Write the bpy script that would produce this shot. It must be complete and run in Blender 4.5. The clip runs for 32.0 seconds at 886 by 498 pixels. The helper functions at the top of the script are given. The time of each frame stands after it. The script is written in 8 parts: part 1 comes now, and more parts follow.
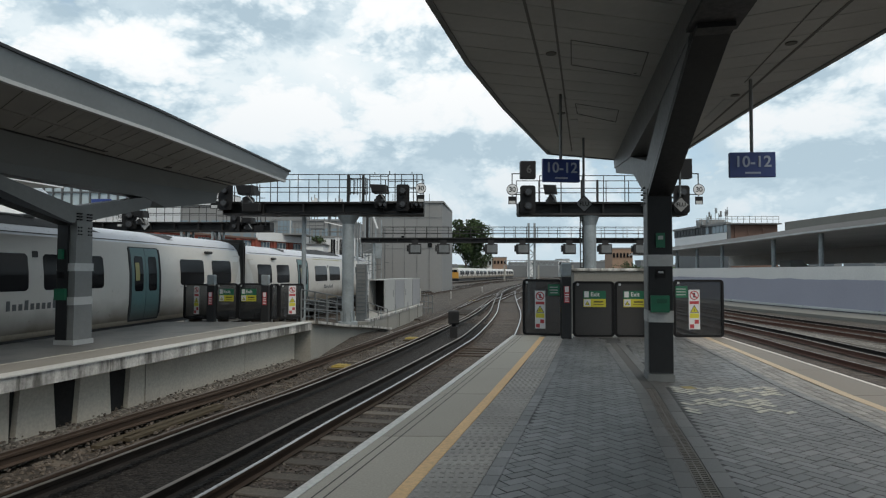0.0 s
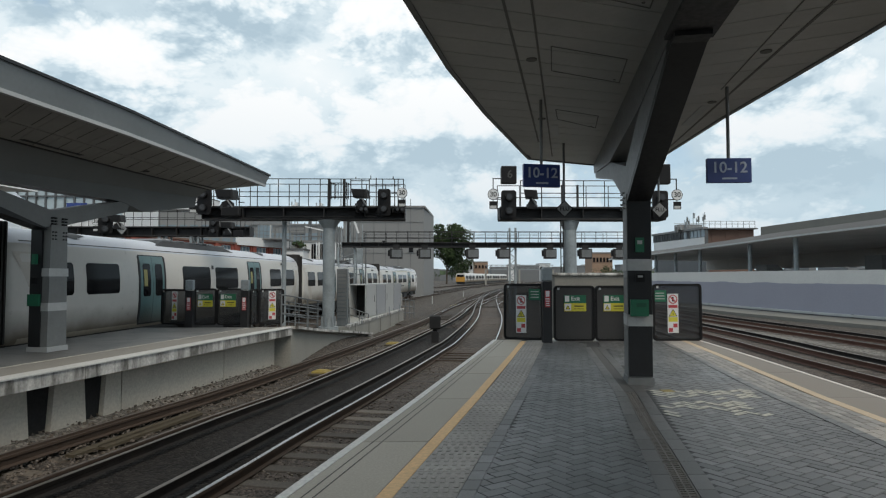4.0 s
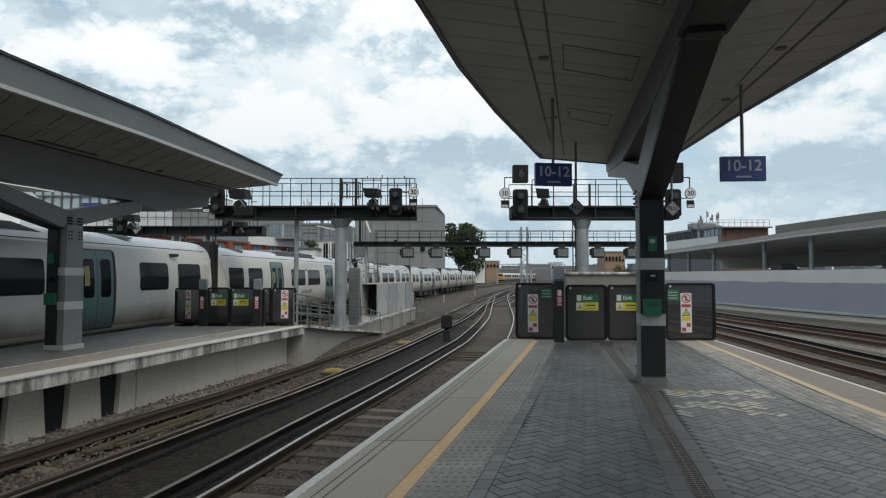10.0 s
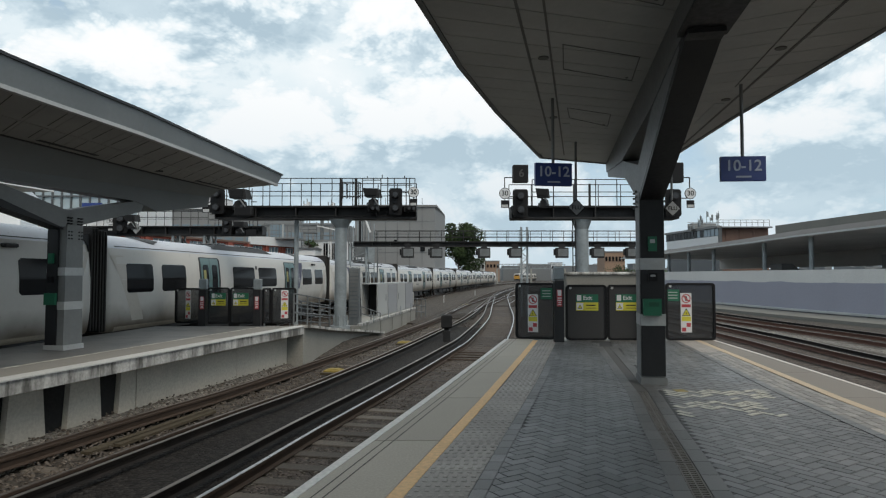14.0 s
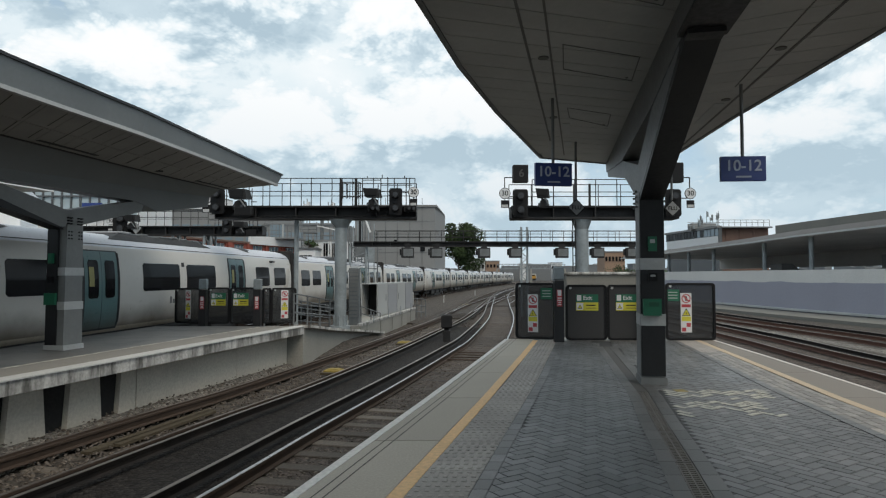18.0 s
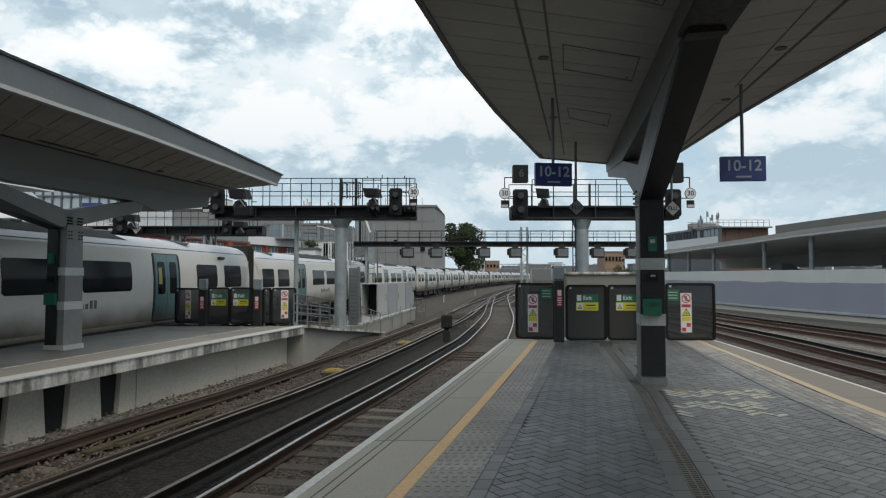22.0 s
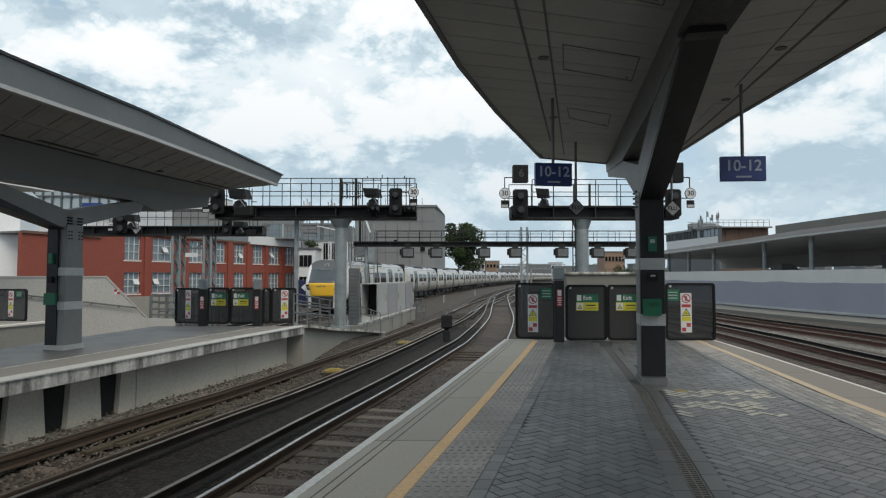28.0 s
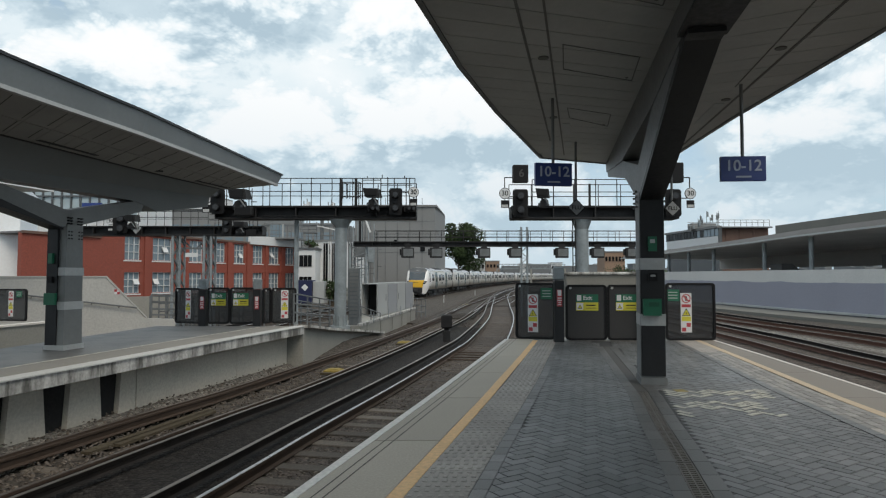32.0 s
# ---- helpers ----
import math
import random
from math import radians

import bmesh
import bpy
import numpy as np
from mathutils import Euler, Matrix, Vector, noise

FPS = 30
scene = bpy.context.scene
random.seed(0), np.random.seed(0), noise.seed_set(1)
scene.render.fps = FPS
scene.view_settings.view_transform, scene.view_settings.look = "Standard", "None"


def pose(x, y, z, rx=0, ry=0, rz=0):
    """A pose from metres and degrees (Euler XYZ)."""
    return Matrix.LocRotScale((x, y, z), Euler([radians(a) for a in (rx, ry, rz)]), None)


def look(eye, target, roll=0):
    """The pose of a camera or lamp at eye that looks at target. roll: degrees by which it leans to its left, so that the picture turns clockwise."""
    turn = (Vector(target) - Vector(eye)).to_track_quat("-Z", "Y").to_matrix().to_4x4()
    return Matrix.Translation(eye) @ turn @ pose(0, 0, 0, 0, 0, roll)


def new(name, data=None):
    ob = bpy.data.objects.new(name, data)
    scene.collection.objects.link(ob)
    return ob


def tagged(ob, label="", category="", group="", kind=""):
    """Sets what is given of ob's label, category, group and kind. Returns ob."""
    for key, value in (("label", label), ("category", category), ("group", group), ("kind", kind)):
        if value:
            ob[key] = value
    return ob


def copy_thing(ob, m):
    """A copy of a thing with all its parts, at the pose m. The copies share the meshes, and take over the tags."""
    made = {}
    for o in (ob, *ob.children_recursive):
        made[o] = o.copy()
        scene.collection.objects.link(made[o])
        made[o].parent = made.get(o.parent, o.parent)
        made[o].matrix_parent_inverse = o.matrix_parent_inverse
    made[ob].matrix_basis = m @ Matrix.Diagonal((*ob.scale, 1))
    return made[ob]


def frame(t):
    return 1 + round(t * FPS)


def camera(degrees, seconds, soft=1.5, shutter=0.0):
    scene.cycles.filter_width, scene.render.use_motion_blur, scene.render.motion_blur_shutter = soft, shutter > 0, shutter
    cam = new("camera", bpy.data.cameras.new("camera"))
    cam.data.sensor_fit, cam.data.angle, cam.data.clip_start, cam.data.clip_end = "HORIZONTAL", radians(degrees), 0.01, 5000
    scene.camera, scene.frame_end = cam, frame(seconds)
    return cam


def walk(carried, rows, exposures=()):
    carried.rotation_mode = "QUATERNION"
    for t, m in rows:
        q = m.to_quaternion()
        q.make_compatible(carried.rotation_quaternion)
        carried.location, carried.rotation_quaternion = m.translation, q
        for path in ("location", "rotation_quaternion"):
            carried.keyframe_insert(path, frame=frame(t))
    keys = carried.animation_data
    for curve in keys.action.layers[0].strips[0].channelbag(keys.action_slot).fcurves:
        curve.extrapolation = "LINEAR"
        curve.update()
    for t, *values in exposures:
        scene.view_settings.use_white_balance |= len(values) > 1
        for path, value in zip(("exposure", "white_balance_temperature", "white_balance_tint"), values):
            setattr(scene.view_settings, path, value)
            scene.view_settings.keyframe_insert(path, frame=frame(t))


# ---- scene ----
cam = camera(70.96, 32.0, soft=1.2)
PITCH = 92.446
walk(cam, [(t, pose(0, 0, 1.48, PITCH - p, 0, 0) if not (w or r) else pose(0, 0, 0, 0, 0, w) @ pose(0, 0, 1.48, PITCH - p) @ pose(0, 0, 0, 0, 0, r))
           for t, w, p, r in (
    (0.0, .662, .350, .10), (0.5, .377, .194, .08), (1.0, .064, .075, .05), (1.5, -.215, .037, .05), (2.0, -.424, .003, .03),
    (2.5, -.625, -.035, .03), (3.0, -.785, -.060, .02), (3.5, -.935, -.074, .0), (4.5, -1.16, -.085, .0), (5.5, -1.275, -.085, .01), (6.0, -1.30, -.011, .01),
    (6.5, -.870, .012, .0), (7.0, -.611, .007, .0), (7.5, -.366, .004, .0), (8.0, -.125, .0, .0), (8.5, .0, .0, .0), (9.0, .0, .0, .0), (32.0, .0, .0, .0))],
     exposures=((0.0, 0.0), (32.0, 0.0)))


# ---- light: bright broken cloud, a veiled sun high behind the camera ----
def build_world():
    w = bpy.data.worlds.new("world")
    scene.world = w
    w.use_nodes = True
    nt = w.node_tree
    nt.nodes.clear()
    N, L = nt.nodes.new, nt.links.new
    out, bg = N("ShaderNodeOutputWorld"), N("ShaderNodeBackground")
    sky = N("ShaderNodeTexSky")
    sky.sky_type, sky.sun_disc = "NISHITA", False
    sky.sun_elevation, sky.sun_rotation = radians(52), radians(150)
    skyb = N("ShaderNodeMix")
    skyb.data_type, skyb.blend_type = "RGBA", "MULTIPLY"
    skyb.inputs[0].default_value = 1.0
    skyb.inputs[7].default_value = (0.15, 0.165, 0.165, 1)
    L(sky.outputs[0], skyb.inputs[6])
    tc = N("ShaderNodeTexCoord")
    sep = N("ShaderNodeSeparateXYZ")
    L(tc.outputs["Generated"], sep.inputs[0])

    def heaps(lift):
        """Density of the cumulus, sampled a little higher up by lift."""
        mp = N("ShaderNodeMapping")
        mp.inputs["Location"].default_value = (SKY_SHIFT[0], SKY_SHIFT[1], SKY_SHIFT[2] + lift)
        mp.inputs["Scale"].default_value = (1.0, 1.0, 1.6)
        L(tc.outputs["Generated"], mp.inputs[0])
        wn = N("ShaderNodeTexNoise")
        wn.inputs["Scale"].default_value, wn.inputs["Detail"].default_value = 6.0, 7
        L(mp.outputs[0], wn.inputs[0])
        warp = N("ShaderNodeMix")
        warp.data_type = "VECTOR"
        warp.inputs[0].default_value = 0.085
        L(mp.outputs[0], warp.inputs[4])
        L(wn.outputs["Color"], warp.inputs[5])
        puff = N("ShaderNodeTexVoronoi")
        puff.feature = "SMOOTH_F1"
        puff.inputs["Scale"].default_value, puff.inputs["Detail"].default_value, puff.inputs["Smoothness"].default_value = 5.2, 4.0, .35
        puff.inputs["Roughness"].default_value, puff.inputs["Lacunarity"].default_value = 0.55, 2.4
        L(warp.outputs[1], puff.inputs["Vector"])
        heap = N("ShaderNodeMapRange")
        heap.inputs[1].default_value, heap.inputs[2].default_value = 0.25, 1.10
        heap.inputs[3].default_value, heap.inputs[4].default_value = 0.85, 0.25
        L(puff.outputs["Distance"], heap.inputs[0])
        big = N("ShaderNodeTexNoise")
        big.inputs["Scale"].default_value, big.inputs["Detail"].default_value, big.inputs["Roughness"].default_value = 2.4, 6, .5
        L(mp.outputs[0], big.inputs[0])
        both = N("ShaderNodeMix")
        both.inputs[0].default_value = 0.55
        L(big.outputs[0], both.inputs[2])
        L(heap.outputs[0], both.inputs[3])
        return both.outputs[0]
    here, above = heaps(0.0), heaps(0.07)
    cover = N("ShaderNodeMapRange")
    cover.inputs[1].default_value, cover.inputs[2].default_value = 0.27, 0.325
    L(here, cover.inputs[0])
    fall = N("ShaderNodeMath")
    fall.operation = "SUBTRACT"
    L(here, fall.inputs[0])
    L(above, fall.inputs[1])
    lit = N("ShaderNodeMath")
    lit.operation = "MULTIPLY_ADD"
    lit.inputs[1].default_value = 1.15
    L(fall.outputs[0], lit.inputs[0])
    L(here, lit.inputs[2])
    tone = N("ShaderNodeValToRGB")
    e = tone.color_ramp.elements
    e[0].position, e[0].color = 0.24, (0.45, 0.58, 0.67, 1)
    e[1].position, e[1].color = 0.60, (1.0, 1.015, 1.02, 1)
    for q, col in ((.35, (.62, .745, .82, 1)), (.425, (.80, .895, .94, 1)), (.50, (.93, .975, .995, 1))):
        e.new(q).color = col
    L(lit.outputs[0], tone.inputs[0])
    mix = N("ShaderNodeMix")
    mix.data_type = "RGBA"
    L(cover.outputs[0], mix.inputs[0])
    L(skyb.outputs[2], mix.inputs[6])
    L(tone.outputs[0], mix.inputs[7])
    # paler, smoother near the horizon
    hz = N("ShaderNodeMapRange")
    hz.inputs[1].default_value, hz.inputs[2].default_value = 0.30, 0.0
    hz.inputs[3].default_value, hz.inputs[4].default_value = 0.0, 0.75
    L(sep.outputs[2], hz.inputs[0])
    mix2 = N("ShaderNodeMix")
    mix2.data_type = "RGBA"
    L(hz.outputs[0], mix2.inputs[0])
    L(mix.outputs[2], mix2.inputs[6])
    mix2.inputs[7].default_value = (0.50, 0.64, 0.73, 1)
    L(mix2.outputs[2], bg.inputs[0])
    bg.inputs[1].default_value = 1.0
    L(bg.outputs[0], out.inputs[0])


SKY_SHIFT = (2.92, 1.7, 0.0)
build_world()
sun_data = bpy.data.lights.new("sun", "SUN")
sun_data.energy, sun_data.angle, sun_data.color = 1.6, radians(30), (1.0, 0.87, 0.70)
sun = new("sun", sun_data)
sun.matrix_world = look((0, 0, 60), (0 - 24, 0 + 42, 60 - 62))


# ---- materials ----
def mat(name, col, rough=0.6, metal=0.0, big=0.25, fine=0.12, bs=0.6, fs=18.0, bump=0.1, bd=0.01, col2=None, rnd=0.0, island=0.0,
        streak=0.0, spec=0.5, rv=0.1, vor=0.0, sharp=0.0):
    m = bpy.data.materials.new(name)
    m.use_nodes = True
    nt = m.node_tree
    N, L = nt.nodes.new, nt.links.new
    p = nt.nodes["Principled BSDF"]
    p.inputs["Metallic"].default_value = metal
    p.inputs["Specular IOR Level"].default_value = spec
    tc = N("ShaderNodeTexCoord")
    a, b = N("ShaderNodeTexNoise"), N("ShaderNodeTexNoise")
    for n, s in ((a, bs), (b, fs)):
        n.inputs["Scale"].default_value, n.inputs["Detail"].default_value, n.inputs["Roughness"].default_value = s, 5, 0.6
        L(tc.outputs["Object"], n.inputs[0])
    if streak:
        mp = N("ShaderNodeMapping")
        mp.inputs["Scale"].default_value = (1, 1, streak)
        L(tc.outputs["Object"], mp.inputs[0])
        L(mp.outputs[0], a.inputs[0])

    def rng(src, lo, hi):
        r = N("ShaderNodeMapRange")
        r.inputs[1].default_value, r.inputs[2].default_value = 0.3, 0.7
        r.inputs[3].default_value, r.inputs[4].default_value = lo, hi
        L(src, r.inputs[0])
        return r.outputs[0]
    va, vb = rng(a.outputs[0], 1 - big, 1 + big), rng(b.outputs[0], 1 - fine, 1 + fine)
    mul = N("ShaderNodeMath")
    mul.operation = "MULTIPLY"
    L(va, mul.inputs[0])
    L(vb, mul.inputs[1])
    fac = mul.outputs[0]
    if rnd or island:
        src = N("ShaderNodeObjectInfo").outputs["Random"] if rnd else N("ShaderNodeNewGeometry").outputs["Random Per Island"]
        k = rnd or island
        r = N("ShaderNodeMapRange")
        r.inputs[3].default_value, r.inputs[4].default_value = 1 - k, 1 + k
        L(src, r.inputs[0])
        m2 = N("ShaderNodeMath")
        m2.operation = "MULTIPLY"
        L(fac, m2.inputs[0])
        L(r.outputs[0], m2.inputs[1])
        fac = m2.outputs[0]
    base = N("ShaderNodeMix")
    base.data_type = "RGBA"
    base.inputs[6].default_value = (*col, 1)
    base.inputs[7].default_value = (*(col2 or col), 1)
    mx = rng(a.outputs[0], 0, 1)
    if sharp:
        mx.node.inputs[1].default_value, mx.node.inputs[2].default_value = 0.5 - sharp, 0.5 + sharp
    L(mx, base.inputs[0])
    if vor:
        # separate stones: each cell its own tone, rounded by its distance
        vo, v2 = N("ShaderNodeTexVoronoi"), N("ShaderNodeTexVoronoi")
        v2.feature = "DISTANCE_TO_EDGE"
        for q in (vo, v2):
            q.inputs["Scale"].default_value = vor
            L(tc.outputs["Object"], q.inputs["Vector"])
        sepc = N("ShaderNodeSeparateColor")
        L(vo.outputs["Color"], sepc.inputs[0])
        tone = N("ShaderNodeMapRange")
        tone.inputs[3].default_value, tone.inputs[4].default_value = 0.45, 1.6
        L(sepc.outputs[0], tone.inputs[0])
        edge = N("ShaderNodeMapRange")
        edge.inputs[2].default_value, edge.inputs[3].default_value = 0.12, 0.35
        L(v2.outputs["Distance"], edge.inputs[0])
        for src in (tone.outputs[0], edge.outputs[0]):
            m3 = N("ShaderNodeMath")
            m3.operation = "MULTIPLY"
            L(fac, m3.inputs[0])
            L(src, m3.inputs[1])
            fac = m3.outputs[0]
    sc = N("ShaderNodeVectorMath")
    sc.operation = "SCALE"
    L(base.outputs[2], sc.inputs[0])
    L(fac, sc.inputs["Scale"])
    L(sc.outputs[0], p.inputs["Base Color"])
    L(rng(b.outputs[0], max(rough - rv, 0.02), min(rough + rv, 1)), p.inputs["Roughness"])
    if bump:
        bn = N("ShaderNodeBump")
        bn.inputs["Strength"].default_value, bn.inputs["Distance"].default_value = bump, bd
        L(v2.outputs["Distance"] if vor else b.outputs[0], bn.inputs["Height"])
        L(bn.outputs[0], p.inputs["Normal"])
    return m


M = {}
for args in (
    dict(name="ballast", col=(.102, .086, .072), col2=(.047, .039, .033), rough=.95, big=.5, fine=.3, bs=.45, fs=30, bump=.9, bd=.03, vor=17, sharp=.12),
    dict(name="ballast_oily", col=(.036, .032, .029), col2=(.018, .016, .015), rough=.85, big=.45, fine=.4, bs=.6, fs=30, bump=.9, bd=.03, vor=17, spec=.2),
    dict(name="ballast_pale", col=(.23, .212, .19), col2=(.135, .122, .106), rough=.95, big=.35, fine=.3, bs=.6, fs=30, bump=.9, bd=.03, vor=17),
    dict(name="stone_oily", col=(.08, .071, .064), rough=.85, island=.8, fine=.3, fs=30, spec=.2),
    dict(name="stone", col=(.15, .128, .108), col2=(.095, .08, .068), rough=.95, island=.45, fine=.3, fs=30),
    dict(name="asphalt", col=(.075, .078, .08), col2=(.055, .058, .06), rough=.6, big=.3, fine=.2, bs=.7, fs=60, bump=.2, bd=.004),
    dict(name="paver", col=(.112, .110, .108), rough=.48, rnd=.32, big=.34, fine=.34, bs=.6, fs=45, bump=.35, bd=.003),
    dict(name="paver_far", col=(.112, .109, .106), rough=.48, island=.26, big=.34, fine=.34, bs=.6, fs=45, bump=.35, bd=.003),
    dict(name="coping", col=(.41, .362, .298), col2=(.335, .297, .244), rough=.75, rnd=.07, big=.14, fine=.14, bs=.5, fs=50, bump=.2, bd=.003),
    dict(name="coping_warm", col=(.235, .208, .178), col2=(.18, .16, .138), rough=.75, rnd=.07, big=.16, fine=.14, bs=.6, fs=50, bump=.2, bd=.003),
    dict(name="tactile", col=(.295, .27, .245), rough=.7, rnd=.16, big=.25, fine=.2, bs=.8, fs=40, bump=.2, bd=.003),
    dict(name="groove_dirt", col=(.085, .08, .072), rough=.8, big=.3, fine=.2, bs=3, fs=30),
    dict(name="white_line", col=(.72, .685, .635), col2=(.55, .52, .475), rough=.7, big=.15, fine=.18, bs=2, fs=25),
    dict(name="yellow_line", col=(.74, .47, .23), col2=(.64, .41, .20), rough=.7, big=.12, fine=.15, bs=1.5, fs=25),
    dict(name="faded_paint", col=(.60, .575, .49), col2=(.27, .262, .235), rough=.75, big=.15, fine=.25, bs=7, fs=40, sharp=.12),
    dict(name="concrete", col=(.31, .305, .28), col2=(.21, .205, .185), rough=.85, big=.28, fine=.15, bs=.8, fs=20, bump=.25, bd=.006, streak=.3),
    dict(name="concrete_pale", col=(.50, .495, .475), col2=(.36, .355, .34), rough=.85, big=.2, fine=.12, bs=.7, fs=15, bump=.2, bd=.006, streak=.3),
    dict(name="concrete_dirty", col=(.62, .61, .59), col2=(.10, .098, .09), rough=.85, big=.25, fine=.25, bs=3.0, fs=20, bump=.25, bd=.006, streak=.22, sharp=.12),
    # near-black for joints, and for shade painted into bays and cabinet
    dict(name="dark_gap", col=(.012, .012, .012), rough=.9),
    dict(name="soffit", col=(.43, .435, .42), rough=.6, big=.12, fine=.07, bs=.5, fs=12, bump=.04, rnd=.04),
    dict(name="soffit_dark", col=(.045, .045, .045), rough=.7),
    dict(name="canopy_grey", col=(.22, .235, .24), rough=.5, big=.12, fine=.06, bs=.5, fs=14, bump=.03),
    dict(name="steel_grey", col=(.168, .175, .175), rough=.5, big=.15, fine=.08, bs=.9, fs=14, bump=.04),
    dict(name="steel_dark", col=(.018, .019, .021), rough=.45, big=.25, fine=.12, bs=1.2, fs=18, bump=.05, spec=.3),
    dict(name="band_grey", col=(.40, .41, .41), rough=.6, big=.12, fine=.08),
    dict(name="galv", col=(.245, .275, .29), rough=.5, metal=.2, big=.2, fine=.12, bs=2, fs=14, bump=.05),
    dict(name="galv_dark", col=(.14, .15, .155), rough=.6, metal=.2, big=.25, fine=.12, bs=2, fs=14, bump=.05),
    dict(name="gantry", col=(.026, .026, .027), rough=.65, big=.3, fine=.15, bs=1.5, fs=14, bump=.08, spec=.25),
    dict(name="black", col=(.010, .010, .011), rough=.55, big=.2, fine=.1, spec=.2),
    dict(name="lens", col=(.022, .022, .024), rough=.2),
    dict(name="rail_rust", col=(.055, .034, .022), col2=(.036, .024, .017), rough=.8, big=.3, fine=.3, bs=1.5, fs=40, bump=.2, bd=.003),
    dict(name="rail_shine", col=(.56, .56, .57), rough=.34, metal=1.0, big=.1, fine=.1, bump=0),
    dict(name="rail_dull", col=(.25, .22, .2), rough=.45, metal=.8, big=.2, fine=.15),
    dict(name="conductor", col=(.014, .013, .013), col2=(.022, .018, .016), rough=.7, big=.3, fine=.2, bs=1.5, fs=30, spec=.2),
    dict(name="sleeper", col=(.15, .13, .108), col2=(.075, .063, .052), rough=.9, rnd=.4, big=.3, fine=.35, bs=2, fs=25, bump=.4, bd=.01),
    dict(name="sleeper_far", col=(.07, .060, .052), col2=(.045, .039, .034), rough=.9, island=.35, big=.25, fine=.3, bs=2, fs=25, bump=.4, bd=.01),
    dict(name="board", col=(.088, .07, .042), col2=(.052, .042, .028), rough=.85, big=.3, fine=.25, bs=3, fs=30, bump=.3, bd=.005),
    dict(name="yellow_paint", col=(.34, .25, .04), col2=(.20, .15, .045), rough=.6, big=.3, fine=.25, bs=4, fs=25),
    dict(name="train_white", col=(.56, .545, .515), col2=(.50, .485, .455), rough=.30, rv=.03, big=.06, fine=.02, bs=.5, fs=6, bump=0, streak=.5),
    dict(name="train_roof", col=(.49, .51, .555), col2=(.40, .42, .465), rough=.35, big=.15, fine=.05, bs=.8, fs=12, bump=.03),
    dict(name="train_skirt", col=(.36, .32, .26), col2=(.20, .17, .13), rough=.6, big=.3, fine=.15, bs=1.3, fs=14),
    dict(name="train_dark", col=(.025, .026, .028), rough=.7, big=.3, fine=.2, bs=2, fs=15, bump=.1),
    dict(name="door_teal", col=(.085, .16, .165), rough=.35, big=.06, fine=.03, bump=0),
    dict(name="glass_dark", col=(.008, .008, .009), rough=.12, rv=.02, big=.1, fine=.03, bump=0, spec=.13),
    # pale blue that puts the reflected sky into the glass colour
    dict(name="glass_blue", col=(.26, .33, .38), col2=(.12, .16, .19), rough=.1, rv=.03, big=.3, fine=.05, bs=.5, bump=0),
    dict(name="poster_yellow", col=(.27, .25, .09), rough=.5, big=.1, fine=.05),
    dict(name="front_yellow", col=(.72, .42, .03), rough=.35, big=.08, fine=.03, bump=0),
    dict(name="front_grey", col=(.085, .09, .095), rough=.4, big=.08, fine=.03, bump=0),
    dict(name="purple", col=(.028, .027, .07), rough=.4, big=.05, fine=.03, bump=0),
    dict(name="beige_band", col=(.45, .42, .375), rough=.35, big=.05, fine=.03, bump=0),
    dict(name="bellows", col=(.015, .013, .012), rough=.8, big=.2, fine=.1),
    dict(name="brick", col=(.29, .075, .05), col2=(.22, .06, .042), rough=.85, big=.16, fine=.2, bs=.7, fs=9, bump=.2, bd=.01),
    dict(name="brick_dark", col=(.15, .092, .072), rough=.85, big=.15, fine=.15, bs=.4, fs=6),
    dict(name="render_white", col=(.70, .71, .71), col2=(.60, .61, .62), rough=.8, big=.08, fine=.05, bs=.2, fs=6, bump=.05),
    dict(name="render_grey", col=(.235, .24, .242), col2=(.185, .19, .192), rough=.85, big=.1, fine=.06, bs=.12, fs=4, bump=.05, streak=.3),
    dict(name="hoarding", col=(.30, .305, .365), col2=(.27, .275, .33), rough=.75, big=.08, fine=.05, bs=.3, fs=10),
    dict(name="hoarding_pale", col=(.64, .635, .62), col2=(.54, .535, .52), rough=.8, big=.12, fine=.08, bs=.5, fs=12, streak=.3),
    dict(name="sign_blue", col=(.020, .044, .20), rough=.4, big=.05, fine=.03, bump=0),
    dict(name="sign_white", col=(.62, .63, .64), rough=.5, big=.06, fine=.04, bump=0),
    dict(name="sign_letter", col=(.42, .47, .58), rough=.5, big=.04, fine=.03, bump=0),
    dict(name="sign_green", col=(.008, .12, .062), rough=.45, big=.08, fine=.04, bump=0),
    dict(name="sign_yellow", col=(.55, .50, .04), rough=.5, big=.06, fine=.04, bump=0),
    dict(name="sign_red", col=(.36, .035, .045), rough=.5, big=.08, fine=.06, bump=0),
    dict(name="cabinet", col=(.40, .41, .41), col2=(.33, .34, .34), rough=.6, big=.12, fine=.06, bs=1.5, fs=12),
    dict(name="leaf", col=(.038, .060, .022), col2=(.02, .036, .014), rough=.75, island=.5, big=.3, fine=.2, bs=.3, fs=3, spec=.2),
    dict(name="bark", col=(.06, .045, .03), rough=.9, big=.3, fine=.3, bs=2, fs=12, bump=.4),
    dict(name="far_city", col=(.19, .20, .21), col2=(.11, .12, .125), rough=.9, big=.2, fine=.1, bs=.05, fs=1, bump=0),
    dict(name="far_green", col=(.05, .075, .04), rough=.9, island=.3, big=.3, fine=.2, bs=.1, fs=1, bump=0),
    dict(name="roof_sheet", col=(.105, .10, .096), rough=.6, big=.1, fine=.06, bs=.3, fs=8),
    dict(name="shade_ceiling", col=(.62, .61, .60), rough=.8, big=.1, fine=.06, bs=.3, fs=8),
    dict(name="paver_joint", col=(.045, .045, .044), rough=.7, big=.2, fine=.2, bs=.8, fs=30),
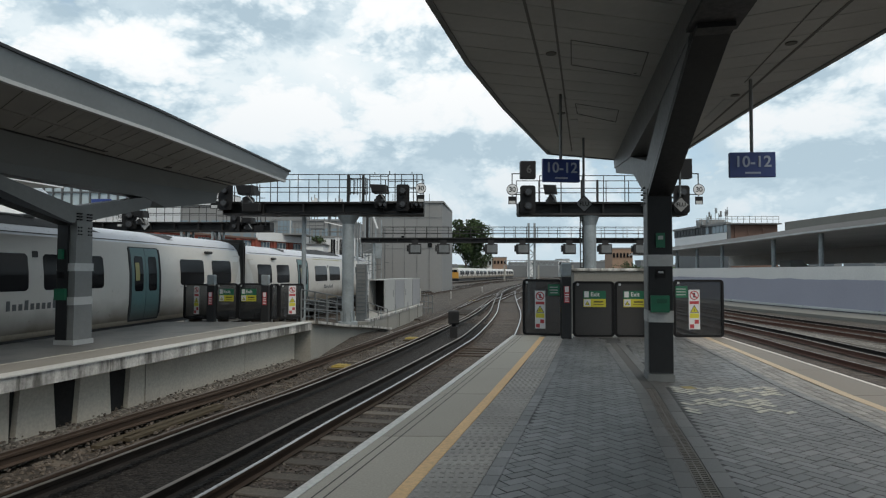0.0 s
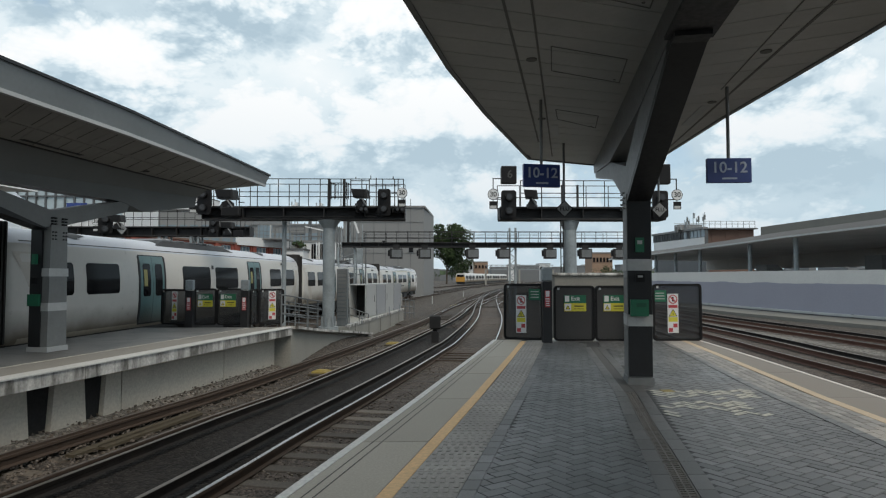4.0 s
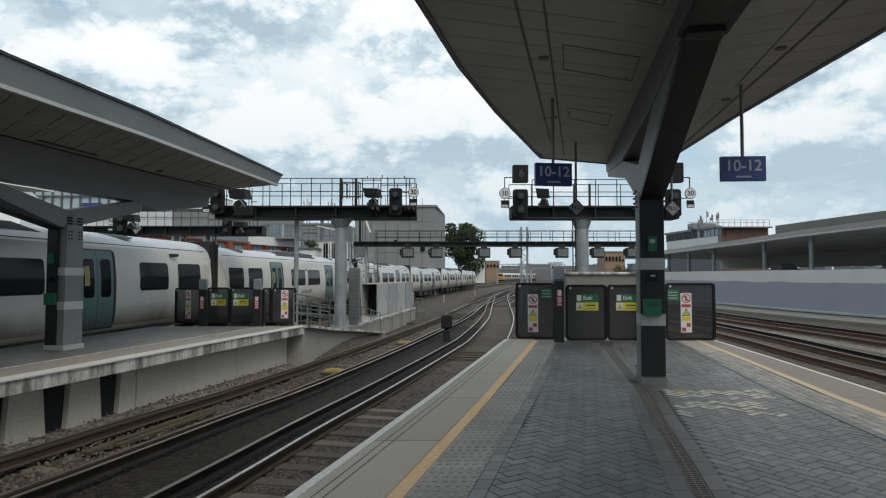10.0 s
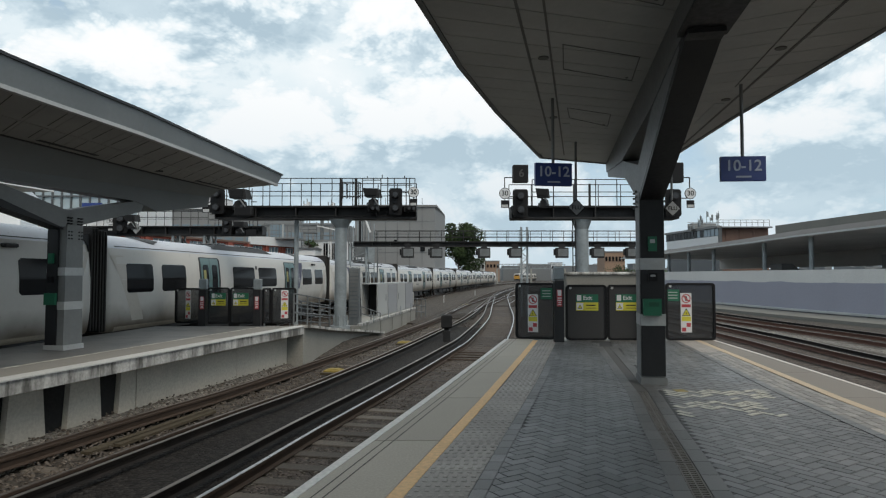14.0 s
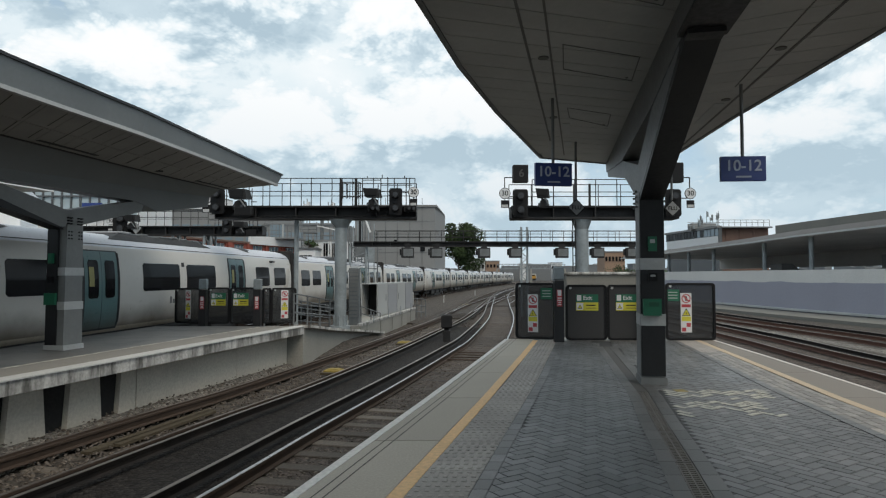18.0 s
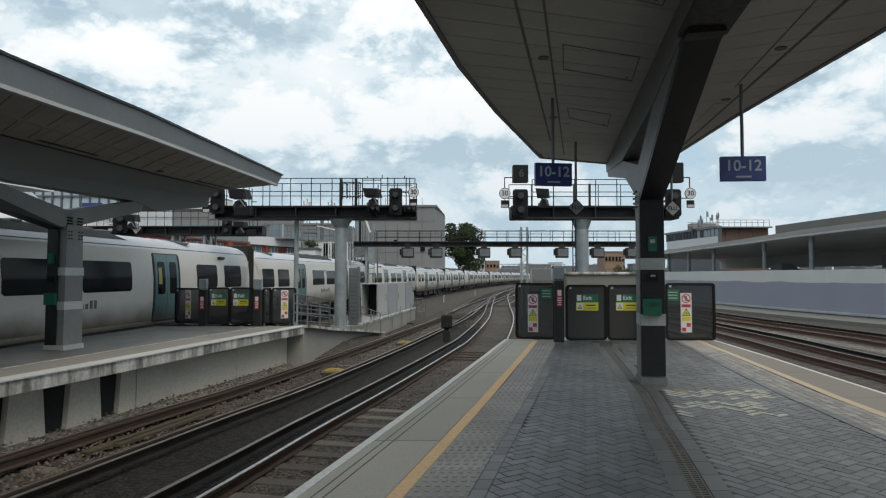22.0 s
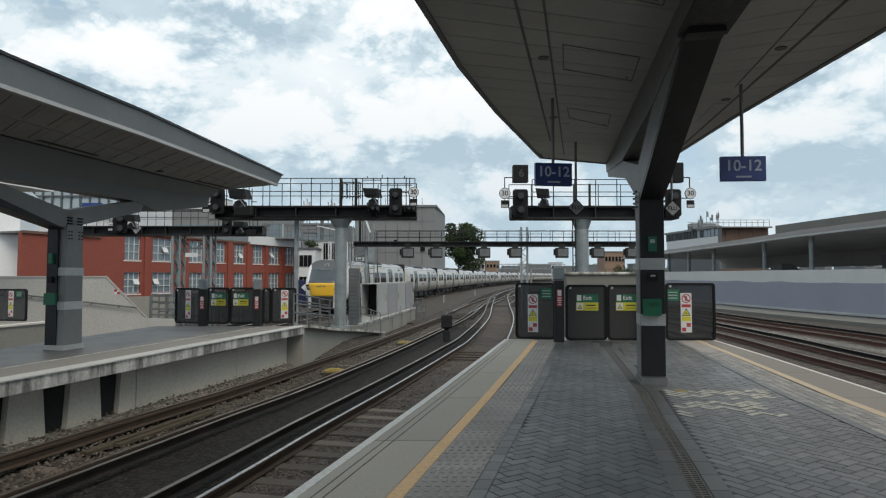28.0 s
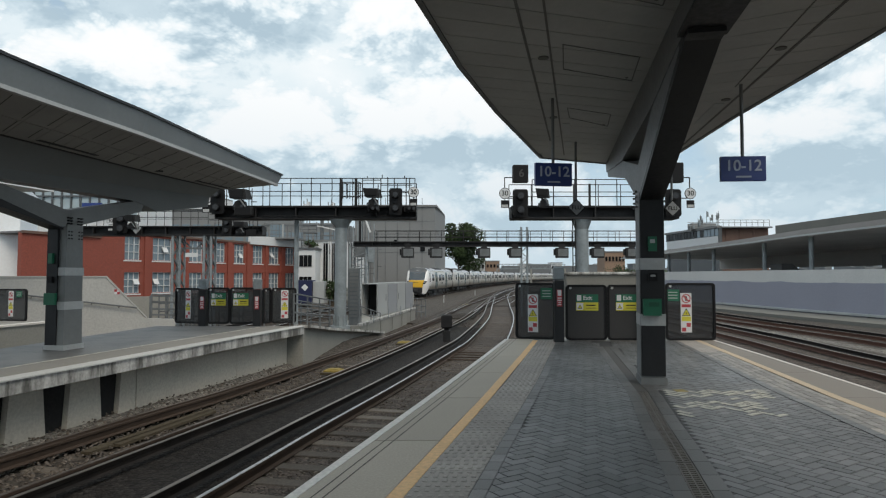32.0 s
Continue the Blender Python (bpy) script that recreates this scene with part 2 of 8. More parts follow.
    dict(name="deck_worn", col=(.19, .183, .172), col2=(.075, .075, .075), rough=.5, big=.4, fine=.25, bs=1.5, fs=40, bump=.25, bd=.004, sharp=.11),
    dict(name="panel_concrete", col=(.58, .545, .475), col2=(.38, .355, .305), rough=.85, big=.28, fine=.14, bs=.8, fs=20, bump=.25, bd=.006, streak=.4),
    dict(name="clad_white", col=(.84, .86, .88), col2=(.78, .80, .82), rough=.6, big=.05, fine=.04, bs=.2, fs=6, bump=.03),
    dict(name="yellow_pale", col=(.52, .40, .27), col2=(.42, .335, .235), rough=.7, big=.15, fine=.15, bs=1.5, fs=25),
    dict(name="navy", col=(.008, .013, .06), rough=.5, big=.1, fine=.05),
    dict(name="train_cab", col=(.80, .79, .78), col2=(.74, .73, .72), rough=.32, rv=.03, big=.05, fine=.02, bs=.7, fs=8, bump=0),
    dict(name="screen_glass", col=(.075, .092, .105), col2=(.04, .05, .058), rough=.06, rv=.02, big=.2, fine=.03, bs=.6, bump=0, spec=.7),
    dict(name="tail_red", col=(.10, .012, .014), rough=.3, big=.05, fine=.03, bump=0),
    dict(name="ballast_brown", col=(.105, .082, .066), col2=(.055, .043, .036), rough=.95, big=.4, fine=.3, bs=.45, fs=30, bump=.9, bd=.03, vor=17),
    dict(name="sign_grey", col=(.24, .25, .255), rough=.5, big=.08, fine=.05, bump=0),
    dict(name="concrete_stain", col=(.215, .21, .19), col2=(.13, .125, .11), rough=.85, big=.28, fine=.15, bs=.8, fs=20, bump=.25, bd=.006, streak=.3),
    dict(name="cabinet_dark", col=(.31, .32, .34), col2=(.26, .27, .285), rough=.6, big=.12, fine=.06, bs=1.5, fs=12),
    # panes with the sky's reflection painted into their colour
    dict(name="pane_pale", col=(.42, .50, .54), col2=(.34, .42, .46), rough=.12, rv=.03, big=.15, fine=.03, bs=.3, bump=0),
    dict(name="paver_worn", col=(.086, .087, .087), rough=.42, rnd=.36, big=.40, fine=.32, bs=.5, fs=35, bump=.3, bd=.003),
    dict(name="paver_worn_far", col=(.088, .088, .087), rough=.42, island=.34, big=.40, fine=.32, bs=.5, fs=35, bump=.3, bd=.003),
    dict(name="slab_smooth", col=(.105, .10, .095), col2=(.08, .077, .073), rough=.5, rnd=.18, big=.25, fine=.25, bs=.9, fs=40, bump=.2, bd=.003),
    dict(name="drain_dirt", col=(.10, .093, .085), col2=(.06, .056, .05), rough=.8, big=.3, fine=.3, bs=3, fs=40, bump=.3, bd=.004),
    dict(name="drain_iron", col=(.16, .145, .128), col2=(.10, .09, .078), rough=.7, big=.35, fine=.3, bs=3, fs=40),
    dict(name="sleeper_brown", col=(.115, .097, .083), col2=(.06, .05, .043), rough=.9, rnd=.25, big=.3, fine=.3, bs=2, fs=25, bump=.4, bd=.01),
    dict(name="rail_red", col=(.115, .048, .031), col2=(.06, .03, .021), rough=.8, big=.3, fine=.3, bs=1.5, fs=40, bump=.2, bd=.003),
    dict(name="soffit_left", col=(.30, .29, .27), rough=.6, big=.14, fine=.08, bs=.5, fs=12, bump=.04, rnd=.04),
    dict(name="sleeper_mid", col=(.095, .080, .068), col2=(.048, .041, .035), rough=.9, rnd=.45, big=.35, fine=.4, bs=2, fs=25, bump=.4, bd=.01),
    dict(name="help_dark", col=(.006, .075, .04), rough=.5, big=.08, fine=.04, bump=0),
    dict(name="sleeper_oily", col=(.055, .046, .04), col2=(.03, .026, .023), rough=.85, rnd=.35, big=.3, fine=.3, bs=2, fs=25, bump=.4, bd=.01),
    dict(name="far_yellow", col=(.46, .24, .04), rough=.5, big=.1, fine=.05, bump=0),
    dict(name="tan_brick", col=(.30, .20, .14), col2=(.24, .165, .12), rough=.85, big=.15, fine=.1, bs=.2, fs=3),
    dict(name="nosing", col=(.55, .55, .535), col2=(.42, .42, .405), rough=.75, rnd=.08, big=.15, fine=.15, bs=1.5, fs=30, bump=.2, bd=.004),
    dict(name="coping_left", col=(.26, .243, .215), col2=(.175, .165, .148), rough=.75, rnd=.10, big=.22, fine=.2, bs=.9, fs=45, bump=.25, bd=.003, sharp=.2),
    dict(name="gate_dark", col=(.036, .034, .033), col2=(.026, .025, .025), rough=.5, big=.2, fine=.15, bs=2, fs=25),
    dict(name="canopy_dark", col=(.15, .16, .162), rough=.5, big=.1, fine=.05, bs=.5, fs=14, bump=.03),
    dict(name="sett_pale", col=(.235, .223, .207), rough=.65, rnd=.22, big=.2, fine=.2, bs=.8, fs=40, bump=.2, bd=.003),
    dict(name="faint_figure", col=(.045, .045, .044), rough=.6),
    dict(name="slot_grey", col=(.15, .148, .14), rough=.7, big=.1, fine=.06),
):
    M[args["name"]] = mat(**args)


def screen_material():
    """Dark tinted plastic sheet of the platform-end barriers: see-through and glossy."""
    m = bpy.data.materials.new("tinted_screen")
    m.use_nodes = True
    nt = m.node_tree
    p = nt.nodes["Principled BSDF"]
    p.inputs["Base Color"].default_value = (.05, .052, .055, 1)
    p.inputs["Roughness"].default_value = .35
    tr, mx = nt.nodes.new("ShaderNodeBsdfTransparent"), nt.nodes.new("ShaderNodeMixShader")
    tr.inputs[0].default_value = (.62, .63, .64, 1)
    mx.inputs[0].default_value = .42
    nt.links.new(tr.outputs[0], mx.inputs[1])
    nt.links.new(p.outputs[0], mx.inputs[2])
    nt.links.new(mx.outputs[0], nt.nodes["Material Output"].inputs[0])
    return m


M["tinted"] = screen_material()


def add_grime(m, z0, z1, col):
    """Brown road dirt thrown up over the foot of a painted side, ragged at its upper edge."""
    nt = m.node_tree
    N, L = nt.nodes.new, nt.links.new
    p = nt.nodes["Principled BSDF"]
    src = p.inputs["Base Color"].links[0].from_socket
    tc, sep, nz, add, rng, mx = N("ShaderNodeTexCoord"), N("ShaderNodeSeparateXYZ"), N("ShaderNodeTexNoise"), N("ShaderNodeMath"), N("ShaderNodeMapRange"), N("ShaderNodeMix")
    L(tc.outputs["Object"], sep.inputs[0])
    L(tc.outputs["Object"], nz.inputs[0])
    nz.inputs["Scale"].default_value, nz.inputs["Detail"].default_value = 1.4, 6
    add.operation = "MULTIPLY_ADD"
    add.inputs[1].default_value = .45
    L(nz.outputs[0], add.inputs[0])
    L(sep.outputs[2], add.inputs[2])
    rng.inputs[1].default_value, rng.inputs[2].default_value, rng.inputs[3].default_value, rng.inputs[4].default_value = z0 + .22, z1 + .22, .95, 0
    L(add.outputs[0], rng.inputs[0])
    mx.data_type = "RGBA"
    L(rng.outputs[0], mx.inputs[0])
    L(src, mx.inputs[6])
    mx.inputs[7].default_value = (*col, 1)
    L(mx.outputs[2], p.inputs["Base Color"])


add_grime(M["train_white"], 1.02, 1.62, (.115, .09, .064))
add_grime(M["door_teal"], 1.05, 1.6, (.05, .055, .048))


# ---- mesh tools ----
class Mesh:
    """Vertices and faces of one part."""

    def __init__(self):
        self.v, self.f = [], []

    def add(self, vs, fs):
        k = len(self.v)
        self.v += [tuple(p) for p in vs]
        self.f += [tuple(i + k for i in q) for q in fs]
        return self

    def box(self, x, y, z, sx, sy, sz, turn=0.0, c=0.0):
        """A box about its centre, turned about z, its edges cut by c."""
        hx, hy, hz = sx / 2, sy / 2, sz / 2
        m = Matrix.Translation((x, y, z)) @ Matrix.Rotation(turn, 4, "Z")
        if c <= 0:
            vs = [(a, b, d) for d in (-hz, hz) for a, b in ((-hx, -hy), (hx, -hy), (hx, hy), (-hx, hy))]
            fs = [(3, 2, 1, 0), (4, 5, 6, 7), (0, 1, 5, 4), (1, 2, 6, 5), (2, 3, 7, 6), (3, 0, 4, 7)]
        else:
            vs, fs = [], []
            for a, b, d in ((hx - c, hy - c, -hz), (hx, hy, -hz + c), (hx, hy, hz - c), (hx - c, hy - c, hz)):
                vs += [(-a, -b, d), (a, -b, d), (a, b, d), (-a, b, d)]
            fs = [(3, 2, 1, 0), (12, 13, 14, 15)]
            for r in range(3):
                for i in range(4):
                    j = (i + 1) % 4
                    fs.append((r * 4 + i, r * 4 + j, r * 4 + 4 + j, r * 4 + 4 + i))
        return self.add([m @ Vector(p) for p in vs], fs)

    def prism(self, poly, z0, z1):
        n = len(poly)
        area = sum(poly[i][0] * poly[(i + 1) % n][1] - poly[(i + 1) % n][0] * poly[i][1] for i in range(n))
        if area < 0:
            poly = poly[::-1]
        vs = [(x, y, z0) for x, y in poly] + [(x, y, z1) for x, y in poly]
        return self.add(vs, [tuple(range(n))[::-1], tuple(range(n, 2 * n))] + [(i, (i + 1) % n, n + (i + 1) % n, n + i) for i in range(n)])

    def slab(self, poly, m, t):
        """A flat outline in the xz plane of the pose m, thick t along its y."""
        n = len(poly)
        vs = [m @ Vector((x, -t / 2, z)) for x, z in poly] + [m @ Vector((x, t / 2, z)) for x, z in poly]
        area = sum(poly[i][0] * poly[(i + 1) % n][1] - poly[(i + 1) % n][0] * poly[i][1] for i in range(n))
        fs = [tuple(range(n)), tuple(range(n, 2 * n))[::-1]] + [(i, n + i, n + (i + 1) % n, (i + 1) % n) for i in range(n)]
        if area < 0:
            fs = [q[::-1] for q in fs]
        return self.add(vs, fs)

    def tube(self, a, b, r, n=8, r2=None):
        a, b = Vector(a), Vector(b)
        q = (b - a).to_track_quat("Z", "Y").to_matrix()
        vs = []
        for p, rr in ((a, r), (b, r if r2 is None else r2)):
            vs += [p + q @ Vector((rr * math.cos(2 * math.pi * i / n), rr * math.sin(2 * math.pi * i / n), 0)) for i in range(n)]
        return self.add(vs, [tuple(range(n))[::-1], tuple(range(n, 2 * n))] + [(i, (i + 1) % n, n + (i + 1) % n, n + i) for i in range(n)])

    def beam(self, a, b, w, h):
        """A square bar from a to b."""
        a, b = Vector(a), Vector(b)
        d = (b - a).normalized()
        s = d.cross(Vector((0, 0, 1)))
        s = s.normalized() if s.length > 1e-4 else Vector((1, 0, 0))
        u = s.cross(d)
        vs = [p + s * (i * w / 2) + u * (j * h / 2) for p in (a, b) for i, j in ((-1, -1), (1, -1), (1, 1), (-1, 1))]
        return self.add(vs, [(0, 1, 2, 3), (7, 6, 5, 4), (0, 4, 5, 1), (1, 5, 6, 2), (2, 6, 7, 3), (3, 7, 4, 0)])

    def sweep(self, prof, path, close=True):
        """A closed outline (side, up) carried along a path in the plan (x, y, z)."""
        n, k = len(prof), len(path)
        vs = []
        for i, p in enumerate(path):
            a, b = Vector(path[max(i - 1, 0)]), Vector(path[min(i + 1, k - 1)])
            d = (b - a)
            d.z = 0
            d.normalize()
            s = Vector((d.y, -d.x, 0))
            vs += [Vector(p) + s * x + Vector((0, 0, z)) for x, z in prof]
        fs = [(i * n + j, i * n + (j + 1) % n, (i + 1) * n + (j + 1) % n, (i + 1) * n + j) for i in range(k - 1) for j in range(n if close else n - 1)]
        if close:
            fs += [tuple(range(n))[::-1], tuple(range((k - 1) * n, k * n))]
        area = sum(prof[i][0] * prof[(i + 1) % n][1] - prof[(i + 1) % n][0] * prof[i][1] for i in range(n))
        return self.add(vs, fs if area < 0 else [q[::-1] for q in fs])

    def data(self, name, material, smooth=False):
        me = bpy.data.meshes.new(name)
        me.from_pydata(self.v, [], self.f)
        me.validate()
        if smooth:
            me.shade_smooth()
        me.materials.append(M[material] if isinstance(material, str) else material)
        return me


def part(name, mesh, material, parent=None, label="", smooth=False):
    data = mesh.data(name, material, smooth) if isinstance(mesh, Mesh) else mesh
    ob = new(name, data)
    ob.parent = parent
    if label:
        ob["label"] = label
    return ob


def thing(name, label, category, group="", kind="", at=None):
    ob = tagged(new(name), label, category, group, kind)
    ob.empty_display_size = 0.2
    if at is not None:
        ob.matrix_basis = at
    return ob


def lerp_path(pts, step=1.0):
    """A smooth line through plan points, even steps, as (x, y)."""
    p = np.array(pts, float)
    q = np.vstack([2 * p[0] - p[1], p, 2 * p[-1] - p[-2]])
    out = []
    for i in range(1, len(q) - 2):
        a, b, c, d = q[i - 1], q[i], q[i + 1], q[i + 2]
        k = max(2, int(np.linalg.norm(c - b) / 0.5))
        for j in range(k):
            u = j / k
            out.append(0.5 * (2 * b + (c - a) * u + (2 * a - 5 * b + 4 * c - d) * u * u + (3 * b - a - 3 * c + d) * u ** 3))
    out.append(p[-1])
    out = np.array(out)
    s = np.r_[0, np.cumsum(np.linalg.norm(np.diff(out, axis=0), axis=1))]
    n = max(2, int(s[-1] / step))
    t = np.linspace(0, s[-1], n + 1)
    return np.c_[np.interp(t, s, out[:, 0]), np.interp(t, s, out[:, 1])]


def offset(path, d):
    """The line d to the right of a plan line."""
    g = np.gradient(path, axis=0)
    g /= np.linalg.norm(g, axis=1)[:, None]
    return path + d * np.c_[g[:, 1], -g[:, 0]]


def at_y(line, y):
    return float(np.interp(y, [p[1] for p in line], [p[0] for p in line]))


def text_mesh(txt, size, depth=0.004):
    cu = bpy.data.curves.new("txt", "FONT")
    cu.body, cu.size, cu.extrude, cu.align_x, cu.align_y, cu.offset = txt, size, depth, "CENTER", "CENTER", size * .014
    ob = bpy.data.objects.new("txt", cu)
    me = bpy.data.meshes.new_from_object(ob)
    bpy.data.objects.remove(ob)
    bpy.data.curves.remove(cu)
    return me


def lettering(name, txt, size, material, parent, x, y, z, turn=0.0, label="", bold=1.0):
    """Letters standing upright, read from the -y side of their parent."""
    me = text_mesh(txt, size)
    me.transform(Matrix.Translation((x, y, z)) @ Matrix.Rotation(turn, 4, "Z") @ Matrix.Rotation(radians(90), 4, "X"))
    me.materials.clear()
    me.materials.append(M[material])
    return part(name, me, material, parent, label)


# ---- the plan: lines of platforms and tracks, metres ----
RAIL, BED, GROUND = -1.10, -1.24, -1.34
EDGE_R1 = [(-13.0, -45), (-6.9, -20), (-2.06, 0), (-1.05, 4.26), (-0.49, 6.48), (0.13, 8.93), (1.37, 14.25), (1.60, 15.2)]
EDGE_R2 = [(-3.2, -45), (2.0, -20), (4.72, 0), (5.56, 7.87), (5.77, 9.6), (5.99, 11.71), (6.18, 13.65), (6.30, 15.2)]
EDGE_L1 = [(-19.0, -45), (-13.0, -20), (-8.25, 0), (-6.21, 8.79), (-5.73, 10.86), (-4.99, 14.37), (-4.07, 18.3)]
SIDE_T = [(-34.0, -240), (-16.5, -60), (-12.4, -20), (-10.4, 0), (-8.7, 17.2), (-6.75, 36.6), (-2.9, 66.9), (0.95, 91.8), (5.2, 117), (8.2, 134.6),
          (11.8, 152), (23.5, 200), (41.0, 258), (66.0, 326), (97.0, 395)]
EDGE_L2 = [(at_y(SIDE_T, y) + 0.16, y) for y in (-45, -20, 0, 8.8, 14, 18.3)]
TRACKS = {
    "mid_left": [(-18.5, -45), (-12.6, -20), (-7.9, 0), (-5.55, 9.0), (-4.85, 11.72), (-4.12, 14.3), (-2.68, 20.9), (-1.35, 28), (.64, 39.6), (4.1, 67.8),
                 (8.6, 98), (16.5, 140), (30, 200), (55, 280)],
    "mid_right": [(-15.2, -45), (-9.0, -20), (-3.85, 0), (-2.05, 7.42), (-1.4, 10.4), (-.36, 14.77), (1.07, 21.3), (1.95, 26), (3.6, 38.5), (5.1, 54.8), (7.6, 80),
                  (11.2, 105), (20, 150), (34, 205), (60, 285)],
    "train": [tuple(p) for p in offset(lerp_path(SIDE_T, 4.0), -1.42)],
    "right_near": [(-1.5, -45), (3.6, -20), (6.25, 0), (7.1, 8), (7.8, 14), (8.9, 25), (10.2, 40), (12.5, 65), (16.5, 100), (29, 160), (60, 270)],
    "right_mid": [(4, -45), (8.5, -20), (11.1, 0), (12.4, 19.5), (12.8, 23.6), (13.1, 28), (13.9, 45), (16.0, 75), (20, 105), (34, 165), (64, 270)],
    "right_far": [(11, -45), (15, -20), (17.2, 0), (17.6, 23.4), (17.5, 30), (17.3, 40), (18.2, 65), (23, 100), (38, 165), (68, 270)],
    "crossover": [(1.45, 45), (3.2, 57), (5.7, 71), (8.3, 86)],
    "branch": [(5.3, 57), (8.3, 73), (13.2, 93), (24, 128), (40, 170)],
    "far_side": [(-20.7, 0.0), (-17.3, 45.1), (-11.6, 81.7), (-6.1, 112.2), (-0.6, 142.7), (7.3, 176.9), (15.6, 213.5), (26.2, 256.2), (43.9, 317.2), (73.2, 402.6), (109.8, 488.0), (225.0, 760.0)],
}


# ---- ground and track ----
def build_ground():
    g = Mesh()
    n = 90
    xs = [-2500, -900, -300, -120] + list(np.linspace(-60, 60, n)) + [120, 300, 900, 2500]
    ys = [-2500, -600, -150, -60] + list(np.linspace(-20, 110, n)) + [180, 300, 900, 2500]
    vs = [(x, y, GROUND + (0.05 * noise.noise(Vector((x * .7, y * .7, 0))) + .03 * noise.noise(Vector((x * 2.1, y * 2.1, 4))) if abs(x) < 61 and -21 < y < 111 else 0.0)) for y in ys for x in xs]
    k = len(xs)
    g.add(vs, [(j * k + i, j * k + i + 1, (j + 1) * k + i + 1, (j + 1) * k + i) for j in range(len(ys) - 1) for i in range(k - 1)])
    tagged(part("ground", g, "ballast", smooth=True), "brown-grey ballast ground between the running lines", "ground", kind="structure")


def rail_profile():
    half = [(.036, .158), (.036, .125), (.009, .105), (.009, .03), (.07, .012), (.07, 0)]
    return [(x, z) for x, z in half] + [(-x, z) for x, z in reversed(half)]


def zt(key, y):
    """Rail level: the outermost line falls gently away from the station."""
    return float(np.interp(y, [15, 75], [-.88, -1.12])) if key == "train" else RAIL


SLEEPERS = {"mid_right": "sleeper_mid", "right_near": "sleeper_oily", "right_mid": "sleeper_brown", "right_far": "sleeper_brown"}


def build_track(key, y0, y1, cond, worn, single_until, label):
    path = lerp_path(TRACKS[key], 1.0)
    path = path[(path[:, 1] >= y0 - 1) & (path[:, 1] <= y1)]
    top = thing("track", label, "track", "running lines")
    bed = Mesh().sweep([(-2.1, GROUND - .1 - RAIL), (-1.45, -DEEP.get(key, .20)), (1.45, -DEEP.get(key, .20)), (2.1, GROUND - .1 - RAIL)], [(x, y, zt(key, y)) for x, y in path])
    part("ballast_bed", bed, BEDS.get(key, "ballast"), top)
    for s in (-1, 1):
        line = [(x, y, zt(key, y) - .158) for x, y in offset(path, s * .752)]
        rail = part("rail", Mesh().sweep(rail_profile(), line), "rail_red" if key.startswith("right") else "rail_rust", top, "steel running rail with rusty web")
        head = [(x, y, zt(key, y) + .001) for x, y in offset(path, s * .752)]
        part("rail_head", Mesh().sweep([(-.025, -.012), (-.025, .007), (.025, .007), (.025, -.012)], head), worn, rail)
    if key == "mid_left":
        # Added rail doubles the dark band of the outer rail's side and shadow.
        line = [(x, y, RAIL - .165) for x, y in offset(path, -.752 + .15)]
        part("check_rail", Mesh().sweep(rail_profile(), line), "rail_rust", top, "rusty rail added to widen the rail's shadow band")
    if cond:
        line = [(x, y, zt(key, y)) for x, y in offset(path, cond * (.752 + .42))]
        cr = part("conductor_rail", Mesh().sweep([(-.04, .085), (.04, .085), (.03, .04), (.012, .03), (.012, -.03), (.05, -.05), (-.05, -.05), (-.012, -.03), (-.012, .03), (-.03, .04)], line),
                  "conductor", top, "dark conductor rail on insulators")
        part("contact_face", Mesh().sweep([(-.032, .083), (-.032, .09), (.032, .09), (.032, .083)], line), "rail_dull", cr)
    # sleepers
    s = np.r_[0, np.cumsum(np.linalg.norm(np.diff(path, axis=0), axis=1))]
    one = Mesh().box(0, 0, 0, 2.5, .25, .12, c=.015).data("sleeper", SLEEPERS.get(key, "sleeper"))
    pale = Mesh().box(0, 0, 0, 2.5, .25, .12, c=.015).data("sleeper", "sleeper") if key == "mid_right" else one
    rest = Mesh()
    for d in np.arange(.3, s[-1], .64):
        x, y = np.interp(d, s, path[:, 0]), np.interp(d, s, path[:, 1])
        x2, y2 = np.interp(d + .3, s, path[:, 0]), np.interp(d + .3, s, path[:, 1])
        a = math.atan2(y2 - y, x2 - x) - math.pi / 2 + random.uniform(-.012, .012)
        if 3 < y < single_until:
            ob = part("sleeper", pale if y < 13 else one, "sleeper", top)
            ob.matrix_basis = Matrix.Translation((x, y, zt(key, y) - .158 - .06 - max(0, DEEP.get(key, .2) - .2) * 1.15 - (.022 if key == "mid_right" and y > 13 else 0) - (.035 if key.startswith("right") else 0) + random.uniform(-.014, .006))) @ Matrix.Rotation(a, 4, "Z")
        elif y < 130:
            rest.box(x, y, zt(key, y) - .215 - (.035 if key.startswith("right") else 0), 2.5, .25, .12, turn=a)
    if rest.v:
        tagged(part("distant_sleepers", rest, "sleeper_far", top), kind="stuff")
    return top


DEEP = {"mid_left": .27, "mid_right": .185}
BEDS = {"mid_left": "ballast_brown", "mid_right": "ballast_brown", "right_near": "ballast_oily", "right_mid": "ballast_brown", "right_far": "ballast_pale"}
build_ground()
build_track("mid_left", -30, 240, 1, "rail_dull", 40, "rusty running line with wooden sleepers in ballast")
build_track("mid_right", -30, 240, -1, "rail_shine", 55, "polished running line with dark sleepers beside the platform")
build_track("train", -200, 330, -1, "rail_shine", 0, "running line carrying the departing white train")
build_track("right_near", -30, 240, 1, "rail_dull", 32, "running line along the platform edge")
build_track("right_mid", -30, 240, 1, "rail_dull", 40, "brown rusty running line in pale ballast")
build_track("right_far", -30, 240, 1, "rail_dull", 45, "brown rusty running line beside the retaining wall")
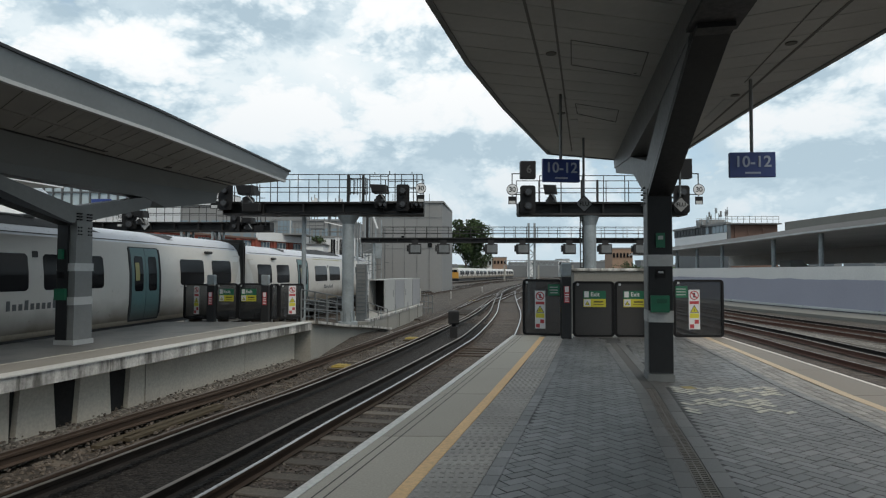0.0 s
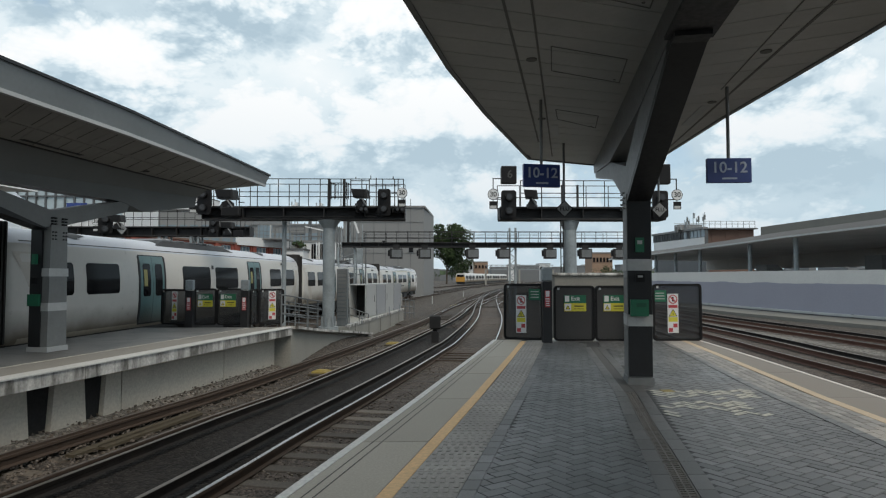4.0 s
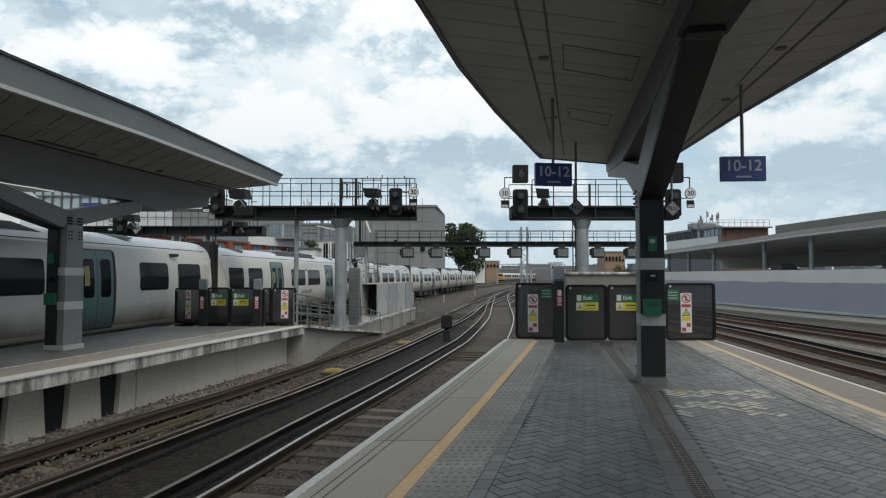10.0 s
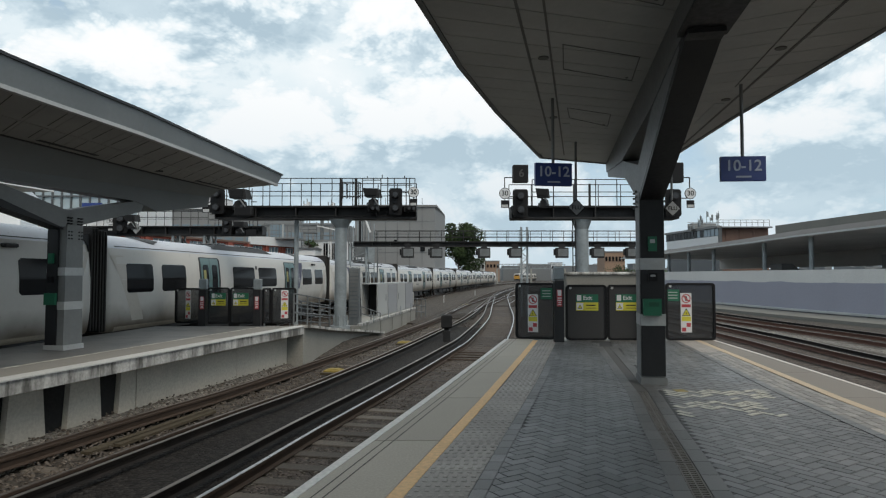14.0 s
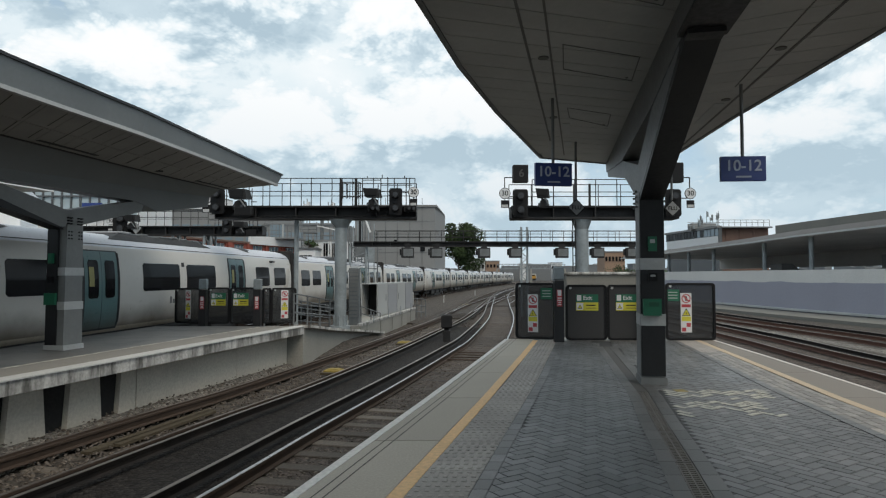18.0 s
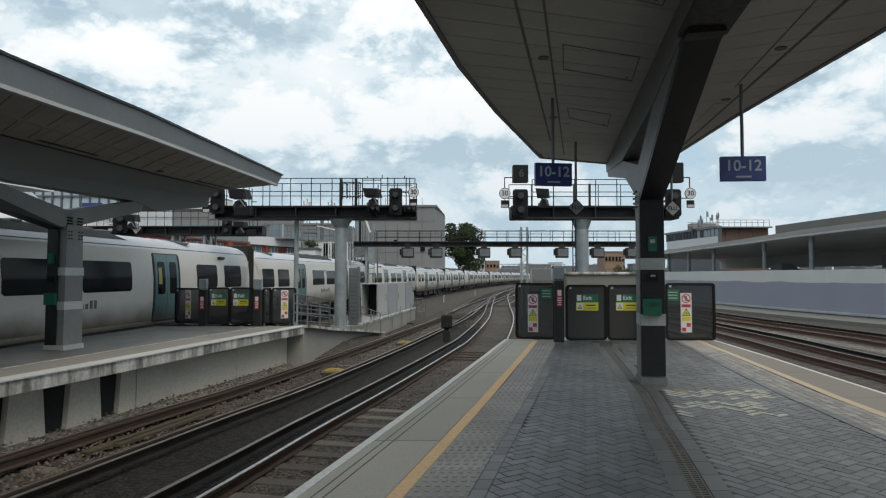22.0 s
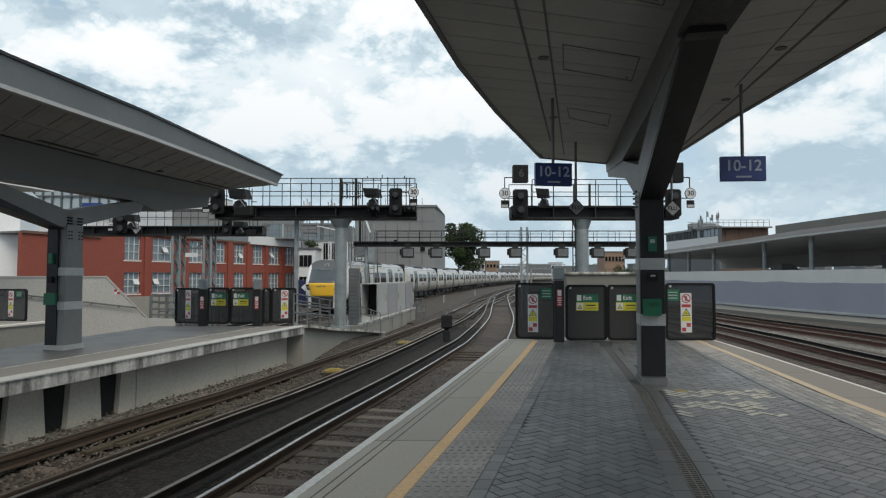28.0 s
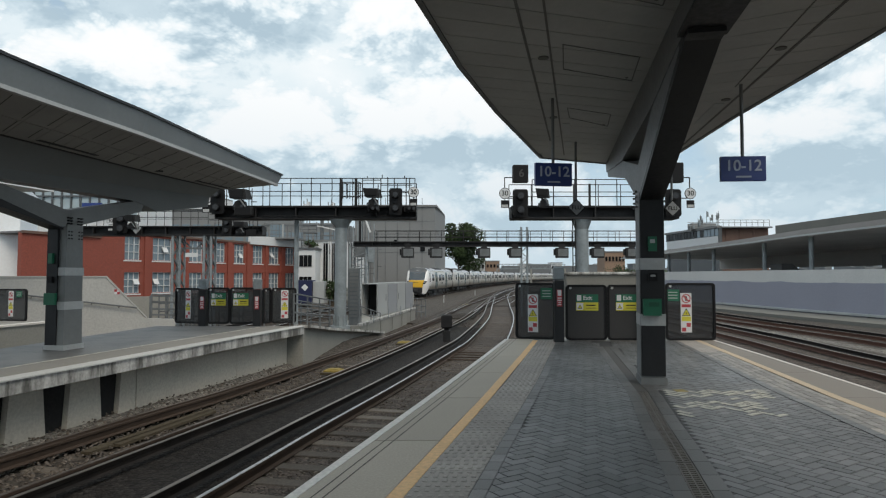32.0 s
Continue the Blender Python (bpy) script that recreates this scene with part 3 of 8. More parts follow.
# oily six-foot between the middle lines, and the pale shoulder against the platform wall
six = [((at_y(TRACKS["mid_left"], y) + at_y(TRACKS["mid_right"], y)) / 2, y, 0) for y in np.arange(-6, 34, 1.0)]
tagged(part("oily_ballast", Mesh().sweep([(-1.15, RAIL - .26), (-1.05, RAIL - .15), (1.05, RAIL - .15), (1.15, RAIL - .26)], six), "ballast_oily"), "black oil-stained ballast between two lines", "ballast", kind="stuff")
sh = [(at_y(EDGE_L1, y) - .5 if y < 18.3 else -4.57 + (y - 18.3) * .20, y, 0) for y in np.arange(2, 28, .8)]
tagged(part("ballast_shoulder", Mesh().sweep([(-.05, GROUND - .1), (-.05, GROUND + .26), (.10, GROUND + .22), (.36, GROUND + .06), (.40, GROUND - .1)], sh), "ballast_pale"), "pale ballast heaped against the platform wall", "ballast", kind="stuff")
build_track("crossover", 44, 87, 0, "rail_shine", 0, "polished crossover between two running lines")
build_track("branch", 56, 170, 0, "rail_shine", 0, "polished branch line curving away")
build_track("far_side", 125, 360, 0, "rail_dull", 0, "distant running line beyond the train")


# ---- platforms ----
def strip_poly(line_a, line_b, ys):
    return [(at_y(line_a, y), y) for y in ys] + [(at_y(line_b, y), y) for y in reversed(ys)]


def shift(line, d):
    return [(x + d, y) for x, y in line]


YEL_R2 = [(-4.0, -45), (1.2, -20), (3.95, 0), (4.70, 6.67), (4.84, 8.06), (5.18, 10.13), (5.75, 13.65), (5.93, 15.2)]
YS_R = [-45, -30, -20, -10, 0, 2, 4, 5, 6, 7, 8, 9, 10, 11, 12, 13, 14, 14.6]
YS_L = [-45, -30, -20, -10, 0, 4, 8, 9, 10, 11, 12, 13, 14, 15, 16, 17, 18, 18.3]


def slabs(name, line, d0, d1, z, material, parent, length, y0, y1, t=.06, gap=.012, other=None):
    """Slabs laid along a platform edge between two distances from it."""
    y = y0
    other = other or line
    while y < y1 - .05:
        b = min(y + length, y1)
        q = [(at_y(line, y + gap / 2) + d0, y + gap / 2), (at_y(other, y + gap / 2) + d1, y + gap / 2),
             (at_y(other, b - gap / 2) + d1, b - gap / 2), (at_y(line, b - gap / 2) + d0, b - gap / 2)]
        part(name, Mesh().prism(q, z - t, z), material, parent)
        y = b


def build_platform_right():
    p = Mesh().prism(strip_poly(shift(EDGE_R1, .30), shift(EDGE_R2, -.30), YS_R), GROUND - .2, -.10)
    top = tagged(part("platform_right", p, "concrete"), "grey island platform with block paving and pale edges", "platform", kind="structure")
    bed = Mesh().prism(strip_poly(shift(EDGE_R1, .02), shift(EDGE_R2, -.02), YS_R), -.098, -.02)
    part("bedding", bed, "dark_gap", top)
    part("jointing", Mesh().prism(strip_poly(shift(EDGE_R1, .66), shift(YEL_R2, .05), YS_R), -.022, -.006), "paver_joint", top)
    slabs("coping_slab", EDGE_R1, .085, .67, .0, "coping", top, 1.95, -8, 14.6)
    slabs("edge_stripe", EDGE_R1, .0, .08, .004, "white_line", top, 3.9, -8, 14.6, t=.10, gap=.004)
    slabs("yellow_line", EDGE_R1, .675, .788, .003, "yellow_line", top, 3.9, -8, 14.3, gap=.004)
    # Thin darker strips mark the grooves in the coping.
    for d in (.17, .25):
        slabs("groove", EDGE_R1, d, d + .009, .0025, "groove_dirt", top, 3.9, -8, 14.6, t=.003, gap=0)
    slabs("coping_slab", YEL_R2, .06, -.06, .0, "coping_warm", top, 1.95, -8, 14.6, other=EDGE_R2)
    slabs("edge_stripe", EDGE_R2, -.055, .0, .004, "white_line", top, 3.9, -8, 14.6, t=.10, gap=.004)
    slabs("yellow_line", YEL_R2, -.07, .055, .003, "yellow_pale", top, 3.9, -8, 14.3, gap=.004)
    slabs("border_block", EDGE_R1, 1.23, 1.34, .006, "paver", top, .21, 1.0, 14.2, gap=.008)
    slabs("border_block", YEL_R2, -.62, -.51, .006, "paver", top, .21, 1.0, 14.2, gap=.008)
    # ribbed tactile slabs beside one edge, rows of small setts beside the other
    y, n = -6.0, 0
    bumps = Mesh()
    while y < 14.3:
        b = min(y + .40, 14.4)
        q = [(at_y(EDGE_R1, yy) + d, yy) for yy, d in ((y + .003, .796), (y + .003, 1.22), (b - .003, 1.22), (b - .003, .796))]
        part("tactile_slab", Mesh().prism(q, -.05, -.001 + .0015 * (n % 2)), "tactile", top)
        for r in range(4):
            yy = y + .05 + r * .10
            for k in range(6):
                x = at_y(EDGE_R1, yy) + .83 + k * .07 + (r % 2) * .02
                bumps.box(x, yy, .001, .036, .05, .008, turn=-.22, c=.003)
        y, n = y + .40, n + 1
    tagged(part("bumps", bumps, "tactile", top), kind="stuff")
    far, sett = Mesh(), None
    for r in range(4):
        y = -6 + (r % 2) * .1
        while y < 14.5:
            x = at_y(YEL_R2, y + .1) - .075 - (r * .112 + .054)
            a = math.atan2(at_y(YEL_R2, y + .3) - at_y(YEL_R2, y), .3)
            if 6 < y < 12:
                sett = sett or Mesh().box(0, 0, 0, .106, .19, .05, c=.005).data("sett", "sett_pale")
                part("sett", sett, "sett_pale", top).matrix_basis = Matrix.Translation((x, y + .1, -.025 + random.uniform(-.001, .0015))) @ Matrix.Rotation(-a, 4, "Z")
            else:
                far.box(x, y + .1, -.025, .106, .19, .05, turn=-a)
            y += .2
    tagged(part("setts", far, "tactile", top), kind="stuff")
    return top


def herringbone(top):
    """Block paving in herringbone between the tactile rows, the drain left open."""
    one = Mesh().box(0, 0, 0, .194, .094, .06, c=.005).data("block", "paver")
    two = Mesh().box(0, 0, 0, .194, .094, .06, c=.003).data("block", "paver_worn")
    rest, rest2, near = Mesh(), Mesh(), []
    a0 = radians(13.0 - 45.0)
    ca, sa = math.cos(a0), math.sin(a0)
    for i in range(-120, 120):
        for j in range(-60, 60):
            for k in (0, 1):
                u, v = (i + 2 * j + (1.0 if k == 0 else .5)) * .1, (i - 2 * j + (.5 if k == 0 else 2.0)) * .1
                x, y = 2.6 + ca * u + sa * v, 8.8 - sa * u + ca * v
                if not 3.2 < y < 14.2:
                    continue
                if not at_y(EDGE_R1, y) + 1.29 < x < at_y(YEL_R2, y) - .57:
                    continue
                if -.13 < x - at_y(DRAIN, y) < .20:
                    continue
                near.append((y, x, -a0 + (math.pi / 2 if k else 0)))
    near.sort()
    for n, (y, x, a) in enumerate(near):
        z = -.03 + random.uniform(-.0018, .0018)
        if n < 300:
            ob = part("block", two if x < at_y(DRAIN, y) or y > 8.7 else one, "paver", top)
            ob.matrix_basis = Matrix.Translation((x, y, z)) @ Matrix.Rotation(a, 4, "Z") @ Matrix.Rotation(random.uniform(-.008, .008), 4, "X")
        else:
            if x < at_y(DRAIN, y) or y > 8.7 + .3 * noise.noise(Vector((x * 3, 0, 0))):
                rest2.box(x, y, z, .194, .094, .06, turn=a, c=.003)
            else:
                rest.box(x, y, z, .194, .094, .06, turn=a, c=.004)
    tagged(part("blocks", rest, "paver_far", top), kind="stuff")
    tagged(part("blocks", rest2, "paver_worn_far", top), kind="stuff")
    # what is left of a painted marking on some of the blocks
    mark = thing("worn_marking", "worn cream paint marking on the block paving", "marking")
    rng = random.Random(8)
    bands = ((7.62, 8.08, 2.74, 3.98, .85), (6.93, 7.36, 2.86, 3.66, .92), (6.98, 7.2, 2.55, 2.80, .9), (6.58, 6.86, 2.40, 2.78, .8), (6.62, 6.86, 3.38, 3.78, .8), (7.36, 7.62, 3.0, 3.9, .25))
    for y, x, a in near:
        u = x - .19 * (y - 7.3)
        keep = max([q[4] for q in bands if q[0] < y < q[1] and q[2] < u < q[3]], default=0)
        if rng.random() > keep:
            continue
        k = rng.uniform(.8, 1.02)
        me = Mesh().box(0, rng.uniform(-.012, .012), 0, .19 * k, .094 * rng.uniform(.6, 1.0), .0012).data("paint_patch", "faded_paint")
        ob = part("paint_patch", me, "faded_paint", mark)
        ob.matrix_basis = Matrix.Translation((x, y, .0029)) @ Matrix.Rotation(a, 4, "Z")


DRAIN = [(.40, -2), (1.765, 4.33), (1.93, 5.09), (2.205, 6.435), (2.515, 7.83), (3.29, 12.43), (3.5, 13.6)]


def build_drain(top):
    """Slotted channel between two rows of plain slabs."""
    def strip(y0, y1, a, e):
        return [(at_y(DRAIN, y0) + a, y0), (at_y(DRAIN, y0) + e, y0), (at_y(DRAIN, y1) + e, y1), (at_y(DRAIN, y1) + a, y1)]
    y = -2.0
    while y < 13.0:
        b = y + 1.0
        part("drain_channel", Mesh().prism(strip(y, b, -.068, .068), -.09, -.006 if b < 9 else .001), "drain_dirt", top, "dirty dark slotted drain channel")
        for a, e in ((-.20, -.070), (.070, .205)):
            for k in range(3):
                y0, y1 = y + k / 3 + .003, y + (k + 1) / 3 - .003
                part("border_slab", Mesh().prism(strip(y0, y1, a, e), -.06, .006), "slab_smooth", top)
        if 2 < b < 9:
            g = Mesh()
            for i in range(22):
                yy = y + i * .045 + .022
                for dx in (-.028, .028):
                    g.box(at_y(DRAIN, yy) + dx, yy, -.003, .044, .022, .007)
            for dx in (-.058, .058, 0):
                g.prism(strip(y + .01, b - .01, dx - .006, dx + .006), -.01, .001)
            part("grating", g, "drain_iron", top, "rusty brown drain grating")
        y = b


plat_r = build_platform_right()
fill = Mesh().prism(strip_poly(shift(EDGE_R1, .80), shift(EDGE_R2, -.80), [14.25, 14.6]), -.06, -.002)
part("end_slab", fill, "concrete", plat_r)
part("rear_paving", Mesh().prism(strip_poly(shift(EDGE_R1, 1.28), shift(EDGE_R2, -1.28), [-45, -20, -8, 0, 3.1]), -.06, -.002), "asphalt", plat_r)
part("rear_edge", Mesh().prism(strip_poly(EDGE_R1, EDGE_R2, [-45, -20, -8.02]), -.06, -.004), "coping", plat_r)
build_drain(plat_r)
# service ramp beyond the barriers
ramp = Mesh().add([(1.6, 14.62, -.03), (6.25, 14.62, -.03), (6.6, 20.5, -.55), (3.4, 20.5, -.55), (1.6, 14.62, -1.5), (6.25, 14.62, -1.5), (6.6, 20.5, -1.5), (3.4, 20.5, -1.5)],
                  [(0, 1, 2, 3), (0, 4, 5, 1), (1, 5, 6, 2), (2, 6, 7, 3), (3, 7, 4, 0)])
tagged(part("platform_ramp", ramp, "concrete"), "concrete ramp falling from the platform end", "ramp", kind="structure")


def build_platform_left():
    p = Mesh().prism(strip_poly(shift(EDGE_L1, -.62), shift(EDGE_L2, .3), YS_L), GROUND - .2, -.28)
    top = tagged(part("platform_left", p, "concrete"), "narrow island platform with stained concrete edge", "platform", kind="structure")
    part("deck", Mesh().prism(strip_poly(shift(EDGE_L1, -.30), EDGE_L2, YS_L), -.275, -.004), "deck_worn", top, "worn dark asphalt deck")
    slabs("edge_beam", EDGE_L1, -.30, .0, -.022, "concrete_dirty", top, 2.1, -2, 18.3, t=.21, gap=.02)
    slabs("edge_nosing", EDGE_L1, -.30, .03, .002, "nosing", top, 2.1, -2, 18.3, t=.022, gap=.006)
    slabs("coping_slab", EDGE_L1, -1.05, -.304, .003, "coping_left", top, 2.1, -2, 18.3, t=.05)
    slabs("worn_line", EDGE_L1, -1.13, -1.06, .004, "faded_paint", top, 4.0, -2, 18.0, t=.03)
    # pier panels of the side wall with open bays between them
    y = 1.0
    for b, gap in ((3.2, .5), (5.2, .5), (7.25, .5), (9.3, .18), (10.05, .55), (11.22, .55), (12.15, .03), (15.7, .03), (18.3, .03)):
        ta, tb = (.10 if y > 1 and y < 12 else 0), (.10 if gap > .3 else 0)
        lower = [(at_y(EDGE_L1, y - ta) - .50, y - ta), (at_y(EDGE_L1, b + tb) - .50, b + tb), (at_y(EDGE_L1, b + tb) - .64, b + tb), (at_y(EDGE_L1, y - ta) - .64, y - ta)]
        upper = [(at_y(EDGE_L1, y) - .50, y), (at_y(EDGE_L1, b) - .50, b), (at_y(EDGE_L1, b) - .64, b), (at_y(EDGE_L1, y) - .64, y)]
        part("wall_panel", Mesh().add([(px, py, GROUND - .1) for px, py in lower] + [(px, py, -.24) for px, py in upper],
                                      [(3, 2, 1, 0), (4, 5, 6, 7), (0, 1, 5, 4), (1, 2, 6, 5), (2, 3, 7, 6), (3, 0, 4, 7)]), "panel_concrete", top, "weathered precast wall panel")
        y = b + gap
    return top


herringbone(plat_r)
plat_l = build_platform_left()
# near-black sheet closing the open bays, their shade put into its colour
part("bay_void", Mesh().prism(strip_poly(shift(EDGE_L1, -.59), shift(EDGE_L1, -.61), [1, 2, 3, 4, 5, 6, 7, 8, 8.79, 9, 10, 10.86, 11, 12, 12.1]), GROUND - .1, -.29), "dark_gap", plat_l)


# ---- canopies ----
CAN_L = [(-9.5, -28), (-2.9, -6), (-1.25, 1.5), (-.22, 5.58), (.21, 7.40), (.83, 9.47), (2.09, 13.18)]
CAN_R = [(0.5, -28), (3.6, -6), (4.25, 1.5), (4.51, 6.23), (4.62, 9.74), (4.83, 12.75)]
CAN_Z = 4.0


def build_canopy_right():
    c = thing("platform_canopy", "grey panelled canopy over the island platform, pointed at its end", "canopy")
    ys = [-28, -6, 1.5, 4, 5.58, 6.5, 7.4, 8.5, 9.47, 10.5, 11.5, 12.75]
    poly = [(at_y(CAN_L, y), y) for y in ys] + [(2.09, 13.18), (3.77, 13.92), (4.40, 13.45)] + [(at_y(CAN_R, y), y) for y in reversed(ys)]
    part("roof_deck", Mesh().prism(poly, CAN_Z + .03, CAN_Z + .22), "canopy_grey", c)
    # soffit panels with open joints
    cuts = [0, .55, 1]

    def seam(yy, f):
        """Joints run back in a shallow V from the spine."""
        x = at_y(CAN_L, yy) + (at_y(CAN_R, yy) - at_y(CAN_L, yy)) * f
        xs = 2.93 + .193 * (yy - 8.72)
        y2 = min(12.75, yy - (.33 * (xs - x) if x < xs else .55 * (x - xs)))
        return at_y(CAN_L, y2) + (at_y(CAN_R, y2) - at_y(CAN_L, y2)) * f, y2
    for n in range(100):
        y = -28 + n * .44
        for i in range(len(cuts) - 1):
            q = []
            for yy, f in ((y + .006, cuts[i]), (y + .006, cuts[i + 1]), (y + .434, cuts[i + 1]), (y + .434, cuts[i])):
                px, py = seam(yy, f)
                q.append((px + (.006 if f == cuts[i] else -.006) * 1, py))
            if max(p[1] for p in q) - min(p[1] for p in q) > .05 and max(q[2][1] - q[1][1], q[3][1] - q[0][1]) > .02:
                part("soffit_panel", Mesh().prism(q, CAN_Z, CAN_Z + .02), "soffit", c)
    part("soffit_panel", Mesh().prism([(2.05, 12.77), (4.78, 12.77), (4.38, 13.43), (3.77, 13.88), (2.13, 13.16)], CAN_Z, CAN_Z + .02), "soffit", c)
    # edge trims
    for line in (CAN_L, CAN_R):
        part("edge_trim", Mesh().sweep([(-.03, -.02), (-.03, .24), (.03, .24), (.03, -.02)], [(x, y, CAN_Z) for x, y in line]), "steel_grey", c)
    part("end_trim", Mesh().sweep([(-.03, -.02), (-.03, .24), (.03, .24), (.03, -.02)], [(2.09, 13.18, CAN_Z), (3.77, 13.92, CAN_Z), (4.40, 13.45, CAN_Z), (4.83, 12.75, CAN_Z)]), "steel_grey", c)
    # long service slots, straight and parallel to the spine
    for x, y, k, y0, y1, w in ((.68, 5.68, .227, -24, 11.5, .014), (.94, 5.68, .2205, -24, 12.9, .012), (3.71, 5.68, .148, -24, 12.45, .016), (3.43, 5.68, .1875, -24, 8.2, .006)):
        line = [(x + (q - y) * k, q, CAN_Z - .003) for q in (y0, (y0 + y1) / 2, y1)]
        part("service_slot", Mesh().sweep([(-w, -.004), (-w, .004), (w, .004), (w, -.004)], line), "slot_grey", c)
    # downlights between the slots
    for x, y in ((.62, 4.1), (1.16, 7.09), (1.76, 9.8), (3.35, 4.2), (3.74, 6.78), (4.05, 8.8)):
        part("downlight", Mesh().tube((x, y, CAN_Z - .012), (x, y, CAN_Z + .01), .062, 20), "slot_grey", c, "unlit recessed downlight")
    for q in ([(3.98, 9.0), (4.12, 9.0), (4.30, 10.2), (4.16, 10.2)], [(1.98, 10.2), (2.10, 10.2), (2.28, 11.0), (2.16, 11.0)], [(2.3, 11.6), (2.42, 11.6), (2.5, 12.0), (2.38, 12.0)]):
        part("light_panel", Mesh().prism(q, CAN_Z - .008, CAN_Z + .004), "band_grey", c, "pale recessed light panel")
    # access hatches
    for q in ([(1.31, 6.68), (2.27, 7.07), (2.44, 7.94), (1.47, 7.49)], [(1.87, 9.24), (2.62, 9.62), (2.78, 10.4), (2.02, 9.83)], [(.95, 4.5), (1.9, 4.85), (2.05, 5.7), (1.1, 5.3)]):
        for i in range(4):
            p0, p1 = q[i], q[(i + 1) % 4]
            part("hatch_edge", Mesh().beam((p0[0], p0[1], CAN_Z - .002), (p1[0], p1[1], CAN_Z - .002), .014, .005), "slot_grey", c)
        part("hatch_lock", Mesh().tube((q[2][0] - .1, q[2][1] - .12, CAN_Z - .006), (q[2][0] - .1, q[2][1] - .12, CAN_Z + .004), .018, 8), "slot_grey", c)
    return c


def build_post_right():
    """Y-shaped column whose arms run along the platform to the canopy spine."""
    c = thing("canopy_column", "dark grey Y-shaped steel column holding the canopy", "column", "canopy columns")
    ax = Vector((.180, 1.0, 0)).normalized()
    base = Vector((2.90, 8.72, 0))
    a = math.atan2(ax.y, ax.x)
    T = Matrix.Translation(base) @ Matrix.Rotation(a, 4, "Z")

    def shaped(poly, t):
        return Mesh().slab(poly, T, t)
    part("base_plate", shaped([(-.25, 0), (.24, 0), (.24, .10), (-.25, .10)], .345), "steel_grey", c)
    part("shaft", shaped([(-.21, .10), (.21, .10), (.19, 2.62), (-.22, 2.62)], .325), "steel_grey", c)
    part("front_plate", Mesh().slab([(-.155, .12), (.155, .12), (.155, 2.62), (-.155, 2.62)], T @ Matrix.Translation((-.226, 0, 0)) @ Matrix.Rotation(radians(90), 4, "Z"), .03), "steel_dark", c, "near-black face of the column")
    for z in (.80, 1.56):
        part("band", Mesh().slab([(-.165, z), (.165, z), (.165, z + .158), (-.165, z + .158)], T @ Matrix.Translation((-.245, 0, 0)) @ Matrix.Rotation(radians(90), 4, "Z"), .012), "band_grey", c, "pale grey marker band")
        part("side_band", shaped([(-.2, z), (.2, z), (.2, z + .158), (-.2, z + .158)], .337), "band_grey", c)
    part("near_arm", shaped([(-.22, 2.60), (.0, 2.62), (-.08, 3.03), (-1.40, 3.49), (-3.3, 3.80), (-3.3, 3.66)], .30), "steel_grey", c)
    # Near-black underside sheet: the arm's shade is put into its colour.
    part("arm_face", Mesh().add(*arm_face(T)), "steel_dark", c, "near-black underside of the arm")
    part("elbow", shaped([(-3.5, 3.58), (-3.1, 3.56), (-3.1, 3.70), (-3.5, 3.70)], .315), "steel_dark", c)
    part("far_arm", shaped([(-.05, 2.60), (.19, 2.60), (1.6, 3.10), (5.0, 3.66), (5.3, 3.98), (2.9, 3.62), (1.93, 3.455), (-.08, 3.03)], .28), "steel_grey", c)
    part("spine", shaped([(-14, 3.66), (-3.3, 3.66), (-1.40, 3.50), (1.93, 3.46), (3.2, 3.58), (5.2, 3.80), (5.3, 3.995), (-14, 3.995)], .32), "steel_grey", c, "canopy spine beam")
    part("spine_flange", shaped([(-14, 3.62), (-3.3, 3.62), (-3.3, 3.655), (-14, 3.655)], .42), "steel_dark", c)
    # Pale bar puts the light on the near arm's side into its colour.
    side_bar = Mesh().beam(T @ Vector((.02, -.15, 2.95)), T @ Vector((-1.25, -.15, 3.5)), .04, .10)
    part("web_strut", side_bar, "band_grey", c)
    for sx in (-.10, .10):
        for i in range(4):
            for sgn in (-1, 1):
                part("bolt", Mesh().tube(T @ Vector((sx * 1.2 + .02, sgn * .17, 2.44 + i * .07)), T @ Vector((sx * 1.2 + .02, sgn * .20, 2.44 + i * .07)), .016, 6), "steel_grey", c)
    # plates on the column
    for z, s, mt, lab in ((1.812, (.115, .20), "sign_green", "green exit sign plate"), (1.405, (.116, .11), "black", "small black notice"), (.94, (.235, .225), "sign_green", "green help point box")):
        d = -.27 if mt != "sign_green" or s[0] < .2 else -.30
        sp = part("notice", Mesh().slab([(-s[0] / 2, z), (s[0] / 2, z), (s[0] / 2, z + s[1]), (-s[0] / 2, z + s[1])], T @ Matrix.Translation((d, 0 if s[0] < .2 else .02, 0)) @ Matrix.Rotation(radians(-90), 4, "Z"), .02 if s[0] < .2 else .09), mt, c, lab)
        part("mark", Mesh().slab([(-s[0] * .28, z + s[1] * .55), (s[0] * .28, z + s[1] * .55), (s[0] * .28, z + s[1] * .8), (-s[0] * .28, z + s[1] * .8)], T @ Matrix.Translation((d - (.012 if s[0] < .2 else .048), 0, 0)) @ Matrix.Rotation(radians(-90), 4, "Z"), .004), "band_grey" if s[0] < .2 else "help_dark", sp)
    return c


def arm_face(T):
    h = .155
    pts = [(-.225, 2.595), (-3.3, 3.655), (-3.42, 3.655), (-3.42, 3.60), (-.26, 2.52)]
    vs = [T @ Vector((x, s * h, z)) for s in (-1, 1) for x, z in pts]
    n = len(pts)
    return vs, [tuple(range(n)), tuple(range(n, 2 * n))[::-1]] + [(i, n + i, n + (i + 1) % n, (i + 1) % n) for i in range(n)]




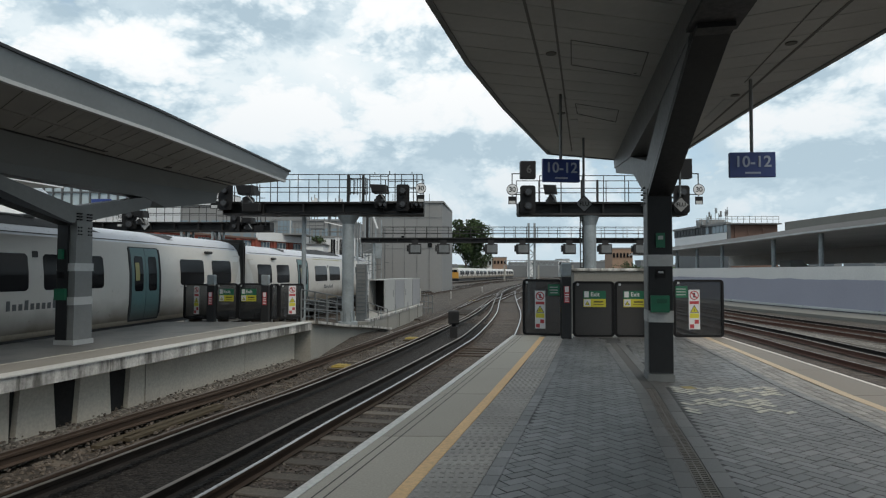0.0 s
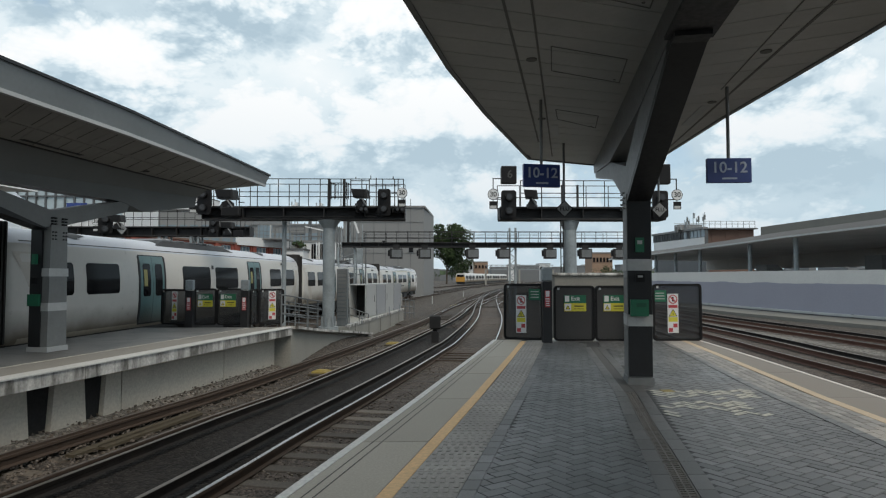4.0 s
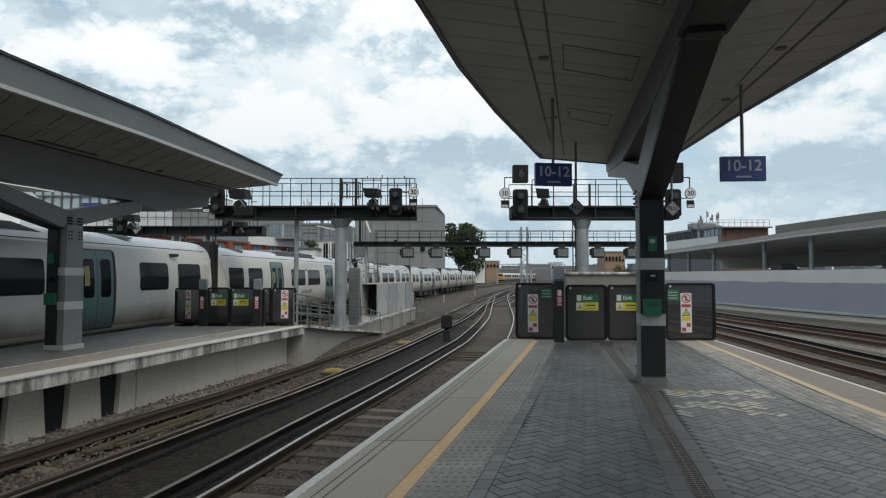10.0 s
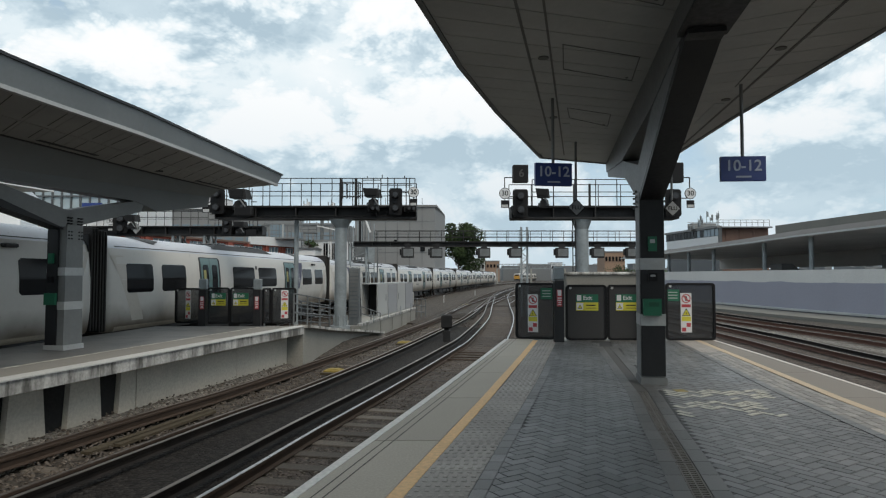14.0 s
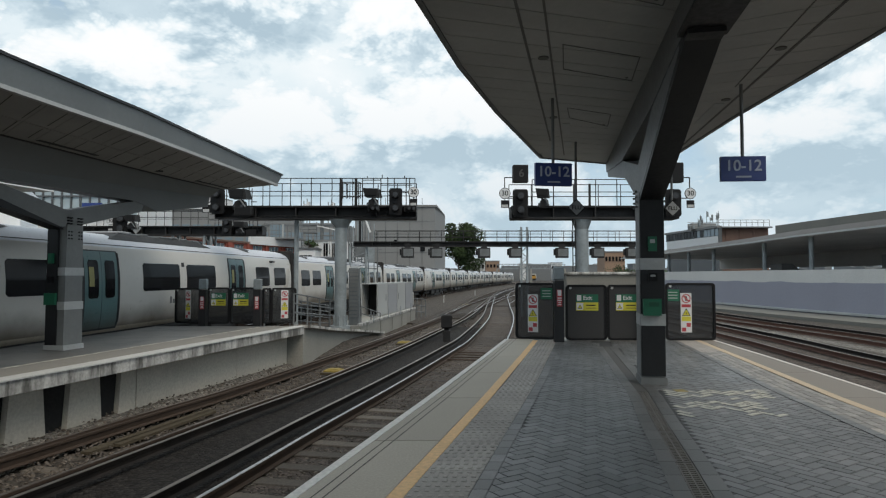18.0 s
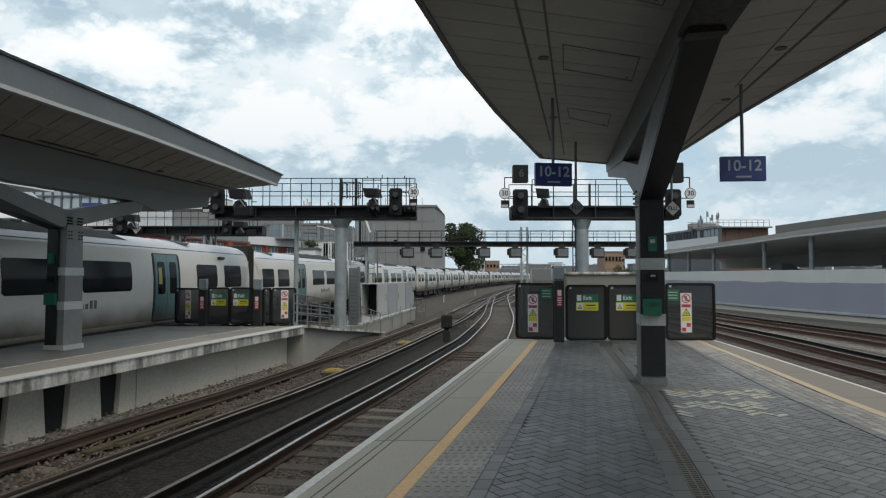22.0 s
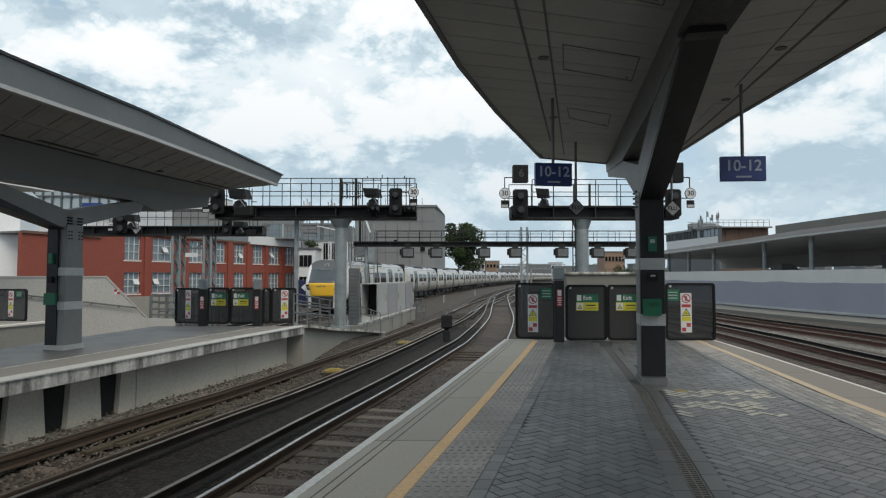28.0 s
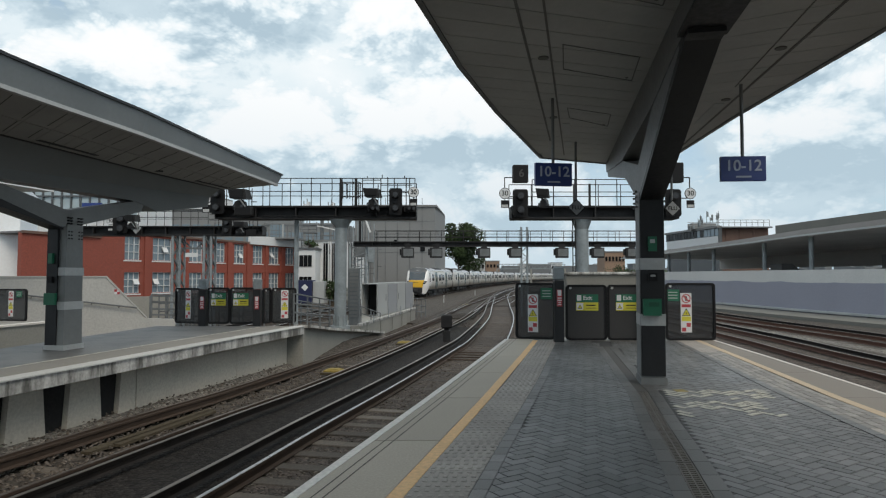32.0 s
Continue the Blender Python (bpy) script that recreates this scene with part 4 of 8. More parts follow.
def build_canopy_left():
    c = thing("platform_canopy", "grey canopy with a deep sloping fascia over the narrow platform", "canopy")
    z = 4.0
    low = [(-8.41, -9), (-7.6, -4), (-6.35, 4.0), (-5.89, 8.16), (-5.39, 11.0), (-4.63, 17.25)]
    top = [(x + .10, y + (.0 if i < 5 else .15)) for i, (x, y) in enumerate(low)]
    k = len(low)
    h = [.52, .47, .43, .40, .385, .30]
    vs = [(x, y, z) for x, y in low] + [(top[i][0], top[i][1], z + h[i]) for i in range(k)] + [(x - .06, y, z) for x, y in low] + [(top[i][0] - .06, top[i][1], z + h[i]) for i in range(k)]
    fs = []
    for i in range(k - 1):
        fs += [(i, i + 1, k + i + 1, k + i), (2 * k + i + 1, 2 * k + i, 3 * k + i, 3 * k + i + 1), (k + i, k + i + 1, 3 * k + i + 1, 3 * k + i), (i + 1, i, 2 * k + i, 2 * k + i + 1)]
    fs += [(k - 1, 3 * k - 1, 4 * k - 1, 2 * k - 1)]
    part("fascia", Mesh().add(vs, fs), "canopy_grey", c, "pale grey sloping fascia")
    part("fascia_lip", Mesh().sweep([(-.05, -.03), (-.05, .03), (.03, .03), (.03, -.03)], [(x, y, z) for x, y in low]), "band_grey", c)
    part("top_lip", Mesh().sweep([(-.05, -.015), (-.05, .03), (.03, .03), (.03, -.015)], [(top[i][0], top[i][1], z + h[i]) for i in range(k)]), "steel_dark", c)
    # panelled wing up to the service slot, then the smooth hull over the columns
    ys = [-9, -4, 0, 4, 8.16, 11.0, 13.0, 14.3, 15.05, 16.0, 17.08]
    slot = [(at_y(low, y) - float(np.interp(y, [11, 14.2, 17.4], [1.97, 1.77, 1.40])), y) for y in ys]
    keel = [(-7.66 + .22 * (y - 12.62), y) for y in ys]
    depth = [float(np.interp(y, [14.3, 15.05, 17.08], [.80, .97, .625])) for y in ys]
    mid = [(at_y(low, y) - float(np.interp(y, [4, 17.3], [4.3, 3.75])), y) for y in ys]
    n = 46
    for q in range(n):
        ya, yb = -9 + 26.3 * q / n + .005, -9 + 26.3 * (q + 1) / n - .005
        for u0, u1 in ((.0, .52), (.535, .985)):
            vv = []
            for y, u in ((ya, u0), (ya, u1), (yb, u1), (yb, u0)):
                y2 = min(17.2, y + 1.4 * u - 1.4)
                x0, x1 = at_y(low, y2) - .06, at_y(slot, y2)
                vv.append((x0 + (x1 - x0) * u, y2, z - .14 * u))
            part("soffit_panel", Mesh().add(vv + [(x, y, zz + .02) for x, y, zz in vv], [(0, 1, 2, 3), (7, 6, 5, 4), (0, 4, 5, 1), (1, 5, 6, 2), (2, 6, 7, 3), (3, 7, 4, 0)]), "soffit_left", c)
    tip = [(at_y(low, 15.8) - .06, 15.8, z), (at_y(slot, 17.18), 17.18, z - .14), (at_y(low, 17.22) - .06, 17.22, z)]
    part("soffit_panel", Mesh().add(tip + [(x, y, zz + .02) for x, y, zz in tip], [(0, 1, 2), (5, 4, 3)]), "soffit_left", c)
    for q in range(26):
        y = 4.6 + 12.4 * q / 25
        for u0, u1 in ((.06, .46), (.56, .90)) if q % 3 else ((.05, .95),):
            ends = []
            for u in (u0, u1):
                y2 = min(17.1, y + 1.4 * u - .6)
                ends.append(Vector((at_y(low, y2) - .06 + (at_y(slot, y2) - at_y(low, y2) + .06) * u, y2, z - .14 * u - .003)))
            part("panel_seam", Mesh().beam(ends[0], ends[1], .009, .005), "soffit_dark", c)
    hull = Mesh()
    kk = len(ys)
    sec = [(slot, [.14] * kk, -.05), (keel, [float(np.interp(y, [11, 17.08], [.62, .36])) for y in ys], .24), (keel, depth, .19), (keel, depth, -.20), (keel, [d - .12 for d in depth], -.32), (mid, [.10] * kk, 0)]
    hull.add([(x + dx, y, z - d[a]) for line, d, dx in sec for a, (x, y) in enumerate(line)], [(r * kk + a, r * kk + a + 1, (r + 1) * kk + a + 1, (r + 1) * kk + a) for r in range(len(sec) - 1) for a in range(kk - 1)])
    hull.add([(line[-1][0] + dx, 17.08, z - d[-1]) for line, d, dx in sec] + [(at_y(low, 17.08) - .06, 17.08, z), (at_y(low, 17.08) - .06, 17.08, z + .2), (mid[-1][0], 17.08, z + .2)], [(0, 1, 2, 3, 4, 5, 8, 7, 6)])
    part("hull", hull, "canopy_dark", c, "smooth grey hull of the canopy")
    part("service_slot", Mesh().sweep([(-.03, -.006), (-.03, .006), (.02, .006), (.02, -.006)], [(x - .01, y, z - .148) for x, y in slot]), "soffit_dark", c)
    for y0, y1 in ((10.9, 12.3), (15.6, 16.9)):
        part("light_panel", Mesh().sweep([(-.05, -.004), (-.05, .004), (.05, .004), (.05, -.004)], [(at_y(slot, y) + .22, y, z - .13) for y in (y0, (y0 + y1) / 2, y1)]), "soffit_dark", c, "unlit recessed strip light")
    for y in (6.5, 9.6, 14.2):
        part("downlight", Mesh().tube((at_y(slot, y) + .25, y, z - .135), (at_y(slot, y) + .25, y, z - .10), .08, 16), "soffit_dark", c, "unlit recessed downlight")
    mid = [(at_y(mid, y), y) for _, y in low]
    # Dark backing sheet paints shade behind the gaps between the panels.
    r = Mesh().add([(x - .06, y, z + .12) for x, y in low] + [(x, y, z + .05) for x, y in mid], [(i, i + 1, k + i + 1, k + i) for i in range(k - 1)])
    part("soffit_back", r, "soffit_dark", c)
    # far wing beyond the column line
    wing = [(-14.5, -9), (-13.6, -4), (-11.7, 4), (-10.5, 8.16), (-9.7, 11), (-7.7, 17.4)]
    r = Mesh().add([(x, y, z - .10) for x, y in mid] + [(x, y, z + .35) for x, y in wing], [(i + 1, i, k + i, k + i + 1) for i in range(k - 1)])
    r.add([(x, y, z - .03) for x, y in mid] + [(x, y, z + .41) for x, y in wing], [(i, i + 1, k + i + 1, k + i) for i in range(k - 1)])
    part("far_wing", r, "soffit", c)
    deck = Mesh().add([(top[i][0] - .03, top[i][1], z + h[i]) for i in range(k)] + [(x, y, z + .41) for x, y in wing], [(i, i + 1, k + i + 1, k + i) for i in range(k - 1)])
    part("roof_deck", deck, "canopy_grey", c)
    return c


def build_post_left():
    c = thing("canopy_column", "grey Y-shaped steel column with pale marker bands", "column", "canopy columns")
    ax = Vector((.22, 1.0, 0)).normalized()
    T = Matrix.Translation((-7.66, 12.62, 0)) @ Matrix.Rotation(math.atan2(ax.y, ax.x), 4, "Z")
    part("base_plate", Mesh().slab([(-.26, 0), (.26, 0), (.26, .10), (-.26, .10)], T, .48), "band_grey", c)
    part("shaft", Mesh().slab([(-.24, .10), (.24, .10), (.20, 2.50), (-.20, 2.50)], T, .42), "steel_grey", c)
    R = Matrix.Rotation(radians(90), 4, "Z")
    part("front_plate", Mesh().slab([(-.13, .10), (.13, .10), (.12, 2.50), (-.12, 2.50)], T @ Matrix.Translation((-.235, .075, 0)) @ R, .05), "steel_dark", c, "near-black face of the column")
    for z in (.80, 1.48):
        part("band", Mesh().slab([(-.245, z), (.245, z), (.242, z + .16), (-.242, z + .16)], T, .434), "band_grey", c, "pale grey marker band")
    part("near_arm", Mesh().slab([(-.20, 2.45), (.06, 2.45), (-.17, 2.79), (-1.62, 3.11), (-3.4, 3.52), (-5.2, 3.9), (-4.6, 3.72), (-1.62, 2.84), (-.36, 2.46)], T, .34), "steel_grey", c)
    # The sheet under this arm also carries its shade as near-black colour.
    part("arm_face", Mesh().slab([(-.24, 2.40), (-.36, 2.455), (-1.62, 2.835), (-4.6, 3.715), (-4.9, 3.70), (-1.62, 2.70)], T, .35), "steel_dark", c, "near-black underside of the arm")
    part("far_arm", Mesh().slab([(-.06, 2.45), (.20, 2.45), (.23, 2.53), (1.97, 2.97), (2.25, 3.55), (1.75, 3.55), (1.69, 3.18), (-.17, 2.79)], T, .34), "steel_grey", c)
    for sx in (-.13, .13):
        for dz in (2.22, 2.29, 2.36, 2.52, 2.58, 2.64):
            for e in (-.035, .035):
                part("bolt", Mesh().tube(T @ Vector((sx + e, -.16, dz)), T @ Vector((sx + e, -.232, dz)), .016, 6), "steel_dark", c)
    for z, w, hh, mt in ((1.72, .10, .2, "sign_green"), (1.34, .10, .12, "black"), (.90, .26, .23, "sign_green")):
        part("notice", Mesh().slab([(-w / 2, z), (w / 2, z), (w / 2, z + hh), (-w / 2, z + hh)], T @ Matrix.Translation((-.29, .07, 0)) @ R, .05), mt, c)
    return c


build_canopy_right()
build_post_right()
build_canopy_left()
build_post_left()


# ---- hanging signs ----
def hanging_sign(x, y, ztop, w, h, turn, big, small):
    s = thing("platform_sign", "dark blue hanging platform number sign with white figures", "sign", "hanging signs", at=pose(x, y, ztop - h, 0, 0, turn))
    part("panel", Mesh().box(0, 0, h / 2, w, .06, h, c=.006), "sign_blue", s)
    part("hanger", Mesh().tube((0, 0, h), (0, 0, CAN_Z - ztop + h), .022, 10), "steel_grey", s, "dark hanger tube")
    lettering("number", big, h * .62, "sign_letter", s, 0, -.034, h * .60)
    part("caption", Mesh().box(0, -.034, h * .17, w * .34, .006, h * .07), "sign_letter", s, "unreadable line of small text")
    return s


hanging_sign(1.56, 8.75, 2.76 + .31, .535, .325, 8, "10-12", "")
hanging_sign(3.93, 8.10, 2.74 + .30, .57, .325, -4, "10-12", "")


def diamond_sign(x, y, zc, size, turn, txt, top):
    s = thing("diamond_sign", "grey diamond sign with black letters on a hanging pole", "sign", "diamond signs", at=pose(x, y, zc, 0, 0, turn))
    d = size / 2
    part("plate", Mesh().slab([(0, -d), (d, 0), (0, d), (-d, 0)], Matrix.Identity(4), .02), "black", s)
    e = d * .86
    part("face", Mesh().slab([(0, -e), (e, 0), (0, e), (-e, 0)], Matrix.Translation((0, -.008, 0)), .016), "sign_grey", s)
    part("pole", Mesh().tube((0, .03, -d * .8), (0, .03, top - zc), .022, 10), "galv_dark", s)
    lettering("letters", txt, size * .33, "black", s, 0, -.018, 0)
    return s


diamond_sign(2.50, 11.6, 2.75, .33, 0, "FLU", CAN_Z)
diamond_sign(4.52, 12.2, 2.80, .33, 0, "FLU", CAN_Z)


# ---- platform-end barriers ----
def rounded(w, h, r, n=4):
    pts = []
    for cx, cz, a0 in ((w / 2 - r, r, -90), (w / 2 - r, h - r, 0), (-w / 2 + r, h - r, 90), (-w / 2 + r, r, 180)):
        pts += [(cx + r * math.cos(radians(a0 + 90 * i / n)), cz + r * math.sin(radians(a0 + 90 * i / n))) for i in range(n + 1)]
    return pts


def barrier_panel(x0, y0, x1, y1, z0, h, signs, solid=False, group="platform end barriers"):
    dx, dy = x1 - x0, y1 - y0
    w = math.hypot(dx, dy)
    b = thing("barrier_gate", "dark framed platform-end barrier with safety notices" if not solid else "black solid platform-end gate with exit notice", "barrier", group,
              at=Matrix.Translation(((x0 + x1) / 2, (y0 + y1) / 2, z0)) @ Matrix.Rotation(math.atan2(dy, dx), 4, "Z"))
    outer, inner = rounded(w, h, .09), [(x, z + .05) for x, z in rounded(w - .1, h - .1, .06)]
    n = len(outer)
    f = Mesh()
    vs = [(x, s, z) for s in (-.03, .03) for q in (outer, inner) for x, z in q]
    fs = []
    for i in range(n):
        j = (i + 1) % n
        fs += [(i, j, n + j, n + i), (2 * n + j, 2 * n + i, 3 * n + i, 3 * n + j), (j, i, 2 * n + i, 2 * n + j), (n + i, n + j, 3 * n + j, 3 * n + i)]
    part("frame", f.add(vs, fs), "black", b)
    part("screen", Mesh().slab(inner, Matrix.Identity(4), .012), "gate_dark" if solid else "tinted", b, "" if solid else "tinted see-through screen")
    part("tag", Mesh().box(-w / 2 + .11, -.036, h - .075, .05, .008, .05), "band_grey", b)
    for kind, sx, sz, sw, sh in signs:
        safety_sign(b, kind, sx, sz, sw, sh)
    return b


def safety_sign(b, kind, x, z, w, h):
    """Notices: x from the middle of the panel, z the lower edge."""
    y = -.020 if kind != "flat" else -.03
    if kind == "strip":
        p = part("warning_strip", Mesh().box(x, y, z + h / 2, w, .008, h), "sign_white", b, "white warning strip with red and yellow symbols")
        ring = Mesh()
        n, ro, ri, cz = 20, w * .42, w * .33, z + h * .86
        vs = [(x + r * math.cos(2 * math.pi * i / n), y - .006, cz + r * math.sin(2 * math.pi * i / n)) for r in (ro, ri) for i in range(n)]
        ring.add(vs, [(i, n + i, n + (i + 1) % n, (i + 1) % n) for i in range(n)])
        ring.slab([(-w * .36, -.016), (w * .36, -.016), (w * .36, .016), (-w * .36, .016)], Matrix.Translation((x, y - .0065, cz)) @ Matrix.Rotation(radians(45), 4, "Y"), .002)
        part("red_ring", ring, "sign_red", p)
        part("black_symbol", Mesh().box(x, y - .0045, cz, w * .16, .002, w * .42), "black", p)
        part("red_panel", Mesh().box(x, y - .005, z + h * .675, w * .84, .003, h * .075), "sign_red", p)
        t = w * .40
        part("triangle", Mesh().slab([(-t, 0), (t, 0), (0, t * 1.75)], Matrix.Translation((x, y - .005, z + h * .42)), .003), "black", p)
        t *= .78
        part("triangle_face", Mesh().slab([(-t, 0), (t, 0), (0, t * 1.75)], Matrix.Translation((x, y - .0075, z + h * .434)), .002), "sign_yellow", p)
        part("bolt", Mesh().slab([(-.008, .02), (.01, .02), (.004, .075), (-.012, .075)], Matrix.Translation((x, y - .009, z + h * .434)), .002), "black", p)
        part("yellow_panel", Mesh().box(x, y - .005, z + h * .345, w * .84, .003, h * .12), "sign_yellow", p)
        part("red_square", Mesh().box(x + w * .2, y - .005, z + h * .19, w * .38, .003, h * .10), "sign_red", p)
        part("red_square", Mesh().box(x - w * .22, y - .005, z + h * .075, w * .38, .003, h * .10), "sign_red", p)
    elif kind == "green":
        p = part("green_notice", Mesh().box(x, y, z + h / 2, w, .008, h), "sign_green", b, "green notice with small unreadable text")
        for i in range(3):
            part("text_line", Mesh().box(x, y - .005, z + h * (.25 + .25 * i), w * .7, .002, h * .08), "band_grey", p)
    elif kind == "exit":
        p = part("exit_notice", Mesh().box(x, y, z + h / 2, w, .008, h), "sign_green", b, "green exit notice over a yellow caution notice")
        part("yellow_half", Mesh().box(x, y - .003, z + h * .25, w, .008, h * .5), "sign_yellow", p)
        part("pictogram", Mesh().box(x - w * .36, y - .005, z + h * .78, w * .2, .003, h * .36), "sign_white", p)
        lettering("exit_word", "Exit", h * .36, "sign_white", p, x + w * .02, y - .005, z + h * .77)
        part("white_corner", Mesh().box(x - w * .33, y - .008, z + h * .26, w * .30, .003, h * .42), "sign_white", p)
        t = w * .11
        part("triangle", Mesh().slab([(-t, 0), (t, 0), (0, t * 1.7)], Matrix.Translation((x - w * .33, y - .011, z + h * .12)), .003), "black", p)
        part("triangle_face", Mesh().slab([(-t * .7, .012), (t * .7, .012), (0, t * 1.4)], Matrix.Translation((x - w * .33, y - .013, z + h * .12)), .002), "sign_yellow", p)
        part("caution_line", Mesh().box(x + w * .17, y - .008, z + h * .32, w * .42, .002, h * .07), "steel_dark", p)
        part("caution_line", Mesh().box(x + w * .17, y - .008, z + h * .15, w * .46, .002, h * .03), "steel_dark", p)


def barrier_post(x, y, z0, h, turn, lamp=True):
    b = thing("barrier_post", "dark steel barrier post with red notice and grey top box", "post", "barrier posts", at=pose(x, y, z0, 0, 0, turn))
    part("post", Mesh().box(0, 0, h * .5, .21, .2, h, c=.01), "steel_dark", b)
    part("top_box", Mesh().box(0, 0, h + .16, .21, .18, .30, c=.02), "galv", b, "grey metal box")
    p = part("red_notice", Mesh().box(0, -.105, h - .39, .115, .01, .37), "sign_red", b, "red notice with white symbol")
    for dz, hh, ww in ((.10, .10, .08), (.0, .025, .09), (-.05, .025, .09), (-.10, .02, .07), (-.145, .02, .085)):
        part("white_bar", Mesh().box(0, -.112, h - .39 + dz, ww, .006, hh), "sign_white", p)
    part("white_half", Mesh().box(0, -.111, h - .25, .085, .004, .075), "sign_white", p)
    return b


def gx(px):
    return (px - 784) / 1100


# right platform end
Y = 14.30
barrier_panel(gx(912) * 14.75, 14.75, gx(982) * 14.45, 14.45, .0, 1.31, [("strip", -.05, .16, .24, .88), ("green", .27, .93, .27, .26)])
barrier_post(gx(988) * 13.95, 13.95, 0, 1.37, 0)
barrier_panel(gx(1000) * Y, Y, gx(1073) * Y, Y, .0, 1.27, [("exit", .02, .68, .51, .37)], solid=True)
barrier_panel(gx(1073.5) * Y, Y, gx(1146) * Y, Y, .0, 1.27, [("exit", -.02, .68, .51, .37)], solid=True)
barrier_post(gx(1156) * 13.95, 13.95, 0, 1.37, 0)
barrier_panel(gx(1176) * 14.3, 14.3, gx(1264) * 14.3, 14.3, .0, 1.31, [("strip", -.10, .18, .25, .90), ("green", -.40, .90, .30, .26)])
# left platform end
YL = 18.9
barrier_panel(gx(312) * 19.3, 19.3, gx(357) * 18.9, 18.9, .02, 1.08, [("strip", .02, .15, .20, .86)])
barrier_post(gx(361) * 18.4, 18.4, -.15, 1.22, 0)
barrier_panel(gx(368) * YL, YL, gx(408) * YL, YL, .02, 1.10, [("exit", 0, .55, .44, .38)])
barrier_panel(gx(408) * YL, YL, gx(453) * YL, YL, .02, 1.10, [("exit", -.05, .55, .46, .38)])
barrier_post(gx(457) * 18.4, 18.4, -.15, 1.22, 0)
barrier_panel(gx(466) * 18.9, 18.9, gx(480) * 19.3, 19.3, .02, 1.08, [])
barrier_panel(gx(481) * 19.3, 19.3, gx(525) * 19.6, 19.6, .0, 1.10, [("strip", .02, .15, .22, .88)])


# ---- signal gantries ----
def railing(m, x0, x1, y, z0, h, step, r=.016, bars=(1.0, .52)):
    n = max(1, round((x1 - x0) / step))
    for i in range(n + 1):
        x = x0 + (x1 - x0) * i / n
        m.tube((x, y, z0), (x, y, z0 + h), r, 6)
    for b in bars:
        m.tube((x0, y, z0 + h * b), (x1, y, z0 + h * b), r, 6)


def signal_head(g, px, y, z, w, h, turn=0.0, lenses=2, label="black colour-light signal head, unlit"):
    s = part("signal_head", Mesh().slab(rounded(w, h, min(w, h) * .18), Matrix.Identity(4), .05), "black", g, label)
    s.matrix_basis = pose(px, y, z, 0, 0, turn)
    part("case", Mesh().box(0, .16, h / 2, w * .7, .26, h * .8, c=.02), "gantry", s)
    for i in range(lenses):
        zc = h * (i + .5) / lenses
        part("hood", Mesh().tube((0, -.22, zc), (0, -.02, zc), w * .27, 14, w * .27), "black", s)
        part("lens", Mesh().tube((0, -.226, zc), (0, -.221, zc), w * .20, 14), "lens", s)
    return s


def route_box(g, x, y, z, w, h, txt=""):
    s = part("route_indicator", Mesh().box(0, 0, h / 2, w, .30, h, c=.02), "gantry", g, "black square route indicator box")
    s.matrix_basis = pose(x, y, z)
    part("face", Mesh().box(0, -.153, h / 2, w * .9, .01, h * .88), "black", s)
    if txt:
        lettering("figure", txt, h * .62, "faint_figure", s, .03, -.162, h * .5)
    return s


def tilted_box(g, x, y, z, w, h, lean_x, roll):
    """A hooded box tipped forward on its bracket, a small light below it."""
    s = part("tilted_indicator", Mesh().add([(-w / 2, -.2, 0), (w / 2, -.2, -.03), (w / 2 + .06, .2, 0), (-w / 2 + .06, .2, 0), (-w / 2 - .07, -.24, h), (w / 2 - .05, -.24, h - .02), (w / 2, .2, h), (-w / 2, .2, h)],
                                            [(3, 2, 1, 0), (4, 5, 6, 7), (0, 1, 5, 4), (1, 2, 6, 5), (2, 3, 7, 6), (3, 0, 4, 7)]), "gantry", g, "black tilted hooded indicator box")
    s.matrix_basis = pose(x, y, z, lean_x, roll, 0)
    part("face", Mesh().box(-.05, -.232, h * .5, w * .8, .02, h * .7), "black", s)
    part("bracket", Mesh().beam((0, .1, -.25), (0, .1, .05), .07, .07), "gantry", s)
    lamp = part("position_light", Mesh().slab([(-w * .42, -.42), (w * .36, -.42), (w * .30, -.16), (w * .05, -.06), (-w * .30, -.16)], Matrix.Translation((.04, -.05, .04)), .22), "black", g, "small dark position-light signal")
    lamp.matrix_basis = pose(x, y, z)
    for dx in (-.14, .12):
        part("lens", Mesh().tube((dx, -.19, -.26), (dx, -.15, -.26), .055, 10), "lens", lamp)
    part("conduit", Mesh().tube((w * .1, -.2, -.05), (w * .42, -.2, -.30), .03, 6), "galv_dark", lamp)
    return s


def speed_sign(x, y, z, d):
    s = thing("speed_sign", "round white speed limit sign with black figures and small plate below", "sign", "speed signs", at=pose(x, y, z))
    part("disc", Mesh().tube((0, .012, 0), (0, -.012, 0), d / 2, 28), "black", s)
    part("face", Mesh().tube((0, -.010, 0), (0, -.016, 0), d / 2 * .9, 28), "sign_white", s)
    lettering("number", "30", d * .62, "black", s, 0, -.020, 0)
    p = part("small_plate", Mesh().box(0, 0, -d * .95, d * .68, .02, d * .68), "black", s)
    part("plate_face", Mesh().box(0, -.014, -d * 1.12, d * .55, .01, d * .25), "band_grey", p)
    part("bracket", Mesh().tube((0, .03, -d * 1.3), (0, .03, d * .5), .015, 6), "galv_dark", s)
    return s


